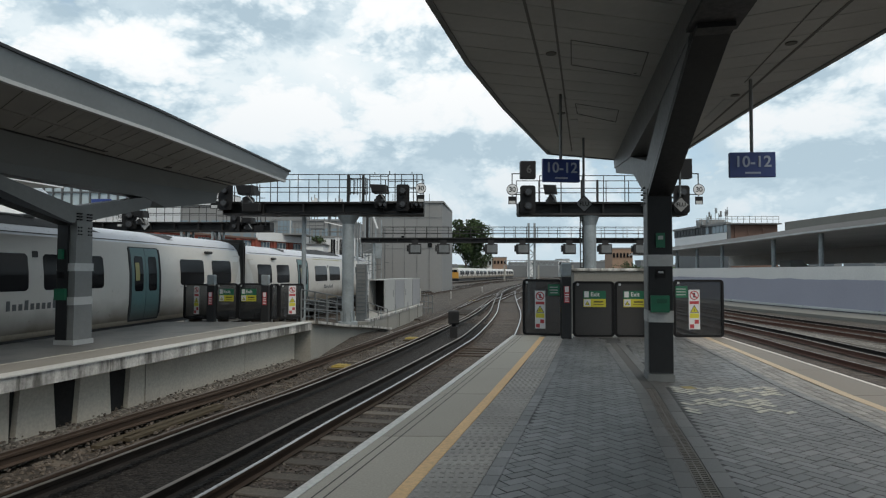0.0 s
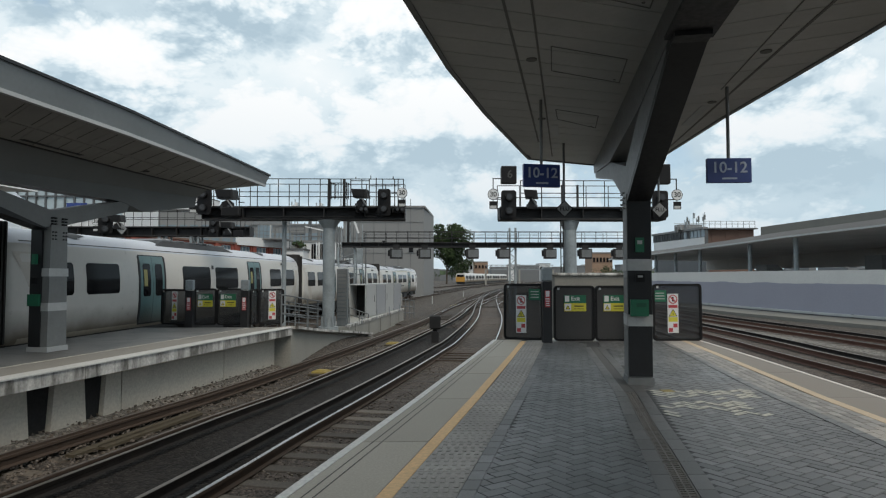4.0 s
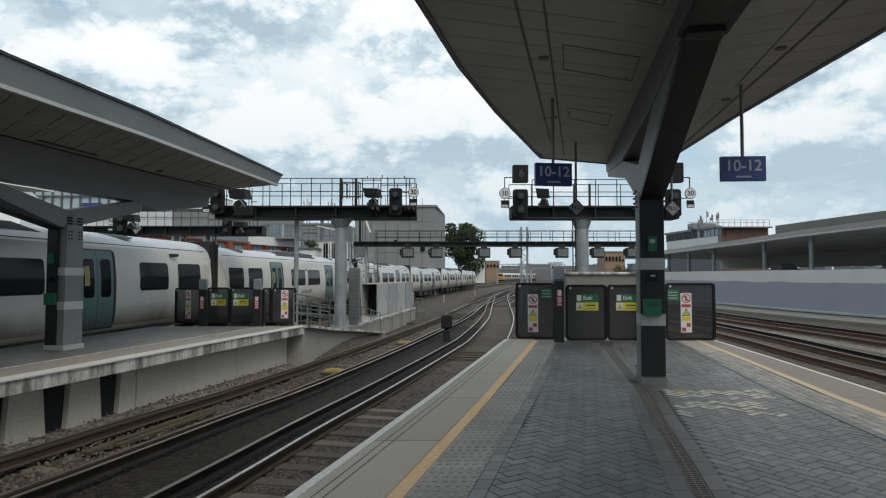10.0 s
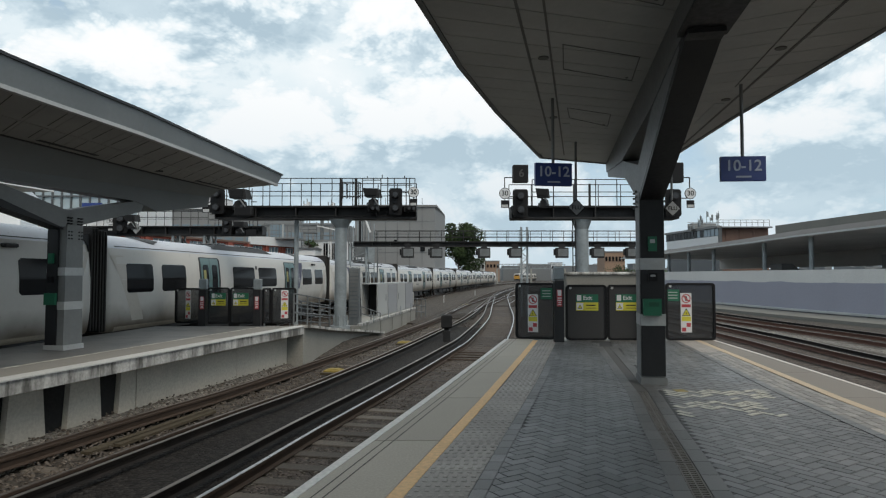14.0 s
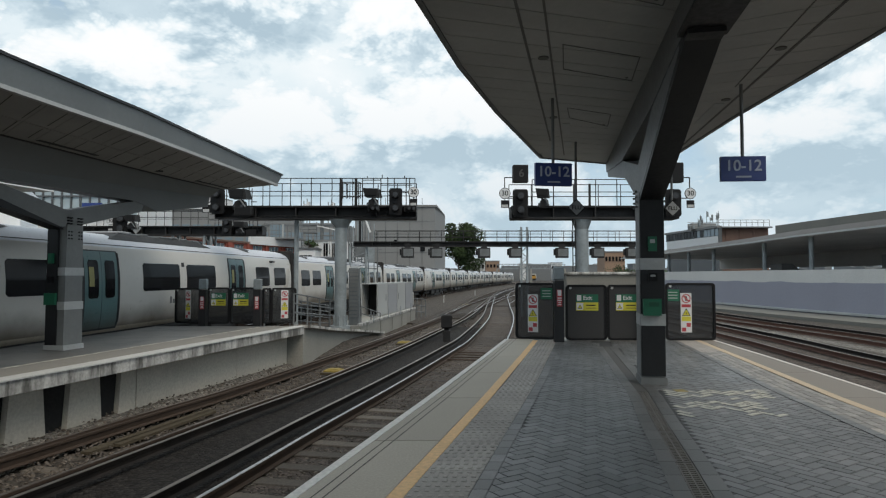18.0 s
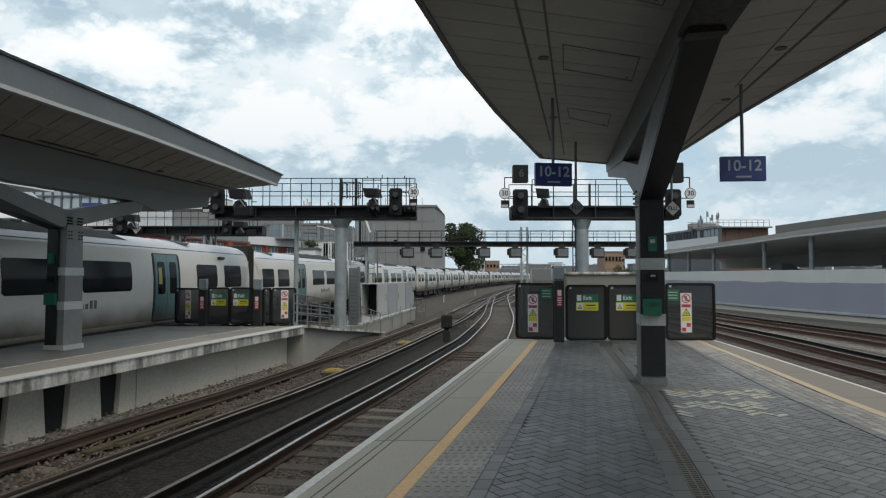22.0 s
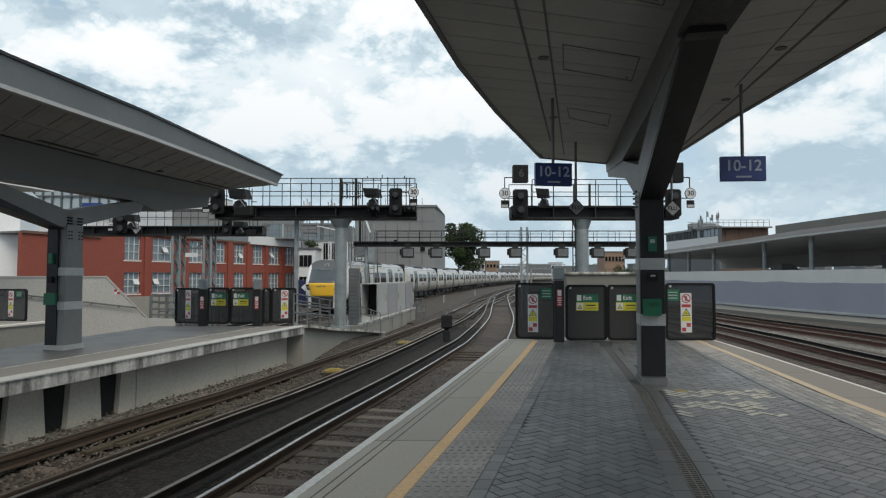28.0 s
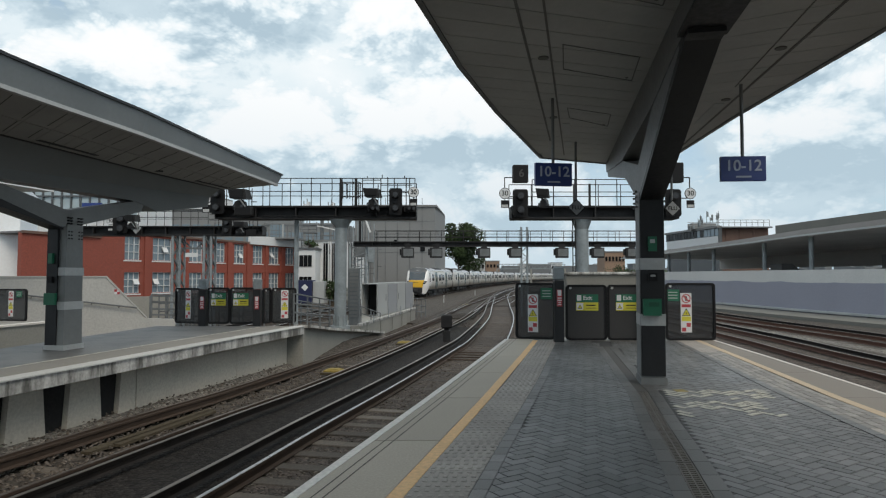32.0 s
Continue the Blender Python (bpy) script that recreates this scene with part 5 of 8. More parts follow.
def box_beam(top, x0, x1, y, zb, zt, d, mt="gantry"):
    b = Mesh()
    b.box((x0 + x1) / 2, y, (zb + zt) / 2, x1 - x0, d * .25, zt - zb)
    b.box((x0 + x1) / 2, y, zb + .03, x1 - x0, d, .06)
    b.box((x0 + x1) / 2, y, zt - .03, x1 - x0, d, .06)
    n = int((x1 - x0) / 1.2)
    for i in range(n + 1):
        b.box(x0 + (x1 - x0) * i / n, y, (zb + zt) / 2, .03, d * .96, zt - zb - .1)
    return part("beam", b, mt, top, "dark steel box beam")


def build_gantries():
    Y = 22.5
    k = Y / 1100
    def X(px): return (px - 784) * k
    def Zz(py): return 1.48 + (488 - py) * k
    zb, zt, zr = Zz(389), Zz(366), Zz(318)
    # left gantry
    g = thing("signal_gantry", "dark cantilever signal gantry with railings on a grey column", "gantry", "signal gantries")
    box_beam(g, X(386), X(737), Y, zb, zt, .8)
    r = Mesh()
    railing(r, X(445), X(735), Y - .38, zt, zr - zt, .72)
    part("front_railing", r, "gantry", g)
    r = Mesh()
    railing(r, X(380), X(735), Y + .9, zt, zr - zt, .72)
    part("rear_railing", r, "gantry", g)
    part("walkway", Mesh().box((X(380) + X(737)) / 2, Y + .45, zt + .02, X(737) - X(380), 1.0, .04), "gantry", g)
    r = Mesh()
    for dx, hh in ((X(652), .25), (X(678), .42), (X(717), .3)):
        r.tube((dx, Y - .4, zr - .02), (dx, Y - .4, zr + hh * .3), .016, 6)
    for px in (606, 632):
        r.beam((X(px), Y - .40, zt), (X(px), Y - .40, zr), .09, .09)
        r.tube((X(px), Y - .42, zr - .1), (X(px + 13), Y - .62, zr - .25), .016, 6)
        r.tube((X(px + 13), Y - .62, zr - .25), (X(px + 13), Y - .62, zt + .25), .016, 6)
    part("ladder_gate", r, "gantry", g)
    col = part("column", Mesh().tube((X(603), Y, -.5), (X(603), Y, zb - .3), .215, 24).tube((X(603), Y, zb - .3), (X(603), Y, zb), .215, 24, .42), "galv", g, "pale grey tubular steel column", smooth=False)
    part("flange", Mesh().tube((X(603), Y, -.45), (X(603), Y, -.32), .36, 20), "galv", g)
    for i in range(8):
        a = i * math.pi / 4
        part("gusset", Mesh().beam((X(603) + .24 * math.cos(a), Y + .24 * math.sin(a), -.3), (X(603) + .24 * math.cos(a), Y + .24 * math.sin(a), .05), .03, .10), "galv", g)
    part("prop", Mesh().tube((X(522), Y + .2, -.6), (X(522), Y + .2, zb), .085, 14), "galv", g, "slender grey prop")
    signal_head(g, X(702), Y - .55, zt - .35, .46, .95)
    tilted_box(g, X(662), Y - .55, zt + .28, .52, .30, 0, 0)
    tilted_box(g, X(432), Y - .55, zt + .22, .60, .34, 0, 0)
    route_box(g, X(440), Y - .6, zt - .38, .60, .30)
    signal_head(g, X(394), Y - .62, zt - .32, .48, .92, 0)
    for px, z0, z1 in ((408, -.1, .55), (452, -.1, .6), (644, .0, .95), (676, .0, .95), (688, .0, 1.0), (720, .0, .98), (726, .0, .98)):
        part("bracket_tube", Mesh().tube((X(px), Y - .5, zt + z0), (X(px), Y - .5, zt + z1), .018, 6), "gantry", g)
    for px0, px1, dz in ((644, 676, .9), (676, 730, .72), (690, 726, .45), (450, 461, .12), (606, 632, .82), (606, 640, .3)):
        part("bracket_tube", Mesh().tube((X(px0), Y - .5, zt + dz), (X(px1), Y - .5, zt + dz), .016, 6), "gantry", g)
    for px in (611, 617, 623, 637, 641):
        part("bracket_tube", Mesh().tube((X(px), Y - .62, zt + .22), (X(px), Y - .62, zt + .80), .014, 6), "gantry", g)
    cab = Mesh()
    for i in range(16):
        a, b = X(470 + i * 15), X(485 + i * 15)
        cab.tube((a, Y - .43, zb + .10 - .03 * (i % 2)), (b, Y - .43, zb + .10 - .03 * ((i + 1) % 2)), .02, 6)
    part("cable", cab, "black", g)
    speed_sign(X(733), Y - .62, Zz(344), .38)
    speed_sign(X(375), Y - .62, Zz(354), .40)
    for px in (660, 668, 722, 730):
        signal_head(g, X(px), Y - .6, Zz(378), .26, .22, 20, 1, "small dark position-light signal")
    # centre gantry
    g = thing("signal_gantry", "dark signal gantry on one grey column with flared head", "gantry", "signal gantries")
    box_beam(g, X(904), X(1196), Y, zb, zt, .8)
    r = Mesh()
    railing(r, X(940), X(1125), Y - .38, zt, Zz(320) - zt, .80)
    part("front_railing", r, "gantry", g)
    r = Mesh()
    railing(r, X(906), X(1195), Y + .9, zt, Zz(320) - zt, .80)
    part("rear_railing", r, "gantry", g)
    part("walkway", Mesh().box((X(906) + X(1196)) / 2, Y + .45, zt + .02, X(1196) - X(906), 1.0, .04), "gantry", g)
    r = Mesh()
    for px in (1013, 1040):
        r.beam((X(px), Y - .4, zt), (X(px), Y - .4, Zz(328)), .07, .07)
    part("ladder_gate", r, "gantry", g)
    part("column", Mesh().tube((X(1030), Y, -1.3), (X(1030), Y, zb - .35), .24, 24).tube((X(1030), Y, zb - .35), (X(1030), Y, zb), .24, 24, .36), "galv", g, "pale grey tubular steel column")
    lad = Mesh()
    for px in (1012, 1017):
        lad.tube((X(px), Y - .2, .6), (X(px), Y - .2, zb), .02, 6)
    for i in range(10):
        lad.tube((X(1012), Y - .2, .8 + i * .28), (X(1017), Y - .2, .8 + i * .28), .012, 6)
    part("ladder", lad, "gantry", g)
    signal_head(g, X(918), Y - .58, zt - .42, .54, .98)
    route_box(g, X(918), Y - .55, Zz(327), .54, .62, "6")
    tilted_box(g, X(957), Y - .55, Zz(353), .44, .30, 0, 0)
    speed_sign(X(891), Y - .6, Zz(346), .40)
    speed_sign(X(1212), Y - .6, Zz(346), .40)
    for a, b in ((905, 891), (1196, 1212)):
        br = Mesh().beam((X(a), Y - .55, Zz(318)), (X(b), Y - .55, Zz(318)), .032, .032).beam((X(b), Y - .55, Zz(318) + .016), (X(b), Y - .55, Zz(354) - .016), .032, .032)
        part("sign_bracket", br.beam((X(a), Y - .55, Zz(354)), (X(b), Y - .55, Zz(354)), .032, .032), "gantry", g)
    signal_head(g, X(1183), Y - .58, zt - .42, .54, .98)
    route_box(g, X(1186), Y - .55, Zz(327), .54, .70)
    # gantry behind the train on the left
    Y = 33.0
    k = Y / 1100
    g = thing("signal_gantry", "dark signal gantry on lattice steel legs behind the platform", "gantry", "signal gantries")
    zb, zt = Zz(418), Zz(401)
    box_beam(g, X(128), X(467), Y, zb, zt, .8)
    r = Mesh()
    railing(r, X(128), X(372), Y - .38, zt, Zz(372) - zt, .9)
    railing(r, X(128), X(372), Y + .6, zt, Zz(372) - zt, .9)
    part("railing", r, "gantry", g)
    for px in (316, 371):
        leg = Mesh()
        for sx in (-.19, .19):
            for sy in (-.3, .3):
                part("leg_angle", Mesh().beam((X(px) + sx, Y + sy, GROUND), (X(px) + sx, Y + sy, zb), .12 if sx < 0 else .09, .09), "galv", g)
        n = 9
        for i in range(n):
            z0, z1 = GROUND + (zb - GROUND) * i / n, GROUND + (zb - GROUND) * (i + 1) / n
            s = 1 if i % 2 else -1
            for sy in (-.3, .3):
                leg.beam((X(px) - .19 * s, Y + sy, z0), (X(px) + .19 * s, Y + sy, z1), .05, .05)
            for sx in (-.19, .19):
                leg.beam((X(px) + sx, Y - .3 * s, z0), (X(px) + sx, Y + .3 * s, z1), .05, .05)
        part("lattice_leg", leg, "galv_dark", g, "grey lattice steel leg")
    br = Mesh().beam((X(322), Y, Zz(423)), (X(338), Y, Zz(439)), .06, .06).beam((X(366), Y, Zz(423)), (X(348), Y, Zz(439)), .06, .06).beam((X(318), Y, Zz(440)), (X(368), Y, Zz(440)), .08, .10)
    part("knee_brace", br, "galv_dark", g)
    part("plate", Mesh().box(X(345), Y - .45, Zz(452), .66, .03, .22), "sign_white", g, "small white plate")
    signal_head(g, X(222), Y - .62, Zz(414), .70, 1.0, 20, 2)
    tilted_box(g, X(243), Y - .62, Zz(394), .55, .36, 0, 0)
    signal_head(g, X(408), Y - .6, Zz(416), .50, .80, 0, 2)
    tilted_box(g, X(432), Y - .6, Zz(404), .55, .30, 0, 0)
    for px in (392, 400, 418, 446, 452, 460):
        part("bracket_tube", Mesh().tube((X(px), Y - .5, zt - .2), (X(px), Y - .5, zt + .85), .022, 6), "gantry", g)
    for z in (.3, .6, .85):
        part("bracket_tube", Mesh().tube((X(376), Y - .5, zt + z), (X(464), Y - .5, zt + z), .02, 6), "gantry", g)
    for px in (408, 432, 450):
        part("cable_box", Mesh().box(X(px), Y - .55, zb + .12, .5, .3, .34, c=.02), "black", g)
    speed_sign(X(205), Y - .6, Zz(393), .40)
    s = thing("diamond_sign", "grey diamond sign on the gantry", "sign", "diamond signs", at=pose(X(251), Y - .7, Zz(406)))
    part("plate", Mesh().slab([(0, -.30), (.27, 0), (0, .30), (-.27, 0)], Matrix.Identity(4), .02), "sign_grey", s)
    lettering("letters", "FLU", .18, "black", s, 0, -.02, 0)
    # far gantry across all lines
    Y = 42.0
    k = Y / 1100
    g = thing("signal_gantry", "long dark gantry spanning all lines with a row of signal backs", "gantry", "signal gantries")
    zb, zt = Zz(437), Zz(428)
    box_beam(g, X(627), X(1172), Y, zb, zt, .7)
    r = Mesh()
    railing(r, X(664), X(1172), Y - .35, zt, Zz(409) - zt, .75, .018, (1.0, .68, .36))
    part("front_railing", r, "gantry", g)
    r = Mesh()
    railing(r, X(664), X(1172), Y + .6, zt, Zz(409) - zt, 1.5, .018, (1.0, .5))
    part("rear_railing", r, "gantry", g)
    for px, wv in ((634, .55), (928, .20), (1160, .20)):
        leg = Mesh()
        for sx in (-wv, wv):
            leg.beam((X(px) + sx, Y, GROUND), (X(px) + sx, Y, Zz(402) if px == 928 else zb), .13, .13)
        if wv < .5:
            for i in range(12):
                sg = 1 if i % 2 else -1
                leg.beam((X(px) - sg * wv, Y, GROUND + .4 * i), (X(px) + sg * wv, Y, GROUND + .4 * (i + 1)), .05, .05)
        for i in range(14):
            leg.beam((X(px) - wv, Y, GROUND + .4 * i), (X(px) + wv, Y, GROUND + .4 * (i if wv < .5 else i + 1)), .035, .035) if GROUND + .4 * (i + 1) < zb else None
        part("ladder_leg", leg, "galv", g, "grey laddered steel leg")
    for px, dy in ((722, 0), (772, 0), (856, 0), (911, 0), (993, 0), (1056, 0), (1116, 0)):
        w, h = 22 * k, 18 * k
        s = part("signal_back", Mesh().box(0, 0, h / 2, w, .3, h, c=.02), "gantry", g, "dark signal seen from behind")
        s.matrix_basis = pose(X(px), Y - .3, Zz(457))
        part("door", Mesh().box(.04, -.16, h * .52, w * .78, .02, h * .72), "galv_dark", s)
        part("hanger", Mesh().box(0, 0, h + .12, w * .5, .08, .3), "gantry", s)
        part("visor", Mesh().box(-w * .58, 0, h * .55, .10, .3, h * .6), "black", s)


build_gantries()


# ---- the train ----
SPAN, CARLEN, END_SHIFT = 21.0, 20.35, .37


def car_profile():
    half = [(0, 3.56), (.5, 3.545), (.85, 3.465), (1.10, 3.33), (1.26, 3.14), (1.34, 2.84), (1.40, 2.3), (1.405, 1.8), (1.395, 1.45), (1.36, 1.14), (1.315, .96), (1.27, .89)]
    return half


def shell(sections, smooth_roof=True):
    """Loft of half profiles mirrored; sections: (along, [(side, up)])."""
    m = Mesh()
    n = len(sections[0][1])
    vs = []
    for a, half in sections:
        ring = [(s * -1, z) for s, z in reversed(half)] + [(s, z) for s, z in half[1:]]
        vs += [(s, a, z) for s, z in ring]
    k = 2 * n - 1
    fs = [(i * k + j, i * k + j + 1, (i + 1) * k + j + 1, (i + 1) * k + j) for i in range(len(sections) - 1) for j in range(k - 1)]
    return vs, fs, k


def side_x(z):
    h = car_profile()
    zs = [p[1] for p in h][::-1]
    xs = [p[0] for p in h][::-1]
    return float(np.interp(z, zs, xs))


def side_panel(m, side, y0, y1, z0, z1, proud, rows=5, r=0.0):
    """A panel that follows the curve of the car's side."""
    k = len(m.v)
    zs = [z0 + (z1 - z0) * i / rows for i in range(rows + 1)]
    vs, fs = [], []
    for p in (proud, -.02):
        for z in zs:
            x = side_x(z) + p
            e = 0.0
            if r:
                d = min(z - z0, z1 - z)
                e = r - math.sqrt(max(0, r * r - (r - d) ** 2)) if d < r else 0
            vs += [(side * x, y0 + e, z), (side * x, y1 - e, z)]
    n = 2 * (rows + 1)
    for i in range(rows):
        q = [(2 * i, 2 * i + 1, 2 * i + 3, 2 * i + 2)]
        q += [(2 * i, 2 * i + 2, n + 2 * i + 2, n + 2 * i), (2 * i + 1, n + 2 * i + 1, n + 2 * i + 3, 2 * i + 3)]
        fs += q
    fs += [(0, n, n + 1, 1), (2 * rows, 2 * rows + 1, n + 2 * rows + 1, n + 2 * rows)]
    if side < 0:
        fs = [f[::-1] for f in fs]
    return m.add(vs, fs)


def build_car(kind, label):
    """A coach, its origin at rail level in its middle, its front towards +y."""
    c = thing("train_car", label, "train", "departing train")
    h = CARLEN / 2
    half = car_profile()
    tail = kind == "tail"
    y_back = -h + (.95 if tail else .25)

    def tucked(k, dz=0.0):
        return [(s * k, z if z > 2 else z) for s, z in half]
    f, r = h + END_SHIFT, -h + END_SHIFT
    secs = [(f, tucked(.93)), (f - .12, tucked(.975)), (f - .35, tucked(1.0)), (0, half)]
    if not tail:
        secs += [(r + .35, half), (r + .12, tucked(.975)), (r, tucked(.93))]
    else:
        secs += [(y_back, half)]
    secs.sort(key=lambda s: -s[0])
    vs, fs, k = shell(secs)
    m = Mesh().add(vs, fs)
    m.f.append(tuple(range(k))[::-1])
    if not tail:
        m.f.append(tuple(range(len(vs) - k, len(vs))))
    # split the shell into roof and sides by height
    roof, side = Mesh(), Mesh()
    roof.v, side.v = list(m.v), list(m.v)
    for f in m.f:
        zc = sum(m.v[i][2] for i in f) / len(f)
        (roof if zc > 3.2 and len(f) == 4 else side).f.append(f)
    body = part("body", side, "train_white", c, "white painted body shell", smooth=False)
    body.data.shade_smooth()
    part("roof", roof, "train_roof", c, "blue-grey roof skin").data.shade_smooth()
    # ends
    for s in ((1,) if tail else (1, -1)):
        part("gangway", Mesh().box(0, s * (h + .16) + END_SHIFT, 2.25, 2.5, .34, 2.56, c=.10), "bellows", c, "black gangway bellows")
        part("end_panel", Mesh().box(0, s * (h - .015) + END_SHIFT, 2.2, 2.48, .04, 2.4), "train_dark", c)
        for i in range(3):
            part("rib", Mesh().box(0, s * (h + .04 + i * .11) + END_SHIFT, 2.26, 2.6, .05, 2.66, c=.02), "bellows", c)
    # doors and windows, both sides
    wz0, wz1 = 1.93, 2.74
    for sd in (1, -1):
        for yc in (4.12, -4.15):
            for leaf in (-.335, .335):
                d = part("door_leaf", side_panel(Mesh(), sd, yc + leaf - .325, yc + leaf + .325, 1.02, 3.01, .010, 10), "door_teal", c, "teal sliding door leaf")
                part("door_glass", side_panel(Mesh(), sd, yc + leaf - .20, yc + leaf + .20, 1.80, 2.78, .018, 14, .05), "glass_dark", d)
                if leaf * sd < 0:
                    part("door_poster", side_panel(Mesh(), sd, yc + leaf - .17, yc + leaf + .02, 2.1, 2.6, .021, 3), "poster_yellow", d)
            # Added dark strips stand in for the shade of the recessed doors.
            for e in (-.73, .73):
                part("door_edge", side_panel(Mesh(), sd, yc + e - .025, yc + e + .025, 1.14, 3.0, .018, 10), "train_dark", c)
            part("door_surround", side_panel(Mesh(), sd, yc - .77, yc + .77, .97, 3.04, .006, 10, .06), "train_dark", c)
        wins = [(-8.42, 1.30), (-6.57, 1.42), (-1.25, 2.05), (1.25, 2.05), (6.75, 1.5), (8.82, 1.45)]
        if kind == "plain":
            wins = wins[1:]
        if kind == "band_rear":
            wins = wins[2:]
            part("equipment_grille", side_panel(Mesh(), sd, -8.6, -8.3, 2.30, 2.60, .008, 3), "front_grey", c)
        if kind == "tail":
            wins = wins[1:]
        for yc, w in wins:
            part("window", side_panel(Mesh(), sd, yc - w / 2, yc + w / 2, wz0, wz1, .010, 14, .075), "glass_dark", c, "dark tinted window")
        if kind == "plain":
            part("equipment_grille", side_panel(Mesh(), sd, -8.62, -8.36, 2.38, 2.66, .008, 3), "front_grey", c)
            seams = Mesh()
            for a, b, z0, z1 in ((-9.20, -9.185, 1.85, 2.82), (-7.79, -7.775, 1.85, 2.82), (-9.20, -7.775, 1.85, 1.865), (-9.20, -7.775, 2.805, 2.82)):
                side_panel(seams, sd, a, b, z0, z1, .006, 4)
            part("panel_seam", seams, "front_grey", c)
        # maker's lettering kept as a plain bar of its size
        if kind != "band_rear":
            for i in range(10):
                part("lettering_bar", side_panel(Mesh(), sd, .78 - i * .165 - .10, .78 - i * .165, 1.52, 1.52 + (.21 if i in (0, 1, 6, 9) else .135), .006, 2), "front_grey", c, "dark lettering, unreadable")
        # skirt stripe, grime, cantrail line
        part("lower_body", side_panel(Mesh(), sd, -h + (1.0 if tail else .3 + END_SHIFT), h - .3 + END_SHIFT, .90, 1.02, .004, 3), "train_skirt", c, "grimy lower body edge")
        stripe = part("cantrail_line", side_panel(Mesh(), sd, -h + (1.2 if tail else .4 + END_SHIFT), h - .4 + END_SHIFT, 3.19, 3.215, .005, 1), "train_dark", c)
        if kind == "tail":
            part("first_class_line", side_panel(Mesh(), sd, -6.2, 2.4, 3.08, 3.17, .006, 1), "poster_yellow", c, "yellow line above the windows")
        for e in (1, -1):
            if tail and e < 0:
                continue
            band = Mesh()
            k2 = 6
            zs = [1.15 + i * (2.95 - 1.15) / k2 for i in range(k2 + 1)]
            vv, ff = [], []
            for i, z in enumerate(zs):
                y0 = e * (h - 1.6 + .95 * i / k2) + END_SHIFT
                vv += [(sd * (side_x(z) + .004), y0, z), (sd * (side_x(z) + .004), y0 + e * .55, z)]
            ff = [(2 * i, 2 * i + 1, 2 * i + 3, 2 * i + 2) if sd * e > 0 else (2 * i + 2, 2 * i + 3, 2 * i + 1, 2 * i) for i in range(k2)]
            part("pale_band", band.add(vv, ff), "beige_band", c)
        if kind.startswith("band"):
            e = 1 if kind == "band" else -1
            vv, k2 = [], 8
            for i in range(k2 + 1):
                z = 1.75 + i * (3.05 - 1.75) / k2
                y0 = e * (4.98 + .62 * i / k2)
                vv += [(sd * (side_x(z) + .007), y0, z), (sd * (side_x(z) + .007), y0 + e * .52, z)]
            ff = [(2 * i, 2 * i + 1, 2 * i + 3, 2 * i + 2) if sd * e > 0 else (2 * i + 2, 2 * i + 3, 2 * i + 1, 2 * i) for i in range(k2)]
            b = part("dark_band", Mesh().add(vv, ff), "purple", c, "slanting dark blue band by the door")
            yc = e * 5.42
            sym = Mesh()
            for dy, dz, w, h in ((0, .30, .07, .07), (.0, .14, .035, .14), (.05, .12, .10, .03), (.10, .02, .03, .12), (.13, .0, .06, .03), (-.09, .06, .03, .10), (-.06, -.01, .04, .05), (.0, -.05, .12, .03), (.06, .0, .03, .05)):
                side_panel(sym, sd, yc + sd * dy - w / 2, yc + sd * dy + w / 2, 2.12 + dz, 2.12 + dz + h, .012, 1)
            part("symbol", sym, "sign_white", b)
        part("side_camera", Mesh().box(sd * 1.36, 7.85, 3.0, .14, .34, .09, c=.02), "train_dark", c, "small side camera")
        part("speaker", side_panel(Mesh(), sd, -.08, .08, 2.66, 2.80, .012, 1), "train_dark", c)
    # roof well with its equipment, and dark panels towards the ends
    y0, y1 = -3.4, 2.6
    part("roof_unit", Mesh().add([(-1.04, y0, 3.37), (1.04, y0, 3.37), (1.04, y1, 3.37), (-1.04, y1, 3.37), (-.86, y0 + .7, 3.57), (.86, y0 + .7, 3.57), (.86, y1 - .7, 3.57), (-.86, y1 - .7, 3.57)],
                                 [(0, 1, 5, 4), (1, 2, 6, 5), (2, 3, 7, 6), (3, 0, 4, 7), (4, 5, 6, 7)]), "train_dark", c, "dark roof-mounted cooling unit")
    rr = random.Random(len(kind))
    y = y0 + .8
    while y < y1 - .9:
        w = rr.uniform(.25, .7)
        part("roof_equipment", Mesh().box(rr.uniform(-.1, .1), y + w / 2, 3.59 + rr.uniform(0, .03), 1.46 + rr.uniform(-.15, .1), w - .05, .05 + rr.uniform(0, .05), c=.025), "galv_dark" if rr.random() < .7 else "cabinet_dark", c)
        y += w
    for y0, y1 in (((5.3, 6.5), (-7.9, -6.6)) if kind != "tail" else ((5.3, 6.5), (-7.7, -6.6))):
        part("roof_panel", Mesh().add([(s * x, y, z + .012) for s in (-1, 1) for x, z, y in ((.5, 3.545, y0), (.5, 3.545, y1), (.86, 3.46, y1 - .05), (1.1, 3.33, y1 - .75), (1.1, 3.33, y0 + .75), (.86, 3.46, y0 + .05))]
                                      + [(s * x, y, 3.3) for s in (-1, 1) for x, y in ((.5, y0), (.5, y1))],
                                      [(0, 1, 2, 5), (5, 2, 3, 4), (7, 6, 11, 8), (8, 11, 10, 9)]), "train_dark", c, "dark roof panel")
    # underframe and bogies
    part("underframe", Mesh().box(0, 0, .90, 2.5, CARLEN - 1.2 - (3 if tail else 0), .24), "train_dark", c)
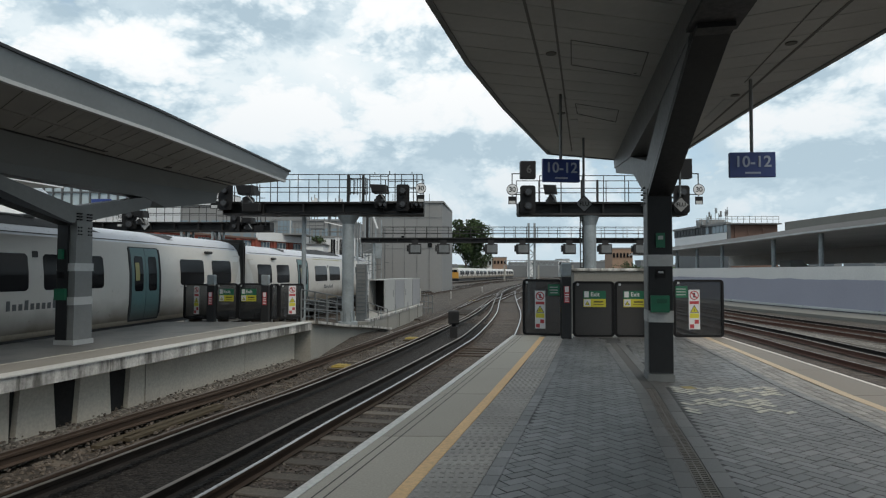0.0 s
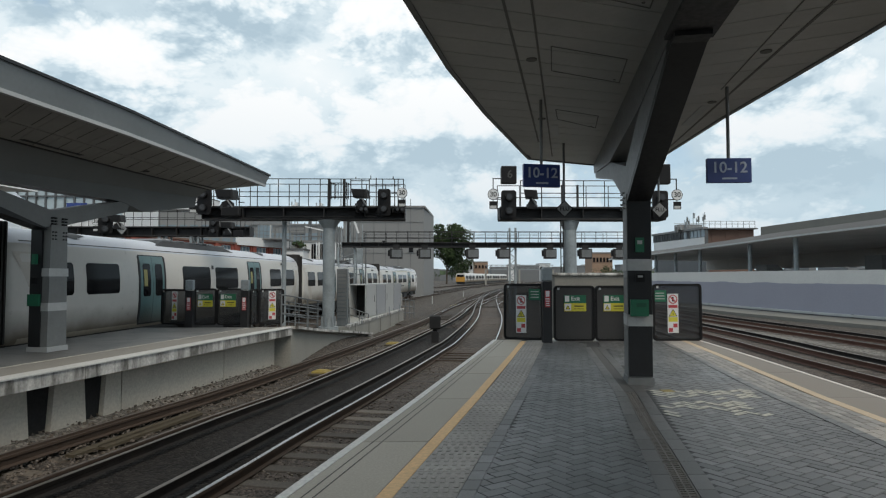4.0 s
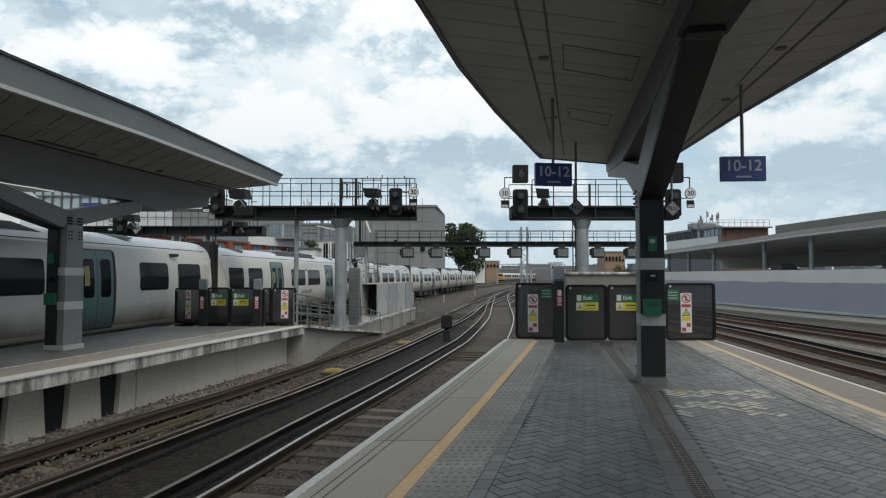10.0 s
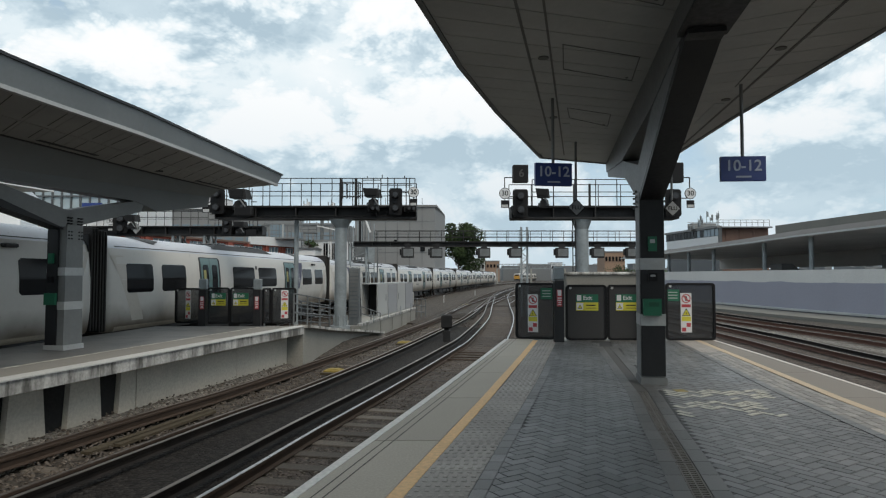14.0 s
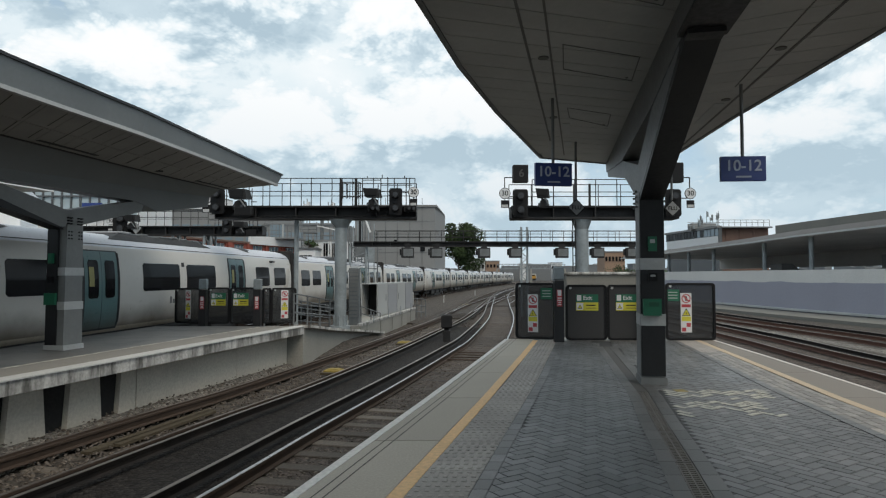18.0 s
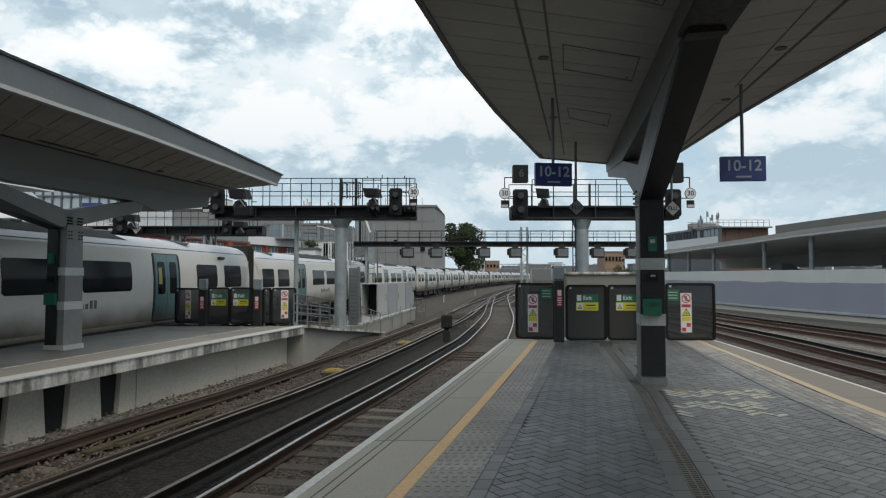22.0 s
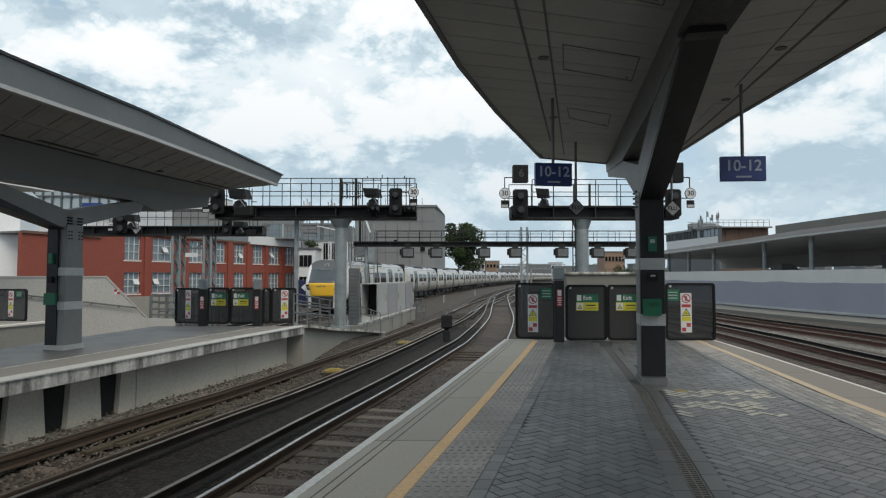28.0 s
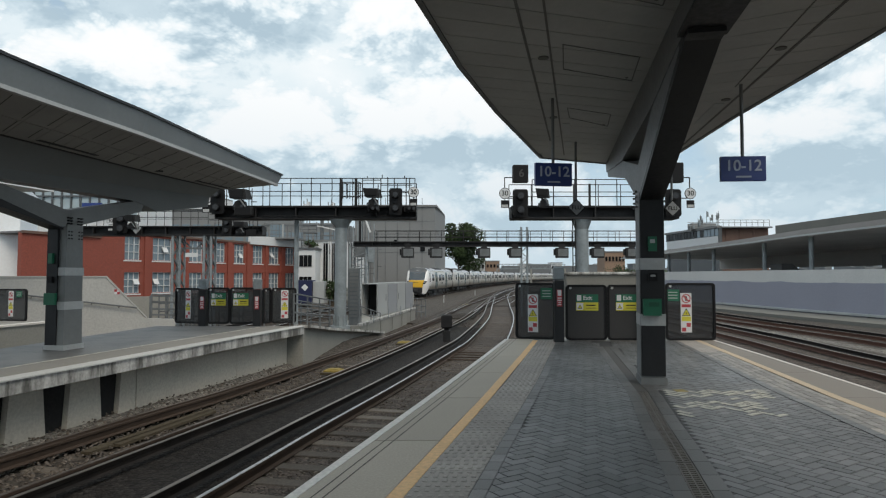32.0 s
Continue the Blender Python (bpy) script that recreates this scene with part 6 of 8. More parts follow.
    for yb in (7.1, -7.1):
        bg = part("bogie", Mesh().box(-1.0, yb, .52, .18, 2.9, .22, c=.04).box(1.0, yb, .52, .18, 2.9, .22, c=.04).box(0, yb, .5, 2.0, .5, .2), "train_dark", c, "dark bogie frame")
        for yw in (-1.1, 1.1):
            for xw in (-.752, .752):
                part("wheel", Mesh().tube((xw - .06, yb + yw, .425), (xw + .06, yb + yw, .425), .42, 20), "rail_rust", bg)
    for y0, w in ((-3.2, 2.2), (.2, 2.6), (3.4, 1.8)):
        part("underfloor_box", Mesh().box(0, y0, .52, 2.3, w, .44, c=.03), "train_dark", c)
    if tail:
        build_nose(c, half, -h, y_back)
    return c


def build_nose(c, half, yr, yb):
    """The raked and rounded cab end: white cheeks, dark windscreen, yellow lower panel."""
    yr -= .48
    L = yb - yr
    mid = 1.75

    def wide(z):
        return side_x(z) if z >= .89 else 1.27 - .10 * (.89 - z) / .5

    def lean(z):
        """How far back the face stands at a height."""
        return .05 + .03 * max(0, 1.2 - z) if z < 1.96 else .05 + (z - 1.96) * .80 if z < 3.0 else .88 + (z - 3.0) * .85

    rim = [(wide(z), z) for z in np.linspace(-.3, 3.553, 60)] + [(0, 3.565)]
    ang = np.array([math.atan2(z - mid, x) for x, z in rim])
    rad = np.array([math.hypot(x, z - mid) for x, z in rim])

    def face(x, z):
        r = min(1.0, math.hypot(x, z - mid) / float(np.interp(math.atan2(z - mid, abs(x)), ang, rad)))
        return yb - max(0.02, L - lean(z)) * (1 - r ** 2.7) ** (1 / 2.7)

    m = Mesh()
    zs = list(np.linspace(.40, 3.0, 20)) + [3.1, 3.2, 3.28, 3.34, 3.40, 3.45, 3.49, 3.52, 3.545, 3.558]
    us = [math.sin(math.radians(-90 + 6 * i)) for i in range(31)]
    k = len(us)
    vs = []
    for z in zs:
        for u in us:
            x = wide(z) * u
            y = face(x, z) if abs(u) < .9999 else yb + .03
            vs.append((x, y, max(z, .40 + .64 * min(1, max(0, (y - yb + .75) / .75)))))
    m.add(vs, [(i * k + j, i * k + j + 1, (i + 1) * k + j + 1, (i + 1) * k + j) for i in range(len(zs) - 1) for j in range(k - 1)])
    part("cab_shell", m, "train_cab", c, "white rounded cab shell").data.shade_smooth()

    def patch(name, material, z0, z1, xl, xr, proud, label="", rows=10, cols=16, parent=c):
        """A sheet that follows the face between two edges given at its foot and head."""
        p = Mesh()
        vv = []
        for d in (0.0, .03):
            for i in range(rows + 1):
                t = i / rows
                z = z0 + (z1 - z0) * t
                lo, hi = xl(t), xr(t)
                for j in range(cols + 1):
                    x = lo + (hi - lo) * j / cols
                    vv.append((x * (1 + proud * .4), face(x, z) - proud + d, z))
        n, w = (rows + 1) * (cols + 1), cols + 1
        ff = [(i * w + j, i * w + j + 1, (i + 1) * w + j + 1, (i + 1) * w + j) for i in range(rows) for j in range(cols)]
        ff += [(j + 1, j, n + j, n + j + 1) for j in range(cols)] + [(rows * w + j, rows * w + j + 1, n + rows * w + j + 1, n + rows * w + j) for j in range(cols)]
        ff += [(i * w, (i + 1) * w, n + (i + 1) * w, n + i * w) for i in range(rows)] + [((i + 1) * w + cols, i * w + cols, n + i * w + cols, n + (i + 1) * w + cols) for i in range(rows)]
        ob = part(name, p.add(vv, ff), material, parent, label)
        ob.data.shade_smooth()
        return ob

    def both(name, material, z0, z1, half_w, proud, label="", rows=10, cols=16, parent=c):
        return patch(name, material, z0, z1, lambda t: -half_w(t), half_w, proud, label, rows, cols, parent)
    both("apron", "train_dark", .42, 1.17, lambda t: .70 + .05 * t, .010, "dark coupler apron")
    panel = both("yellow_panel", "front_yellow", 1.17, 2.03, lambda t: .72 + .24 * t ** .8, .014, "yellow warning panel")
    for i in range(6):
        if i != 3:
            patch("number_bar", "front_grey", 1.76, 1.84, lambda t, i=i: -.33 + i * .1, lambda t, i=i: -.26 + i * .1, .022, "", 1, 1, panel)
    glass = both("windscreen", "screen_glass", 2.03, 3.02, lambda t: .955 + .045 * t, .012, "large raked windscreen")
    both("screen_sill", "front_grey", 2.03, 2.10, lambda t: .958, .018, "", 2, 16, glass)
    both("screen_blind", "front_grey", 2.80, 2.92, lambda t: .42, .016, "", 2, 8, glass)
    both("brow", "front_grey", 3.00, 3.54, lambda t: min(1.0 + .25 * t, .985 * wide(3.0 + .54 * t)), .010, "dark grey brow above the windscreen", 14, 20)
    for u, z in ((-.13, 3.16), (.13, 3.16), (0, 3.27)):
        if u:
            patch("lamp_rim", "band_grey", 3.10, 3.28, lambda t, u=u: u * (1 - .15 * t) - .015, lambda t, u=u: u * (1 - .15 * t) + .015, .022, "", 3, 1)
        else:
            patch("lamp_rim", "band_grey", 3.26, 3.29, lambda t: -.12, lambda t: .12, .022, "", 1, 4)
    for s in (-1, 1):
        def edge(a, b, s=s):
            return lambda t: s * (a + (b - a) * t)
        inner, outer = edge(.78, .94), edge(1.02, 1.26)
        lamp = patch("head_lamp", "glass_dark", 1.58, 1.92, inner if s > 0 else outer, outer if s > 0 else inner, .016, "dark swept headlamp", 6, 8)
        e0, e1 = edge(.85, .90), edge(.97, 1.02)
        patch("lamp_lens", "galv", 1.64, 1.80, e0 if s > 0 else e1, e1 if s > 0 else e0, .024, "", 3, 3, lamp)
        e0, e1 = edge(1.05, 1.08), edge(1.10, 1.15)
        patch("tail_lens", "tail_red", 1.72, 1.83, e0 if s > 0 else e1, e1 if s > 0 else e0, .024, "", 2, 2, lamp)
        part("cab_door_window", side_panel(Mesh(), s, yb + .28, yb + .60, 1.80, 2.90, .010, 6, .06), "glass_dark", c)
        for a in (.06, .98):
            part("cab_door_seam", side_panel(Mesh(), s, yb + a, yb + a + .03, 1.1, 3.1, .007, 8), "train_dark", c)
        part("door_button", side_panel(Mesh(), s, yb + 1.12, yb + 1.24, 1.34, 1.46, .010, 1), "train_dark", c)
        vv = []
        for i in range(9):
            z = 1.37 + (3.18 - 1.37) * i / 8
            vv += [(s * (side_x(z) + .0035), yb - .02, z), (s * (side_x(z) + .0035), yb + 1.55 + .95 * i / 8, z)]
        ff = [(2 * i, 2 * i + 1, 2 * i + 3, 2 * i + 2) if s > 0 else (2 * i + 2, 2 * i + 3, 2 * i + 1, 2 * i) for i in range(8)]
        part("cab_side", Mesh().add(vv, ff), "train_cab", c, "cool white cab side with slanting edge")
    part("coupler", Mesh().box(0, yr + .12, .80, .44, .5, .34, c=.05), "train_dark", c)


T_PASS = [(-3.9, -.99), (-.95, .01), (2.0, 1.01), (4.53, 2.01), (7.0, 3.008), (9.42, 4.004), (11.78, 5.002), (14.15, 6.0), (16.5, 7.0), (18.8, 8.0), (21.08, 9.0),
          (23.33, 10.0), (25.55, 10.995), (27.5, 11.89), (28.6, 12.35), (29.6, 12.77), (30.3, 13.06), (31, 13.345), (32, 13.76), (33, 14.18), (34.3, 14.72)]
TRAIN_PATH = lerp_path(TRACKS["train"], 1.0)
TRAIN_S = np.r_[0, np.cumsum(np.linalg.norm(np.diff(TRAIN_PATH, axis=0), axis=1))]
S_MARK = float(np.interp(17.2, TRAIN_PATH[:, 1], TRAIN_S))


def on_path(path, s_of, s):
    return Vector((float(np.interp(s, s_of, path[:, 0])), float(np.interp(s, s_of, path[:, 1])), 0))


def car_pose(path, s_of, s, z):
    a, b = on_path(path, s_of, s - 7.0), on_path(path, s_of, s + 7.0)
    m = (a + b) / 2
    return Matrix.Translation((m.x, m.y, z(m.y))) @ Matrix.Rotation(math.atan2(b.y - a.y, b.x - a.x) - math.pi / 2, 4, "Z")


def passed(t):
    """Coach gaps that have gone by the mark at t, smooth in time."""
    ts, ns = [p[0] for p in T_PASS], [p[1] for p in T_PASS]
    w = [t + d for d in (-.9, -.6, -.3, 0, .3, .6, .9)]
    return float(np.mean(np.interp(w, ts, ns)))


cars = []
BAND = {5: "band_rear", 6: "band", 3: "plain", 10: "plain"}
kinds = {}
for i in range(12):
    kd = "tail" if i in (0, 11) else BAND.get(i, "coach")
    if kd not in kinds:
        kinds[kd] = build_car(kd, {"tail": "white driving coach with a yellow front panel and dark windscreen", "band": "white coach with slanting dark blue band and teal doors",
                                   "band_rear": "white coach with dark blue band behind its rear doors",
                                   "plain": "white coach with a blank equipment panel and teal doors", "coach": "white coach with dark windows and teal doors"}[kd])
        cars.append(kinds[kd])
    else:
        cars.append(copy_thing(kinds[kd], Matrix.Identity(4)))


def build_far_car(front):
    c = thing("train_car", "distant white suburban coach" + (" with a yellow end" if front else ""), "train", "distant train")
    half = car_profile()
    vs, fs, k = shell([(9.9, half), (-9.9, half)])
    m = Mesh().add(vs, fs)
    m.f += [tuple(range(k))[::-1], tuple(range(k, 2 * k))]
    part("body", m, "train_white", c)
    for sd in (1, -1):
        for yc in (-7.5, -4.5, -1.5, 1.5, 4.5, 7.5):
            part("window", side_panel(Mesh(), sd, yc - 1, yc + 1, 1.9, 2.8, .02, 3), "glass_dark", c)
        part("lower_side", side_panel(Mesh(), sd, -9.8, 9.8, 1.06, 1.45, .012, 3), "train_skirt", c)
        for yc in (-6.0, 0.0, 6.0):
            part("door", side_panel(Mesh(), sd, yc - .45, yc + .45, 1.1, 2.95, .016, 4), "train_dark", c)
    part("underframe", Mesh().box(0, 0, .6, 2.4, 19, .6), "train_dark", c)
    if front:
        part("end_face", Mesh().box(0, -9.93, 1.75, 2.6, .08, 1.5, c=.03), "far_yellow", c, "yellow cab end")
        part("cab_window", Mesh().box(0, -9.96, 2.75, 2.0, .06, .6), "glass_dark", c)
    return c


FAR_PATH = lerp_path(TRACKS["far_side"], 1.0)
FAR_S = np.r_[0, np.cumsum(np.linalg.norm(np.diff(FAR_PATH, axis=0), axis=1))]
far_first = build_far_car(True)
far_next = build_far_car(False)
far_cars = [far_first, far_next] + [copy_thing(far_next, Matrix.Identity(4)) for i in range(3)]
FAR_T = [(0, 149), (3, 173), (6, 200), (9, 231), (12, 261), (16, 305), (20, 354), (26, 421), (32, 454)]


def motions():
    """Both trains along their lines."""
    for i, c in enumerate(cars):
        rows = []
        for j in range(65):
            t = j * .5
            front = S_MARK + (passed(t) + 1 - i) * SPAN
            s = front - SPAN / 2 + (2 * END_SHIFT if i == 0 else 0)
            m = car_pose(TRAIN_PATH, TRAIN_S, min(max(s, 8), TRAIN_S[-1] - 8), lambda y: zt("train", y))
            rows.append((t, m @ Matrix.Rotation(math.pi, 4, "Z") if i == 0 else m))
        walk(c, rows)
    for i, c in enumerate(far_cars):
        rows = []
        for j in range(33):
            t = j * 1.0
            y = float(np.interp(t, [p[0] for p in FAR_T], [p[1] for p in FAR_T]))
            s = float(np.interp(y, FAR_PATH[:, 1], FAR_S)) + 10 + i * 20.2
            rows.append((t, car_pose(FAR_PATH, FAR_S, min(s, FAR_S[-1] - 8), lambda y: RAIL)))
        walk(c, rows)


# ---- right side: retaining wall, station canopy, buildings ----
def build_right_side():
    line = [(33, -20), (29.0, 12), (25.1, 35.3), (23.9, 45), (23.5, 54), (22.9, 64), (22.6, 80), (25, 100)]
    w = tagged(part("wall_right", Mesh().sweep([(.02, GROUND - .1), (.02, 1.2), (.45, 1.2), (.45, GROUND - .1)], [(x, y, 0) for x, y in line]), "hoarding"),
               "long grey-mauve painted retaining wall", "wall", kind="structure")
    part("upper_band", Mesh().sweep([(-.02, .98), (-.02, 1.86), (.47, 1.86), (.47, .98)], [(x, y, 0) for x, y in line]), "hoarding_pale", w, "pale concrete upper band")
    part("plinth", Mesh().sweep([(-2.0, GROUND - .1), (-2.0, GROUND + .22), (-.0, GROUND + .36), (.0, GROUND - .1)], [(x, y, 0) for x, y in line]), "concrete_stain", w, "grey concrete cable route")
    part("cable_trunking", Mesh().sweep([(-.14, GROUND + .42), (-.14, GROUND + .56), (.0, GROUND + .56), (.0, GROUND + .42)], [(x - .03, y, 0) for x, y in lerp_path(line, 1.0)]), "band_grey", w)
    n = 0
    for y in np.arange(14, 70, 3.2):
        part("bracket", Mesh().box(at_y(line, y) - .08, y, GROUND + .45, .12, .10, .28), "galv_dark", w)
    edge = lerp_path(line, .5)
    vs = []
    for i, (x, y) in enumerate(edge):
        top = 1.02 + .10 * noise.noise(Vector((0, y * .35, 0))) + .05 * noise.noise(Vector((3, y * 1.4, 0)))
        vs += [(x - .035, y, GROUND + .3), (x - .035, y, top), (x - .018, y, top), (x - .018, y, GROUND + .3)]
    part("painted_area", Mesh().add(vs, [(4 * i + j, 4 * i + 4 + j, 4 * i + 4 + (j + 1) % 4, 4 * i + (j + 1) % 4) for i in range(len(edge) - 1) for j in range(4)]), "hoarding", w, "mauve-grey paint with an uneven upper edge")
    c = thing("station_canopy", "long grey station canopy on columns behind the retaining wall", "canopy")
    col_line = [(31.5, 20), (29.0, 36), (27.3, 46), (27.0, 53), (26.6, 61), (26.4, 67), (26.5, 76), (27, 90)]
    zlow = [4.8, 4.62, 4.38, 4.22, 4.10, 4.02, 3.95, 3.9]
    ztop = [5.4, 5.12, 4.87, 4.70, 4.55, 4.45, 4.38, 4.3]
    m = Mesh()
    k = len(col_line)
    f0 = [(x - 1.2, y) for x, y in col_line]
    b0 = [(x + 14, y + 2) for x, y in col_line]
    m.add([(x, y, z) for (x, y), z in zip(f0, zlow)] + [(x + .5, y, z) for (x, y), z in zip(f0, ztop)] + [(x, y, z + 1.2) for (x, y), z in zip(b0, zlow)],
          [(i, i + 1, k + i + 1, k + i) for i in range(k - 1)] + [(k + i, k + i + 1, 2 * k + i + 1, 2 * k + i) for i in range(k - 1)])
    part("roof", m, "roof_sheet", c, "grey metal roof with deep fascia")
    part("soffit", Mesh().add([(x, y, z - .02) for (x, y), z in zip(f0, zlow)] + [(x, y, z - .1) for (x, y), z in zip(b0, zlow)], [(i + 1, i, k + i, k + i + 1) for i in range(k - 1)]), "shade_ceiling", c)
    part("gutter", Mesh().sweep([(-.08, -.06), (-.08, .06), (.08, .06), (.08, -.06)], [(x, y, z) for (x, y), z in zip(f0, zlow)]), "band_grey", c)
    for px in (1184, 1219, 1263, 1353, 1437):
        r = gx(px)
        ys = np.linspace(30, 90, 600)
        y = float(ys[np.argmin([abs(at_y(col_line, v) / v - r) for v in ys])])
        x = at_y(col_line, y)
        part("column", Mesh().tube((x, y, GROUND), (x, y, float(np.interp(y, [p[1] for p in col_line], zlow)) + .05), .17, 14), "galv", c, "pale round column")
    part("rear_wall", Mesh().sweep([(0, GROUND), (0, 2.05), (.3, 2.05), (.3, GROUND)], [(x, y, 0) for x, y in b0]), "concrete_pale", c)
    part("rear_glazing", Mesh().sweep([(0, 2.4), (0, 5.4), (.2, 5.4), (.2, 2.4)], [(x, y, 0) for x, y in b0]), "concrete_pale", c)
    # upper roof block
    b = thing("station_roof_block", "flat grey parapet block above the station canopy", "building")
    part("block", Mesh().prism([(29.6, 24), (29.0, 38), (28.3, 52.8), (42, 53), (42, 24)], 4.95, 5.72), "concrete_stain", b)
    # Unseen pale slab, added to throw light up onto the ceiling.
    part("platform_slab", Mesh().prism([(x + .6, y) for x, y in col_line] + [(x - .1, y) for x, y in reversed(b0)], GROUND - .1, .25), "concrete_pale", c, "unseen pale slab added to bounce light under the canopy")
    # stairs and stacked panels under the canopy
    for x, y, h in ((36.0, 49, 3.2), (31.6, 58, 2.6), (33.5, 38, 3.0)):
        st = thing("covered_stair", "grey enclosed stair under the station canopy", "stair", "covered stairs")
        part("flight", Mesh().add([(x, y, 0), (x + 3.4, y, 0), (x + 3.4, y, .5), (x + 1.0, y, h), (x, y, h), (x, y + 2, 0), (x + 3.4, y + 2, 0), (x + 3.4, y + 2, .5), (x + 1.0, y + 2, h), (x, y + 2, h)],
                                  [(0, 1, 2, 3, 4), (9, 8, 7, 6, 5), (1, 6, 7, 2), (2, 7, 8, 3), (3, 8, 9, 4), (4, 9, 5, 0)]), "render_grey", st)
        part("landing", Mesh().box(x + 1.7, y + 1, -.65, 3.4, 2, 1.3), "concrete", st)
    # office block behind with plant on its roof
    b = thing("office_building", "low dark office building with roof plant and masts behind the canopy", "building", "background buildings")
    Yb = 110.0
    A, C = Vector((gx(1181) * 130, 130, 0)), Vector((gx(1273) * Yb, Yb, 0))
    x1, x2 = C.x, gx(1366) * Yb
    d = C - A
    T = Matrix.Translation(A) @ Matrix.Rotation(math.atan2(d.y, d.x), 4, "Z")
    w = d.length
    part("dark_front", Mesh().slab([(0, GROUND), (w, GROUND), (w, 10.3), (0, 10.3)], T @ Matrix.Translation((0, .3, 0)), .6), "front_grey", b)
    part("white_band", Mesh().slab([(.2, 6.9), (w - .2, 6.9), (w - .2, 8.5), (.2, 8.5)], T, .3), "render_white", b)
    part("roof_edge", Mesh().slab([(-.3, 9.95), (w + .2, 9.95), (w + .2, 10.35), (-.3, 10.35)], T @ Matrix.Translation((0, -.1, 0)), .6), "render_grey", b)
    n = 16
    for i in range(n):
        u, v = w * (i + .08) / n, w * (i + .92) / n
        part("window", Mesh().slab([(u, 8.6), (v, 8.6), (v, 9.85), (u, 9.85)], T @ Matrix.Translation((0, -.04, 0)), .1), "glass_dark" if i < 10 or i in (11,) else "glass_blue", b)
        if i % 3 == 0:
            part("mullion", Mesh().slab([(u - .18, 8.5), (u - .04, 8.5), (u - .04, 9.95), (u - .18, 9.95)], T @ Matrix.Translation((0, -.08, 0)), .14), "galv_dark", b)
    part("brick_wing", Mesh().box((x1 + x2) / 2, Yb + 9, (GROUND + 9.9) / 2, x2 - x1, 16, 9.9 - GROUND), "brick_dark", b)
    part("roof_slab", Mesh().box((x1 + x2) / 2, Yb + 8, 10.05, x2 - x1 + .3, 16.4, .22), "galv_dark", b)
    for px in (1291, 1315, 1340):
        part("pilaster", Mesh().box(gx(px) * Yb, Yb + .95, 8, .25, .2, 3.7), "brick_dark", b)
    for z in (10.9, 11.4):
        part("roof_rail", Mesh().tube((x1, Yb + .5, z), (x2, Yb + .5, z), .05, 6), "galv", b)
    for i in range(10):
        part("rail_post", Mesh().tube((x1 + (x2 - x1) * i / 9, Yb + .5, 10.1), (x1 + (x2 - x1) * i / 9, Yb + .5, 11.4), .05, 6), "galv", b)
    rng = random.Random(5)
    part("plant_box", Mesh().box(gx(1243) * 118, 118, 10.8, 4.6, 2, 1.1, c=.05), "render_grey", b)
    for px, z1 in ((1218, 11.2), (1224, 11.5), (1233, 12.2), (1237, 12.9), (1241, 12.3), (1248, 13.6), (1254, 12.6), (1258, 13.0), (1266, 13.4), (1269, 13.7)):
        ms = part("aerial_mast", Mesh().tube((gx(px) * 118, 117, 10.2), (gx(px) * 118, 117, z1), .06, 6), "galv", b, "pale aerial mast")
        part("aerial_panel", Mesh().box(gx(px) * 118 + rng.uniform(-.2, .2), 116.8, z1 - rng.uniform(.5, 1.0), .28, .2, rng.uniform(.5, 1.1), c=.03), "galv" if rng.random() < .5 else "galv_dark", ms)
    for z in (10.9, 11.5):
        part("aerial_frame", Mesh().tube((gx(1214) * 118, 117, z), (gx(1271) * 118, 117, z), .05, 6), "galv", b)



build_right_side()


# ---- left side ----
def facade_window(parent, m, w, h, cols, rows, mt="glass_blue"):
    win = part("window", Mesh().slab([(-w / 2, 0), (w / 2, 0), (w / 2, h), (-w / 2, h)], m @ Matrix.Translation((0, .10, 0)), .03), mt, parent, "window with the reflected sky put into its pale colour")
    fr = Mesh()
    for i in range(cols + 1):
        x = -w / 2 + w * i / cols
        fr.slab([(x - .022, 0), (x + .022, 0), (x + .022, h), (x - .022, h)], m @ Matrix.Translation((0, .05, 0)), .08)
    for j in range(rows + 1):
        z = h * j / rows
        fr.slab([(-w / 2, z - .022), (w / 2, z - .022), (w / 2, z + .022), (-w / 2, z + .022)], m @ Matrix.Translation((0, .052, 0)), .076)
    part("window_frame", fr, "render_white", win)
    part("window_sill", Mesh().slab([(-w / 2 - .1, -.14), (w / 2 + .1, -.14), (w / 2 + .1, -.04), (-w / 2 - .1, -.04)], m @ Matrix.Translation((0, -.03, 0)), .22), "render_white", win)


def wall_with_holes(length, z0, z1, holes, t):
    """An upright wall along +x with rectangular holes, its face at y = 0."""
    xs = sorted({0, length, *[max(0, a) for h in holes for a in (h[0], h[1])]})
    zs = sorted({z0, z1, *[a for h in holes for a in (h[2], h[3])]})
    m = Mesh()
    for i in range(len(xs) - 1):
        j = 0
        while j < len(zs) - 1:
            cx, cz = (xs[i] + xs[i + 1]) / 2, (zs[j] + zs[j + 1]) / 2
            if not any(h[0] < cx < h[1] and h[2] < cz < h[3] for h in holes):
                m.box(cx, t / 2, cz, xs[i + 1] - xs[i], t, zs[j + 1] - zs[j])
            j += 1
    return m


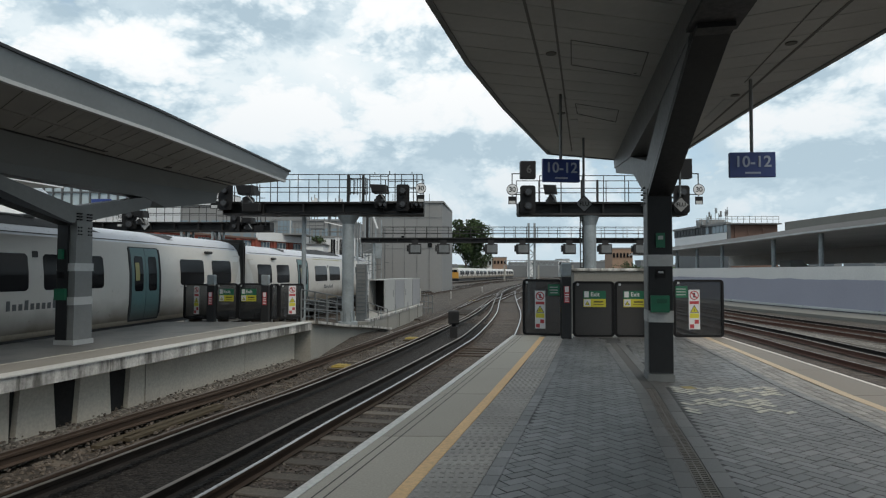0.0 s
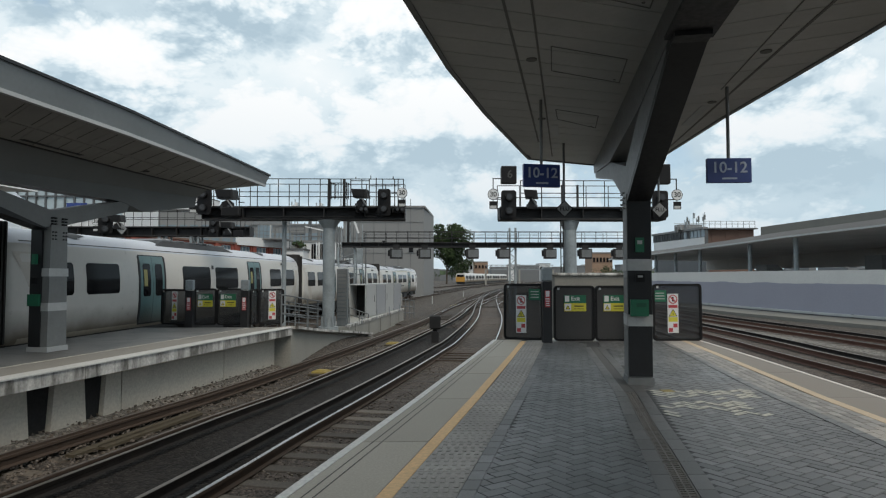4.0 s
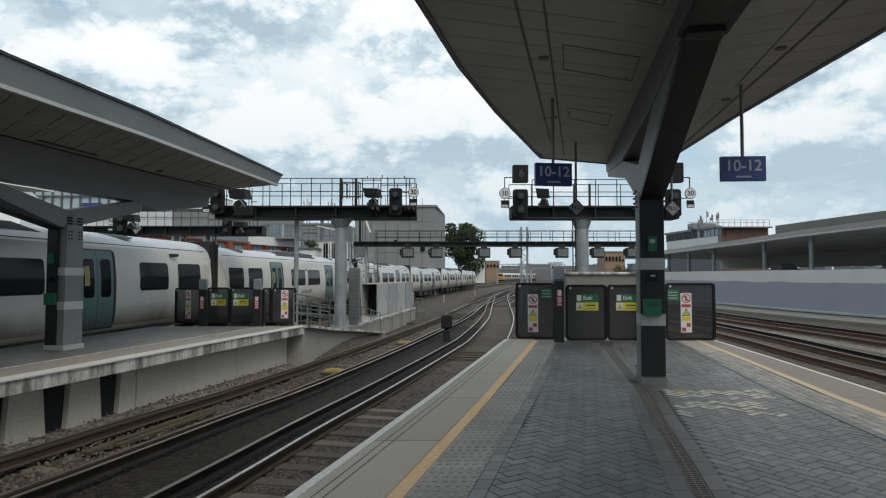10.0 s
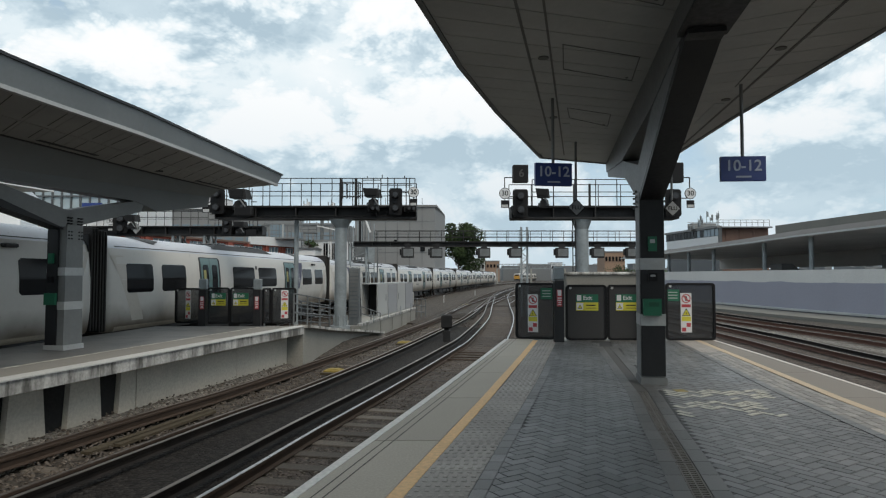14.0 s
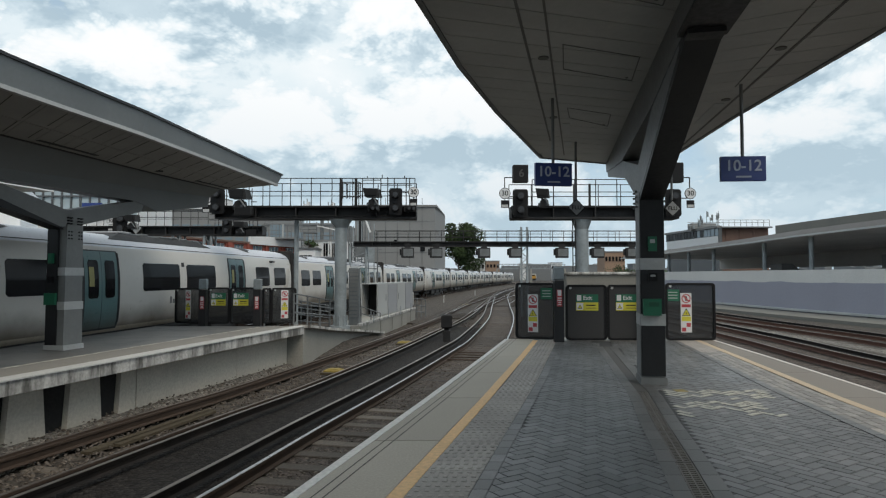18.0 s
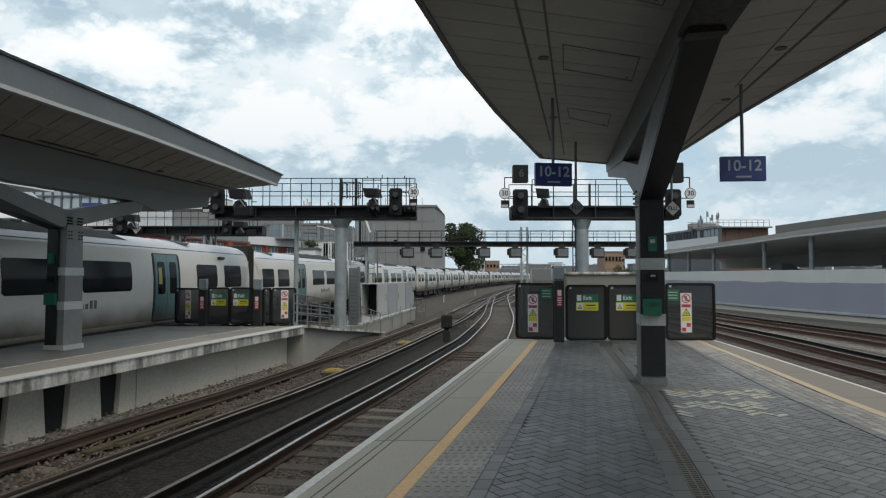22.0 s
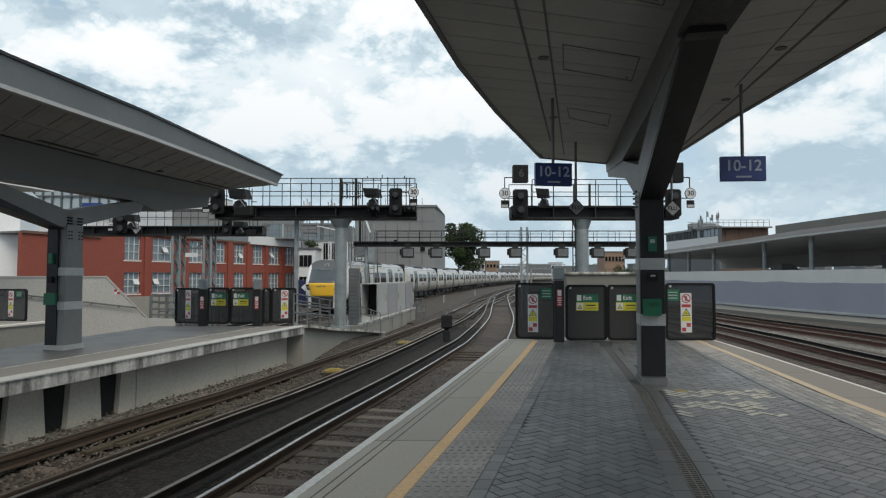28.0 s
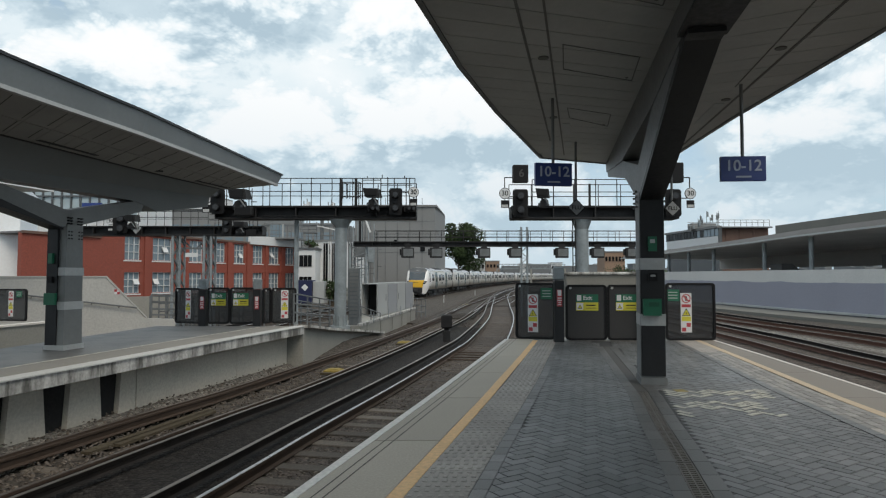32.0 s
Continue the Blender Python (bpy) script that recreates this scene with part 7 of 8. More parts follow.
# ---- trees ----
def build_tree(x, y, z0, h, w, seed, label, n=2600):
    rng = random.Random(seed)
    t = thing("tree", label, "tree", "trees", at=pose(x, y, z0))
    tr = Mesh().tube((0, 0, 0), (.1, 0, h * .45), .35, 10, .2)
    limbs = []
    for i in range(9):
        a = i * 2.4
        p0 = (0, 0, h * (.22 + .03 * i))
        p1 = (w * .32 * math.cos(a), w * .32 * math.sin(a), h * (.5 + .04 * i))
        tr.tube(p0, p1, .14, 6, .05)
        limbs.append(p1)
    part("trunk", tr, "bark", t)
    cr = Mesh()
    lumps = [(rng.gauss(0, w * .22), rng.gauss(0, w * .2), h * rng.uniform(.38, .92), rng.uniform(.12, .24) * w) for i in range(22)]
    for i in range(n):
        lx, ly, lz, lr = rng.choice(lumps)
        d = Vector((rng.gauss(0, 1), rng.gauss(0, 1), rng.gauss(0, 1))).normalized() * lr * rng.uniform(.55, 1.08)
        p = Vector((lx, ly, lz)) + d
        if p.z > h:
            continue
        u = Vector((rng.gauss(0, 1), rng.gauss(0, 1), rng.gauss(0, 1))).normalized()
        v = u.orthogonal().normalized()
        s = rng.uniform(.018, .042) * max(w, 4.0)
        cr.add([p - u * s, p + v * s * .6, p + u * s, p - v * s * .6], [(0, 1, 2, 3)])
    part("crown", cr, "leaf", t, "dark green leafy crown")
    return t


def build_left_side():
    # brick warehouse
    b = thing("brick_building", "red brick warehouse with tall pale-framed windows and white parapet", "building", "background buildings")
    A, Bp = Vector((-25.9, 50, 0)), Vector((-20.0, 67, 0))
    d = (Bp - A).normalized()
    T = Matrix.Translation(A) @ Matrix.Rotation(math.atan2(d.y, d.x), 4, "Z")
    rows = ((.02, 1.75), (2.78, 4.70), (-3.2, -1.35))
    spots = [.33, 3.3, 7.7, 11.0, 14.1, 17.2, 20.1, 23.3]
    holes = [(s + 8.6, s + 8.6 + w, z0, z1) for s, w in zip(spots, (1.62, 2.2, 1.75, 1.7, 1.6, 1.75, 1.9, 1.8)) for z0, z1 in rows[:2]]
    wall = wall_with_holes(35.2, GROUND - .1, 5.0, holes + [(-.1, 6.6, 4.52, 5.0), (-.1, .3, GROUND - .1, 5.0)], .35)
    me = wall.data("wall", "brick")
    bm = bmesh.new()
    bm.from_mesh(me)
    bmesh.ops.remove_doubles(bm, verts=bm.verts, dist=.001)
    bm.to_mesh(me)
    bm.free()
    me.transform(T @ Matrix.Translation((-8.6, 0, 0)))
    part("wall", me, "brick", b, "red brick wall")
    for a, e, z0, z1 in holes:
        facade_window(b, T @ Matrix.Translation((a - 8.6 + (e - a) / 2, .1, z0)), e - a, z1 - z0, 3 if e - a > 1.4 else 2, 3)
    for s0, z0 in ((1.25, .75), (3.4, .75), (4.4, 3.5), (14.8, 3.3), (20.3, 3.5), (17.3, .6)):
        part("open_casement", Mesh().slab([(0, 0), (.55, 0), (.55, .5), (0, .5)], T @ Matrix.Translation((s0, -.16, z0)) @ Matrix.Rotation(radians(-28), 4, "X"), .04), "render_white", b, "tilted open window light")
    for s, w in ((2.35, .5), (6.0, .9), (9.8, .7), (13.0, .6), (16.1, .6), (19.3, .45), (22.3, .5), (25.4, .6)):
        part("pier", Mesh().slab([(s, GROUND), (s + w, GROUND), (s + w, 5.0), (s, 5.0)], T @ Matrix.Translation((0, -.06, 0)), .14), "brick", b)
    for a, e, zc in ((-2.0, 26.5, 4.86), (-8.32, -2.0, 4.38)):
        part("string_course", Mesh().slab([(a, zc), (e, zc), (e, zc + .18), (a, zc + .18)], T @ Matrix.Translation((0, -.05, 0)), .2), "brick_dark", b)
    part("parapet", Mesh().slab([(16.4, 4.8), (26.55, 4.8), (26.55, 5.75), (16.4, 5.75)], T @ Matrix.Translation((0, -.12, 0)), .3), "render_white", b, "white parapet band")
    part("roof", Mesh().slab([(-2.0, 4.9), (26.5, 4.9), (26.5, 5.03), (-2.0, 5.03)], T @ Matrix.Translation((0, 6, 0)), 12), "render_grey", b)
    part("low_roof", Mesh().slab([(-8.3, 4.42), (-2.0, 4.42), (-2.0, 4.54), (-8.3, 4.54)], T @ Matrix.Translation((0, 6, 0)), 11.9), "render_grey", b)
    # pale gable to the left of it
    b = thing("white_building", "pale rendered gable beside the brick warehouse", "building", "background buildings")
    part("wall", Mesh().prism([(-45, 36), (-29.8, 43.7), (-34, 52), (-48, 46)], GROUND, 8.0), "clad_white", b)
    # blocks behind
    def block(name, label, px0, px1, py, Yb, depth, mt, windows=None, skew=0.0):
        o = thing(name, label, "building", "background buildings")
        x0, x1 = gx(px0) * Yb, gx(px1) * Yb
        zt = 1.48 + (488 - py) * Yb / 1100
        part("wall", Mesh().prism([(x0, Yb), (x1, Yb + skew), (x1 + depth * .1, Yb + depth), (x0, Yb + depth)], GROUND, zt), mt, o)
        part("roof", Mesh().prism([(x0 - .2, Yb - .2), (x1 + .2, Yb + skew - .2), (x1 + depth * .1, Yb + depth), (x0, Yb + depth)], zt, zt + .25), "render_grey", o)
        if windows:
            nx, z0, z1, nz, mt2 = windows
            for i in range(nx):
                for j in range(nz):
                    h = (z1 - z0) / nz
                    xc = x0 + (x1 - x0) * (i + .5) / nx
                    part("window", Mesh().box(xc, Yb + skew * (i + .5) / nx - .03, z0 + h * (j + .5), (x1 - x0) / nx * .7, .12, h * .62), mt2, o)
        return o, x0, x1, zt
    o, x0, x1, zt = block("concrete_building", "tall blank pale concrete building beyond the lines", 628, 770, 366, 84, 14, "render_grey")
    seam = Mesh()
    for px in (656, 682, 703, 725, 747):
        seam.box(gx(px) * 84, 83.97, 5, .07, .06, 14)
    part("panel_joint", seam, "galv_dark", o)
    for py in (392, 420, 447):
        part("floor_joint", Mesh().box((x0 + x1) / 2, 83.97, 1.48 + (488 - py) * 84 / 1100, x1 - x0 - .1, .05, .06), "galv_dark", o)
    for px, py, w, h in ((700, 430, .4, .8), (748, 440, .6, .8)):
        part("window", Mesh().box(gx(px) * 84, 83.96, 1.48 + (488 - py) * 84 / 1100, w, .12, h), "glass_dark", o)
    o = thing("white_building", "narrow white building with tall dark slit windows", "building", "background buildings")
    Yw = 72.0
    def zw(py): return 1.48 + (488 - py) * Yw / 1100
    x0, x1 = gx(558) * Yw, gx(634) * Yw
    part("wall", Mesh().box((x0 + x1) / 2, Yw + 5, (GROUND + zw(428)) / 2, x1 - x0, 10, zw(428) - GROUND), "render_white", o)
    part("roof_edge", Mesh().box((x0 + x1) / 2, Yw + 5, zw(428) + .08, x1 - x0 + .2, 10.2, .16), "render_grey", o)
    for a, e in ((572.5, 575.5), (576.5, 580), (588, 590), (591, 593), (594, 596.5), (617, 619), (621, 623.5), (627, 629)):
        part("slit_window", Mesh().box(gx((a + e) / 2) * Yw, Yw - .03, (zw(431) + zw(520)) / 2, (e - a) * Yw / 1100, .1, zw(431) - zw(520)), "glass_dark", o)
    for a in (582, 586, 598):
        part("fin", Mesh().box(gx(a) * Yw, Yw - .12, (zw(428) + zw(520)) / 2, .12, .28, zw(428) - zw(520)), "render_white", o)
    part("wall_vent", Mesh().box(gx(583.5) * Yw, Yw - .1, zw(442), .25, .2, 1.1), "galv_dark", o)
    o = thing("white_building", "low white building with dark three-pane windows", "building", "background buildings")
    Yw = 69.0
    x0, x1 = gx(526) * Yw, gx(558) * Yw
    part("wall", Mesh().box((x0 + x1) / 2, Yw + 3, (GROUND + zw(441)) / 2, x1 - x0, 6, zw(441) - GROUND), "render_white", o)
    part("roof", Mesh().box((x0 + x1) / 2, Yw + 3, zw(440), x1 - x0 + .3, 6.3, .18), "front_grey", o)
    for pa, pb in ((452, 472), (490, 510)):
        for a in (530, 537.5, 545):
            part("window", Mesh().box(gx(a + 3.4) * Yw, Yw - .03, (zw(pa) + zw(pb)) / 2, 6.6 * Yw / 1100, .1, zw(pa) - zw(pb)), "glass_dark", o)
    build_tree(gx(548) * 71, 71.5, zw(440), 1.1, 1.5, 31, "green planting on a flat roof", 260)
    # roof terrace frames over the warehouse and scaffolding beside it
    s = thing("roof_terrace", "grey roof terrace with slim posts and rails", "terrace")
    Yw = 69.5
    part("deck", Mesh().box(gx(492) * Yw, Yw + 2, zw(421), 3.8, 4, .2), "render_grey", s)
    for a, top, t in ((467, 394, .07), (474, 396, .07), (481, 394, .05), (488, 396, .05), (494, 396, .05), (500, 397, .16), (508, 400, .07), (515, 402, .07)):
        part("post", Mesh().beam((gx(a) * Yw, Yw, zw(421)), (gx(a) * Yw, Yw, zw(top)), t, t), "band_grey" if t > .1 else "galv_dark", s)
    for pa in (396, 407, 414):
        part("rail", Mesh().beam((gx(467) * Yw, Yw, zw(pa)), (gx(516) * Yw, Yw, zw(pa + 3)), .05, .06), "galv_dark", s)
    part("screen", Mesh().box(gx(484) * Yw, Yw + 1.5, zw(408), 1.6, .1, 1.5), "glass_blue", s)
    s = thing("scaffolding", "grey tube scaffolding with boarded lifts", "scaffold")
    Yw = 73.5
    for a, top in ((527, 392), (534, 391), (545, 400), (560, 393), (568, 390), (571, 390), (583, 396), (590, 398)):
        part("standard", Mesh().tube((gx(a) * Yw, Yw, 4.45 if a < 552 else 5.5), (gx(a) * Yw, Yw, zw(top)), .06 if a not in (568, 571) else .11, 6), "galv_dark", s)
    for pa, a, e in ((398, 526, 592), (406, 526, 560), (413, 536, 562), (418, 526, 592), (425, 526, 592)):
        part("ledger", Mesh().tube((gx(a) * Yw, Yw - .05, zw(pa)), (gx(e) * Yw, Yw - .05, zw(pa)), .05, 6), "galv_dark", s)
    part("awning", Mesh().box(gx(547) * Yw, Yw + .4, zw(412), 1.45, .9, .18), "front_grey", s)
    part("pale_brace", Mesh().beam((gx(561) * Yw, Yw - .2, zw(400)), (gx(593) * Yw, Yw - .2, zw(407)), .12, .12), "render_white", s)
    part("board", Mesh().box(gx(578) * Yw, Yw + .3, zw(417), 1.6, .8, .1), "deck_worn", s)
    block("grey_building", "grey stepped flats with balconies behind the gantry", 462, 600, 398, 100, 18, "render_grey", (9, 3, 9, 2, "glass_blue"))
    block("grey_building", "distant pale flats behind the canopy", 110, 330, 335, 120, 20, "render_white", (11, 4, 16, 4, "glass_blue"))
    block("grey_building", "distant grey flats with roof rails", 300, 470, 372, 110, 20, "render_grey", (9, 4, 11, 3, "glass_blue"))
    # caged ladders, cabinets and pipes beside the column
    s = thing("access_ladder", "grey caged steel access ladder beside the lines", "ladder")
    Ys = 46.0
    def zs(py): return 1.48 + (488 - py) * Ys / 1100
    for px, top in ((625, 400), (633, 392), (640, 392), (652, 394), (662, 396)):
        part("upright", Mesh().beam((gx(px) * Ys, Ys, GROUND), (gx(px) * Ys, Ys, zs(top)), .07, .07), "galv", s)
    for i in range(16):
        part("rung", Mesh().tube((gx(633) * Ys, Ys, -.9 + i * .32), (gx(640) * Ys, Ys, -.9 + i * .32), .02, 6), "galv", s)
    for i in range(8):
        part("cage_hoop", Mesh().beam((gx(625) * Ys, Ys - .1, -.3 + i * .58), (gx(662) * Ys, Ys - .1, -.3 + i * .58 + (.2 if i % 2 else 0)), .03, .05), "galv_dark", s)
    part("switch_box", Mesh().box(gx(641) * Ys, Ys - .25, zs(447), .95, .3, .75, c=.02), "galv_dark", s)
    part("switch_box", Mesh().box(gx(657) * Ys, Ys - .25, zs(452), .45, .3, 1.1, c=.02), "galv", s)
    part("pale_strut", Mesh().beam((gx(648) * Ys, Ys - .3, zs(390)), (gx(656) * Ys, Ys - .3, zs(412)), .12, .12), "render_white", s)
    part("dark_riser", Mesh().box(gx(637) * Ys, Ys + .4, zs(415), .28, .2, 2.1), "gantry", s)
    for px, zt2, Yp in ((617, 5.2, 44), (621, 5.0, 44), (629, 4.4, 45), (646, 5.4, 47), (668, 4.8, 47)):
        p = thing("lineside_pole", "slim grey lineside pole with cable brackets", "pole", "lineside poles", at=pose(gx(px) * Yp, Yp, GROUND))
        part("shaft", Mesh().tube((0, 0, 0), (0, 0, zt2 - GROUND), .05, 8), "galv_dark", p)
        for q in range(3):
            part("bracket", Mesh().box(.14, 0, 2.2 + q * 1.3, .34, .06, .06), "galv_dark", p)
    # glazed station building seen past the canopy column
    o = thing("glazed_building", "pale glazed building with dark mullions and a blue sign", "building", "background buildings")
    Yw = 75.0
    def zg(py): return 1.48 + (488 - py) * Yw / 1100
    x0, x1 = gx(40) * Yw, gx(240) * Yw
    part("wall", Mesh().box((x0 + x1) / 2, Yw + 5, (GROUND + zg(333)) / 2, x1 - x0, 9.6, zg(333) - GROUND), "render_white", o)
    for i in range(12):
        for pa, pb in ((337, 346), (348, 388)):
            xa, xb = x0 + (x1 - x0) * (i + .06) / 12, x0 + (x1 - x0) * (i + .94) / 12
            part("pane", Mesh().box((xa + xb) / 2, Yw + .12, (zg(pa) + zg(pb)) / 2, xb - xa, .1, zg(pa) - zg(pb)), "pane_pale", o)
        part("mullion", Mesh().box(x0 + (x1 - x0) * i / 12, Yw, (zg(335) + zg(390)) / 2, .17, .3, zg(335) - zg(390)), "front_grey", o)
    part("transom", Mesh().box((x0 + x1) / 2, Yw - .04, zg(347), x1 - x0, .2, .16), "front_grey", o)
    part("blue_sign", Mesh().box(gx(163) * Yw, Yw - .3, zg(364), 2.4, .12, .62), "sign_blue", o)
    # roof aerials above the left gantry
    for px, h in ((527, 2.6), (533, 3.0), (538, 2.4), (572, 2.4), (578, 2.9), (584, 2.2)):
        a = thing("aerial_mast", "pale rooftop aerial mast with panels", "mast", "rooftop aerials", at=pose(gx(px) * 100, 104, 9.6))
        part("pole", Mesh().tube((0, 0, 0), (0, 0, h + 1.8), .09, 6), "galv", a)
        part("panel", Mesh().box(.2, -.1, h + .5, .45, .2, 1.5), "render_white", a)
    # further platform and its pale ramp parapet
    p = tagged(part("platform_far", Mesh().prism([(-14.9, 8), (-12.75, 20.2), (-16, 20.6), (-20, 8)], GROUND - .1, -.06), "concrete"), "further platform beyond the train line", "platform", kind="structure")
    part("edge", Mesh().prism([(-14.86, 8), (-12.7, 20.2), (-13.0, 20.22), (-15.2, 8)], -.056, .0), "white_line", p)
    part("edge_beam", Mesh().prism([(-14.92, 8), (-12.77, 20.15), (-13.0, 20.2), (-15.2, 8)], -.3, -.062), "concrete_dirty", p)
    barrier_panel(-15.2, 21.2, -13.95, 20.9, -.05, 1.08, [("strip", .0, .15, .20, .86), ("green", .33, .8, .22, .2)])
    w = tagged(part("ramp_wall", Mesh().slab([(-9, -1.25), (4.4, -1.25), (4.4, -.55), (3.07, -.44), (1.33, 1.40), (-9, 1.40)], Matrix.Translation((-15.6, 26.0, 0)) @ Matrix.Rotation(math.atan2(3.4, 3.2), 4, "Z"), .3), "concrete_pale"),
               "pale concrete parapet falling along a ramp", "wall", kind="structure")
    T2 = Matrix.Translation((-15.6, 26.0, 0)) @ Matrix.Rotation(math.atan2(3.4, 3.2), 4, "Z")
    part("handrail", Mesh().tube(T2 @ Vector((-9, -.28, .95)), T2 @ Vector((-1.5, -.28, .69)), .035, 8).tube(T2 @ Vector((-1.5, -.28, .69)), T2 @ Vector((2.6, -.28, .05)), .035, 8), "galv_dark", w, "grey handrail on brackets")
    for i in range(10):
        x = -8 + i * 1.1
        z = .95 - .0347 * (x + 9) if x < -1.5 else .69 - .156 * (x + 1.5)
        part("rail_bracket", Mesh().tube(T2 @ Vector((x, -.28, z)), T2 @ Vector((x, -.12, z - .10)), .022, 6), "galv_dark", w)
    part("coping", Mesh().slab([(-9, 1.40), (1.33, 1.40), (3.07, -.44), (3.10, -.38), (1.38, 1.46), (-9, 1.46)], T2, .36), "concrete_pale", w)
    for i in range(2):
        for j in range(2):
            part("red_mark" if (i + j) % 2 else "white_mark", Mesh().slab([(1.7 + i * .11, .66 + j * .11), (1.81 + i * .11, .66 + j * .11), (1.81 + i * .11, .77 + j * .11), (1.7 + i * .11, .77 + j * .11)], T2 @ Matrix.Translation((0, -.16, 0)), .02), "sign_red" if (i + j) % 2 else "sign_white", w)
    for k, (x0, y0, x1, y1, zt) in enumerate(((-14.5, 31, -11.2, 35, .05), (-15.5, 33, -10.5, 39, -.1), (-14.2, 35.5, -9.9, 41, -.25))):
        f = thing("lineside_fence", "grey lineside railings in front of the warehouse", "fence", "lineside fences")
        for i in range(8):
            u = i / 7
            part("post", Mesh().beam((x0 + (x1 - x0) * u, y0 + (y1 - y0) * u, GROUND), (x0 + (x1 - x0) * u, y0 + (y1 - y0) * u, zt + .5 - .4 * u), .07, .07), "galv_dark", f)
        for dz in (0, .35, .7, 1.0):
            part("rail", Mesh().beam((x0, y0, zt + .5 - dz), (x1, y1, zt + .1 - dz), .05, .07), "galv_dark", f)
    # canopy wedge of the further platform
    cw = thing("platform_canopy", "pale canopy edge over the further platform", "canopy")
    part("soffit", Mesh().prism([(-22.5, 10), (-17.6, 10), (-15.1, 24), (-19.5, 24)], 4.72, 4.78), "render_white", cw)
    part("roof_deck", Mesh().prism([(-22.5, 10), (-17.65, 10), (-15.15, 23.9), (-19.5, 23.9)], 4.785, 5.05), "canopy_grey", cw)
    part("column", Mesh().box(-19.5, 17, 1.7, .35, .35, 6.0, c=.02), "steel_grey", cw)
    # viaduct parapets behind
    low = tagged(part("parapet_wall", Mesh().sweep([(-.2, GROUND), (-.2, .1), (.2, .1), (.2, GROUND)], [(-32, 34, 0), (-18, 42, 0), (-15.5, 52, 0), (-10, 74, 0)]), "concrete"), "low concrete parapet along the viaduct", "wall", kind="structure")
    fence = thing("lineside_fence", "grey lineside railings in front of the warehouse", "fence")
    for i in range(22):
        y = 36 + i * .9
        part("post", Mesh().beam((-16.4 + (y - 36) * .13, y, GROUND), (-16.4 + (y - 36) * .13, y, .35), .06, .06), "galv_dark", fence)
    for z in (.3, -.15, -.6):
        part("rail", Mesh().beam((-16.4, 36, z), (-13.95, 54.9, z), .05, .06), "galv_dark", fence)
    # blue cabin with a pale diamond
    cb = thing("blue_cabin", "dark blue lineside cabin with a white diamond mark", "cabin", at=pose(gx(538) * 56, 56, GROUND, 0, 0, 0))
    part("body", Mesh().box(0, .8, 1.35, 1.45, 1.6, 2.1, c=.02), "navy", cb)
    part("side", Mesh().box(1.25, 1.0, 1.3, .98, 1.4, 2.0, c=.02), "cabinet", cb)
    part("diamond", Mesh().slab([(0, -.32), (.32, 0), (0, .32), (-.32, 0)], Matrix.Translation((.1, -.02, 1.75)), .02), "sign_white", cb)


build_left_side()


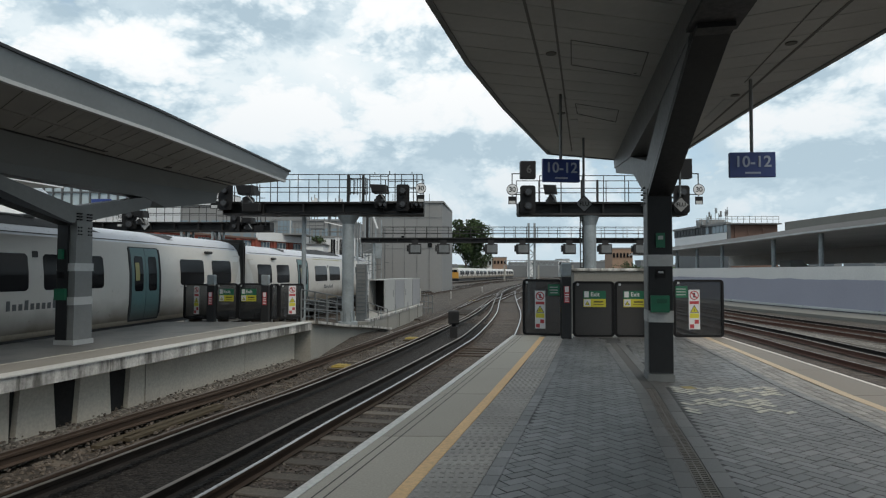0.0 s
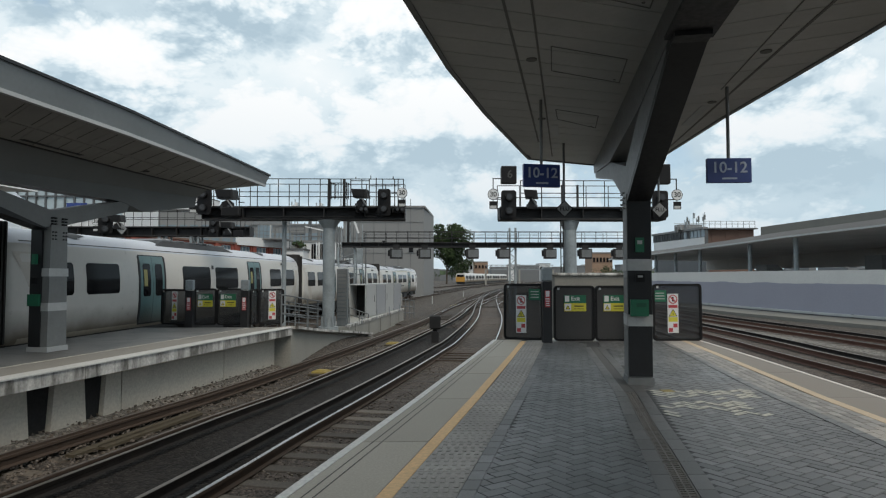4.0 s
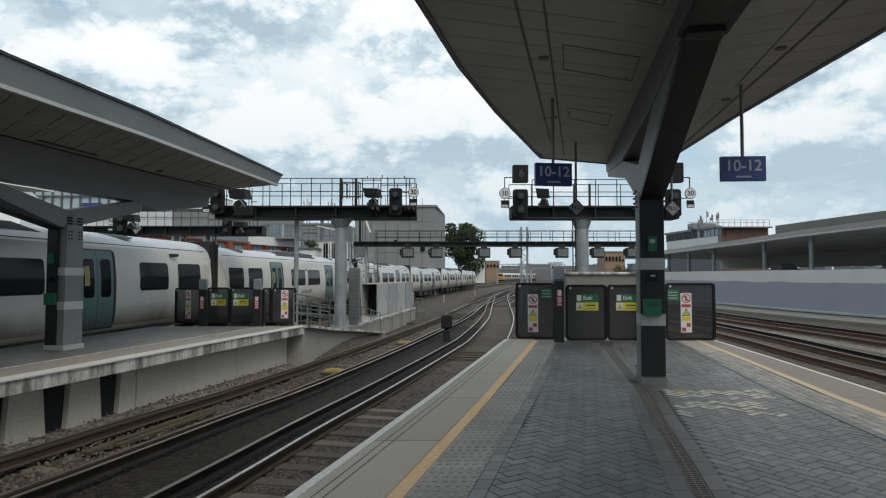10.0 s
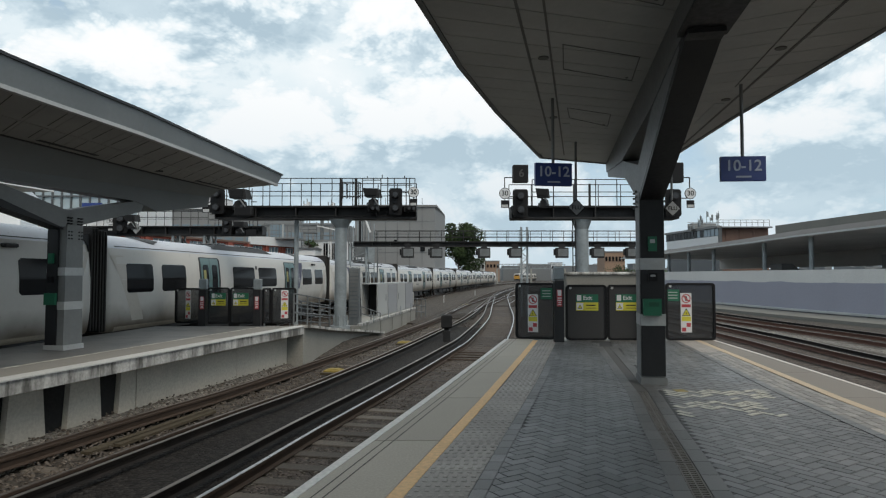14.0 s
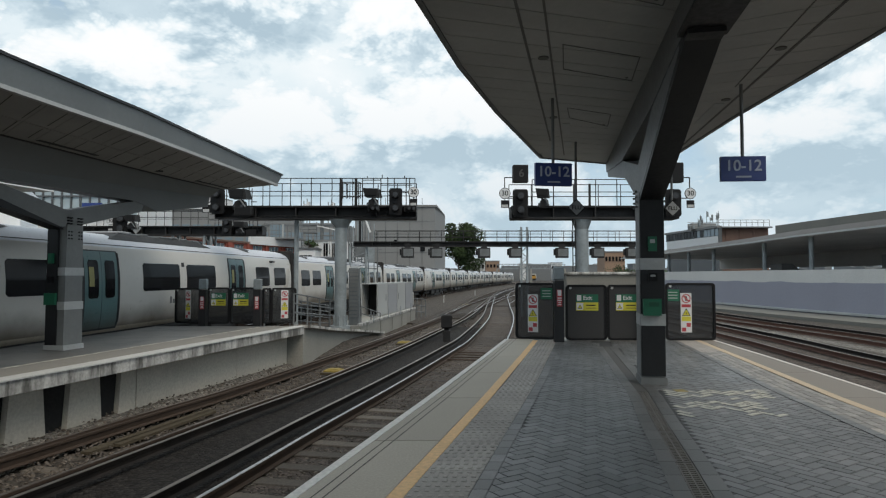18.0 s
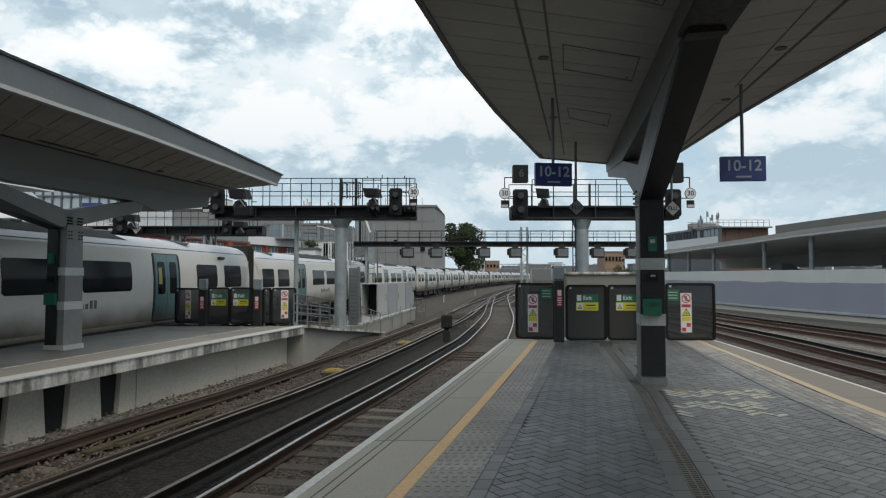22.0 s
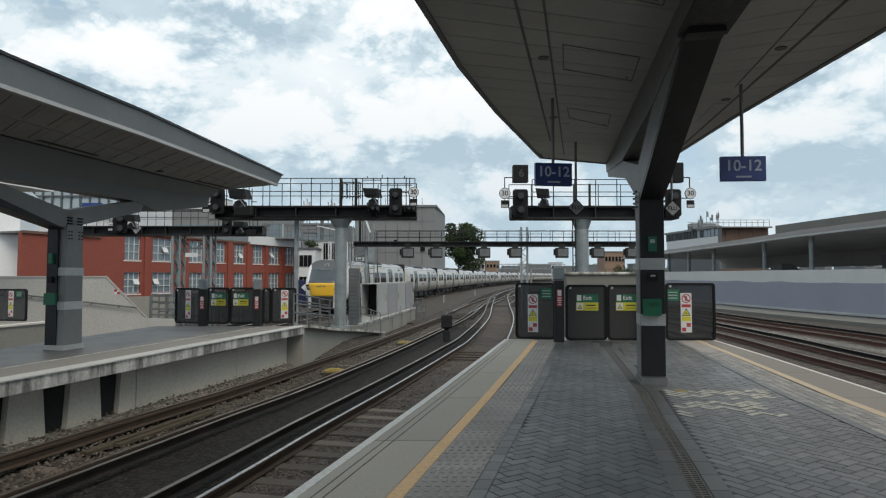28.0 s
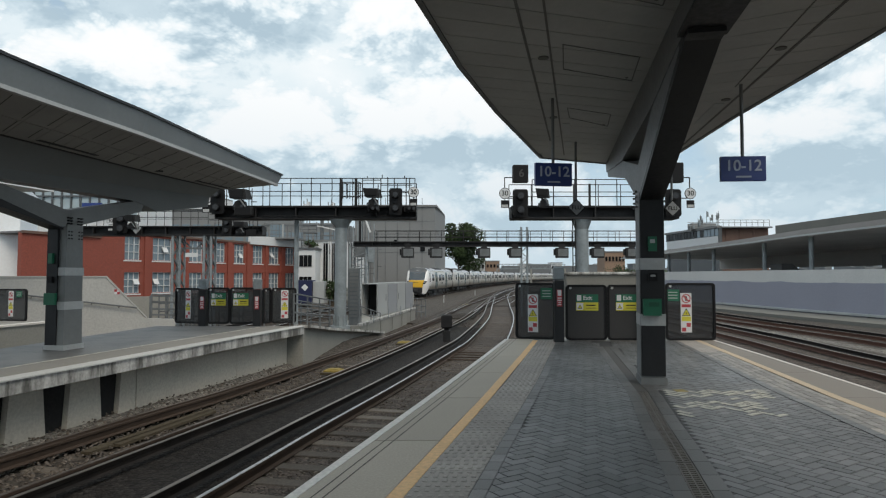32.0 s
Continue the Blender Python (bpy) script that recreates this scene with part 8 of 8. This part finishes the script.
# ---- end of the left platform: ledge, cabinet, railings ----
def build_ledge():
    q = [(-8.1, 18.32, 0), (-4.10, 18.32, 0), (-3.75, 21, -.32), (-3.37, 24, -.62), (-2.75, 27.5, -1.0), (-5.0, 27.5, -1.0), (-6.6, 24, -.62), (-7.6, 21, -.32)]
    n = len(q)
    r = Mesh().add([(x, y, z - .03) for x, y, z in q] + [(x, y, GROUND - .1) for x, y, z in q], [(0, 1, 2, 7), (7, 2, 3, 6), (6, 3, 4, 5)] + [(i, n + i, n + (i + 1) % n, (i + 1) % n) for i in range(n)])
    m = tagged(part("platform_ledge", r, "concrete"), "concrete ramp falling from the narrow platform's end", "ramp", kind="structure")
    part("ramp_edge", Mesh().sweep([(-.30, -.10), (-.30, .03), (.20, .03), (.20, -.05)], [(-4.1, 18.4, 0), (-3.75, 21, -.32), (-3.37, 24, -.62), (-2.75, 27.4, -1.0)]), "concrete_dirty", m)
    part("plinth", Mesh().prism([(-4.6, 25.6), (-3.37, 25.7), (-1.73, 38.8), (-3.9, 39)], GROUND - .1, -.60), "concrete", m, "stained concrete plinth")
    part("plinth_cap", Mesh().prism([(-3.52, 25.66), (-3.33, 25.66), (-1.70, 38.8), (-1.9, 38.8)], -.598, -.50), "concrete_dirty", m)
    c = thing("equipment_cabinet", "long pale steel equipment cabinet open at one end", "cabinet", at=Matrix.Translation((-3.72, 31.4, -.60)) @ Matrix.Rotation(math.atan2(8.2, 1.38) - math.pi / 2, 4, "Z"))
    L, W, H = 8.3, .86, 1.68
    sh = Mesh()
    sh.box(.0, L / 2, H - .02, W, L, .04).box(-W / 2 + .02, L / 2, H / 2, .04, L, H - .05).box(W / 2 - .02, L / 2, H / 2, .04, L, H - .05).box(0, L - .02, H / 2, W - .09, .04, H - .05).box(0, L / 2, .02, W - .09, L - .05, .03)
    part("shell", sh, "cabinet", c)
    # Black sheet inside the open end, the inner shade put into its colour.
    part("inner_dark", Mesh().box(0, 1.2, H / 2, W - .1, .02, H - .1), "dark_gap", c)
    for y in (.02, 2.05, 4.1, 6.2, 8.26):
        part("door_joint", Mesh().box(W / 2 + .004, y, H / 2, .012, .03, H - .1), "galv_dark", c)
    for y in (1.6, 4.4):
        part("handle", Mesh().box(W / 2 + .02, y, H * .55, .03, .03, .35), "galv_dark", c)
    g = thing("grey_locker", "tall narrow grey steel locker by the column", "cabinet", at=pose(-3.75, 26.4, -.6))
    part("body", Mesh().box(0, 0, 1.2, .42, .5, 2.4, c=.02), "galv_dark", g)
    part("door", Mesh().box(0, -.26, 1.3, .34, .02, 1.9), "steel_grey", g)
    for i in range(12):
        part("louvre", Mesh().beam((-.17, -.275, .45 + i * .16), (.17, -.275, .45 + i * .16), .03, .05), "galv_dark", g)
    def rails(p, e, h, n, gaps, r=.024):
        f = thing("handrail", "grey tubular handrails beside the ramp", "railing", "ramp rails")
        p, e = Vector(p), Vector(e)
        for i in range(n):
            q = p.lerp(e, i / (n - 1))
            part("post", Mesh().tube(q - Vector((0, 0, h)), q, r * 1.1, 8), "galv_dark", f)
        for g in gaps:
            part("rail", Mesh().tube(p - Vector((0, 0, g)), e - Vector((0, 0, g)), r, 8), "galv_dark", f)
    rails((-4.62, 19.3, .92), (-4.20, 25.2, .42), .98, 5, (0, .30, .58))
    rails((-6.3, 22.0, .80), (-5.2, 28.5, .10), 1.1, 7, (0, .28, .55, .8))
    rails((-3.55, 27.0, .14), (-2.98, 29.6, -.30), .85, 3, (0, .30))
    for i in range(5):
        y = 26.6 + i * 2.6
        x = -3.36 + (y - 25.7) * .1252
        part("plinth_joint", Mesh().box(x + .012, y, -.95, .02, .02, .66, turn=-.125), "concrete_stain", m)
    for i in range(4):
        y = 27.6 + i * 3.1
        part("rail_post", Mesh().tube((-3.30 + (y - 25.7) * .1252, y, -.6), (-3.30 + (y - 25.7) * .1252, y, -.15), .02, 6), "galv", m)
    hp = Mesh()
    k = 34
    for j in range(k):
        for i in range(k):
            y = 17.6 + 12 * j / (k - 1)
            x0h = at_y([(-4.15, 17), (-4.10, 18.3), (-3.75, 21), (-3.37, 24), (-2.75, 27.5), (-2.4, 30)], y) - .08
            x = x0h + .75 * i / (k - 1)
            u = i / (k - 1)
            hgt = .56 * max(0, 1 - u * 1.02) ** .9 * math.sin(math.pi * min(1, (y - 17.6) / 11.5)) ** .8
            hp.v.append((x, y, GROUND - .05 + hgt + .04 * noise.noise(Vector((x * 5, y * 5, 0)))))
    hp.f = [(j * k + i, j * k + i + 1, (j + 1) * k + i + 1, (j + 1) * k + i) for j in range(k - 1) for i in range(k - 1)]
    tagged(part("ballast_heap", hp, "ballast", smooth=True), "brown ballast heaped against the ramp wall", "ballast", kind="stuff")
    for y, e, mt in ((.06, 2.0, "cabinet"), (2.1, 4.05, "cabinet_dark"), (4.15, 6.15, "cabinet"), (6.25, 8.2, "cabinet_dark")):
        part("door", Mesh().box(W / 2 + .008, (y + e) / 2, H / 2, .012, e - y - .06, H - .14), mt, c, "grey steel cabinet door")
    f = thing("handrail", "grey tubular gate rails beside the cabinet", "railing", "ramp rails")
    for i in range(4):
        part("post", Mesh().tube((-1.96 + i * .27, 40 + i * .4, -1.3), (-1.96 + i * .27, 40 + i * .4, .03 - i * .05), .03, 8), "galv_dark", f)
    for dz in (.03, -.4, -.8):
        part("rail", Mesh().tube((-1.96, 40, dz), (-1.15, 41.2, dz - .15), .03, 8), "galv_dark", f)
    bx = thing("lineside_box", "pale lineside equipment box on a post", "box", at=pose(-2.0, 39.6, GROUND))
    part("case", Mesh().box(0, 0, 1.35, .28, .25, .8, c=.02), "cabinet", bx)
    part("leg", Mesh().box(0, 0, .48, .10, .10, .96), "galv_dark", bx)
    # concrete plinth behind the right barriers
    p = thing("concrete_plinth", "weathered concrete plinth behind the barriers", "plinth")
    part("block", Mesh().box(5.15, 20.6, .1, 2.35, 1.2, 2.84, c=.03), "concrete_stain", p)
    part("cap", Mesh().box(5.15, 20.6, 1.55, 2.5, 1.35, .09, c=.02), "concrete_dirty", p)


build_ledge()


# ---- lineside small things ----
def lineside():
    pale = [(at_y(TRACKS["mid_left"], y) - 2.0, y, 0) for y in np.arange(36, 100, 2.0)]
    tagged(part("pale_cess", Mesh().sweep([(-3.2, GROUND), (-3.0, GROUND + .09), (.2, GROUND + .09), (.3, GROUND)], pale), "ballast"), "worn ballast path beside the running line", "ballast", kind="stuff")
    for x, y, w in ((-3.05, 17.5, .62), (-1.50, 24.8, .7), (2.1, 57.0, .9)):
        b = thing("trackside_box", "yellow painted trackside box between the rails", "box", "trackside boxes", at=pose(x, y, RAIL - .16, 0, 0, -12))
        part("case", Mesh().box(0, 0, .06, w * .75, .40, .13, c=.03), "yellow_paint", b)
        part("lid", Mesh().box(0, 0, .13, w * .5, .26, .03, c=.01), "yellow_paint", b)
        part("arm", Mesh().box(w * .1, -.35, .05, w, .12, .06), "board", b)
    s = thing("ground_signal", "black ground signal box on a short post", "signal", at=pose(.15, 26.0, RAIL - .2))
    part("post", Mesh().tube((0, 0, 0), (0, 0, .6), .10, 10), "black", s)
    part("head", Mesh().box(0, 0, .88, .46, .4, .56, c=.05), "gantry", s)
    part("foot", Mesh().box(0, 0, .25, .30, .3, .5, c=.03), "gantry", s)
    for y, dx, h in ((62.0, -3.3, .8), (84.0, -2.2, .7)):
        m = thing("marker_post", "short pale lineside marker post", "post", "marker posts", at=pose(at_y(TRACKS["mid_left"], y) + dx, y, GROUND))
        part("shaft", Mesh().box(0, 0, h / 2, .09, .09, h, c=.01), "band_grey", m)
        part("cap", Mesh().box(0, 0, h + .02, .12, .12, .06, c=.01), "sign_white", m)
    # timber ends and rods lying across the near line beyond the platform end
    b = thing("point_rodding", "rusty point rods across the line", "rods")
    for k in range(4):
        y = 20.2 + k * .62
        part("rod", Mesh().tube((at_y(TRACKS["mid_right"], y) - .7, y, RAIL - .13), (at_y(TRACKS["mid_right"], y) + 1.35, y - .25, RAIL - .13), .022, 6), "rail_rust", b)
    # guard boards in the left line
    b = thing("guard_boards", "weathered yellow-brown boards laid in the track", "boards")
    for x, y, l in ((-5.15, 11.3, 3.2), (-4.98, 11.45, 2.6)):
        q = Mesh().box(0, 0, 0, .17, l, .05)
        ob = part("board", q, "board", b)
        ob.matrix_basis = pose(x, y, RAIL - .17, 0, 0, -14)
    y = thing("yellow_patch", "small yellow paint patch by the column foot", "marking")
    part("patch", Mesh().box(3.05, 8.05, .004, .15, .16, .003, turn=.1), "yellow_paint", y)
    # loose stones
    st, so = Mesh(), Mesh()
    rng = random.Random(3)
    for i in range(16000):
        yy = 6.5 + 30 * rng.random() ** 1.8
        xx = rng.uniform(at_y(EDGE_L1, min(yy, 18)) - .6, at_y(EDGE_R1, min(yy, 15)) + .2 + max(0, yy - 15) * .25)
        r = rng.uniform(.016, .042)
        if abs(xx - (at_y(TRACKS["mid_left"], yy) + at_y(TRACKS["mid_right"], yy)) / 2) < .7:
            r *= 1.5
        dl, dr = abs(xx - at_y(TRACKS["mid_left"], yy)), abs(xx - at_y(TRACKS["mid_right"], yy))
        z = RAIL - .185 if min(dl, dr) < 1.45 else GROUND + .02
        a = rng.uniform(0, 6)
        pts = [(xx + r * rng.uniform(.7, 1.3) * math.cos(a + k * 2.094), yy + r * rng.uniform(.7, 1.3) * math.sin(a + k * 2.094), z - r * .4) for k in range(3)]
        tp = [(xx + r * .8 * rng.uniform(.6, 1.1) * math.cos(a + .7 + k * 2.094), yy + r * .8 * rng.uniform(.6, 1.1) * math.sin(a + .7 + k * 2.094), z + r * rng.uniform(.15, .6)) for k in range(3)]
        oily = abs(xx - (at_y(TRACKS["mid_left"], yy) + at_y(TRACKS["mid_right"], yy)) / 2) < .7
        wall_x = at_y(EDGE_L1, min(yy, 18)) - .5
        if xx - wall_x < .36 and yy < 19:
            dz = .24 - .20 * max(0, xx - wall_x) / .36
            pts, tp = [(a1, b1, c1 + dz) for a1, b1, c1 in pts], [(a1, b1, c1 + dz) for a1, b1, c1 in tp]
        (so if oily else st).add(pts + tp, [(3, 4, 5), (0, 1, 4, 3), (1, 2, 5, 4), (2, 0, 3, 5)])
    tagged(part("oily_stones", so, "stone_oily"), "black oily ballast stones between two lines", "ballast", kind="stuff")
    tagged(part("loose_ballast", st, "stone"), "loose grey-brown ballast stones between the rails", "ballast", kind="stuff")


lineside()


build_tree(gx(811) * 235, 235, GROUND, 22.6, 14.6, 4, "dense dark green tree beyond the gantry", 9000)
build_tree(gx(838) * 240, 240, GROUND, 10.6, 12, 9, "lower green tree beside the far lines", 1800)
build_tree(gx(1103) * 120, 120, GROUND, 5.2, 5, 12, "round green bush behind the platform end", 1200)
build_tree(gx(586) * 58, 58, GROUND, 2.4, 2.6, 15, "low green shrub beside the ramp", 700)


def distance():
    rng = random.Random(21)
    for px, w, top, Yb, mt, lab in ((872, 24, 463, 300, "tan_brick", "tan brick house beyond the trees"), (845, 26, 462, 240, "render_white", "pale rendered block far off"), (1088, 36, 447, 210, "tan_brick", "tan brick block beyond the platform"),
                                    (830, 14, 440, 300, "render_grey", "slim grey tower far off"), (955, 40, 470, 330, "far_city", "low hazy grey flats far off"), (1010, 50, 472, 350, "far_city", "low hazy grey flats far off"),
                                    (985, 20, 466, 360, "render_white", "pale rendered block far off"), (1048, 30, 470, 300, "far_city", "low hazy grey flats far off"), (905, 30, 472, 340, "far_city", "low hazy grey flats far off"),
                                    (1140, 40, 468, 330, "far_city", "low hazy grey flats far off"), (930, 22, 468, 380, "render_white", "pale rendered block far off"), (1065, 16, 468, 360, "render_white", "pale rendered block far off")):
        b = thing("distant_building", lab, "building", "distant buildings")
        k = Yb / 1100
        zt = 1.48 + (488 - top) * k
        part("wall", Mesh().box(gx(px) * Yb, Yb + 5, (GROUND + zt) / 2, w * k, 10, zt - GROUND), mt, b)
        part("roof", Mesh().box(gx(px) * Yb, Yb + 5, zt + .2, w * k * 1.04, 10.4, .4), "render_grey", b)
        n = 0 if mt == "far_city" else max(2, int(w / 6))
        for i in range(n):
            part("window", Mesh().box(gx(px) * Yb + w * k * ((i + .5) / n - .5), Yb - .1, zt - 2.2, w * k / n * .55, .3, 1.5), "glass_dark", b)
    m = Mesh()
    for i in range(900):
        a = radians(rng.uniform(-60, 60))
        r = rng.uniform(380, 700)
        x, y = r * math.sin(a), r * math.cos(a)
        h, w = rng.uniform(3, 9) * r / 500, rng.uniform(4, 16)
        m.box(x, y, GROUND + h / 2, w, w, h, turn=a)
    for i in range(210):
        px, yb = rng.uniform(862, 1190), rng.uniform(570, 690)
        top, w = 1.48 + rng.uniform(6, 19) * yb / 1100, rng.choice((.35, .45, .6, 2.0, 4.0, 7.0))
        top = top if w < 1 else min(top, 1.48 + rng.uniform(5, 13) * yb / 1100)
        m.box(gx(px) * yb, yb, (GROUND + top) / 2, w, w, top - GROUND, turn=rng.uniform(0, 1))
    tagged(part("backdrop", m, "far_city"), "hazy low city roofs along the horizon", "backdrop", kind="structure")
    m = Mesh()
    for i in range(1500):
        a = radians(rng.uniform(-8, 30))
        r = rng.uniform(430, 620)
        p = Vector((r * math.sin(a), r * math.cos(a), GROUND + rng.uniform(.5, 6)))
        u = Vector((rng.gauss(0, 1), rng.gauss(0, 1), rng.gauss(0, 1))).normalized()
        v = u.orthogonal().normalized()
        s = rng.uniform(.8, 2.2)
        m.add([p - u * s, p + v * s, p + u * s, p - v * s], [(0, 1, 2, 3)])
    tagged(part("far_woods", m, "far_green"), "far green trees along the lines", "trees", kind="stuff")
    f = thing("lattice_footbridge", "distant pale lattice girder over the lines", "bridge")
    g = Mesh()
    Yb = 190
    k = Yb / 1100
    x0, x1 = gx(880) * Yb, gx(1000) * Yb
    for z in (1.48 + (488 - 476) * k, 1.48 + (488 - 468) * k):
        g.beam((x0, Yb, z), (x1, Yb, z), .2, .2)
    n = 24
    for i in range(n):
        a, b = x0 + (x1 - x0) * i / n, x0 + (x1 - x0) * (i + 1) / n
        g.beam((a, Yb, 1.48 + 12 * k if i % 2 else 1.48 + 20 * k), (b, Yb, 1.48 + 20 * k if i % 2 else 1.48 + 12 * k), .12, .12)
    part("girder", g, "galv", f)
    for px in (880, 940, 1000):
        part("pier", Mesh().beam((gx(px) * Yb, Yb, GROUND), (gx(px) * Yb, Yb, 1.48 + 12 * k), .5, .5), "concrete", f)


distance()
motions()
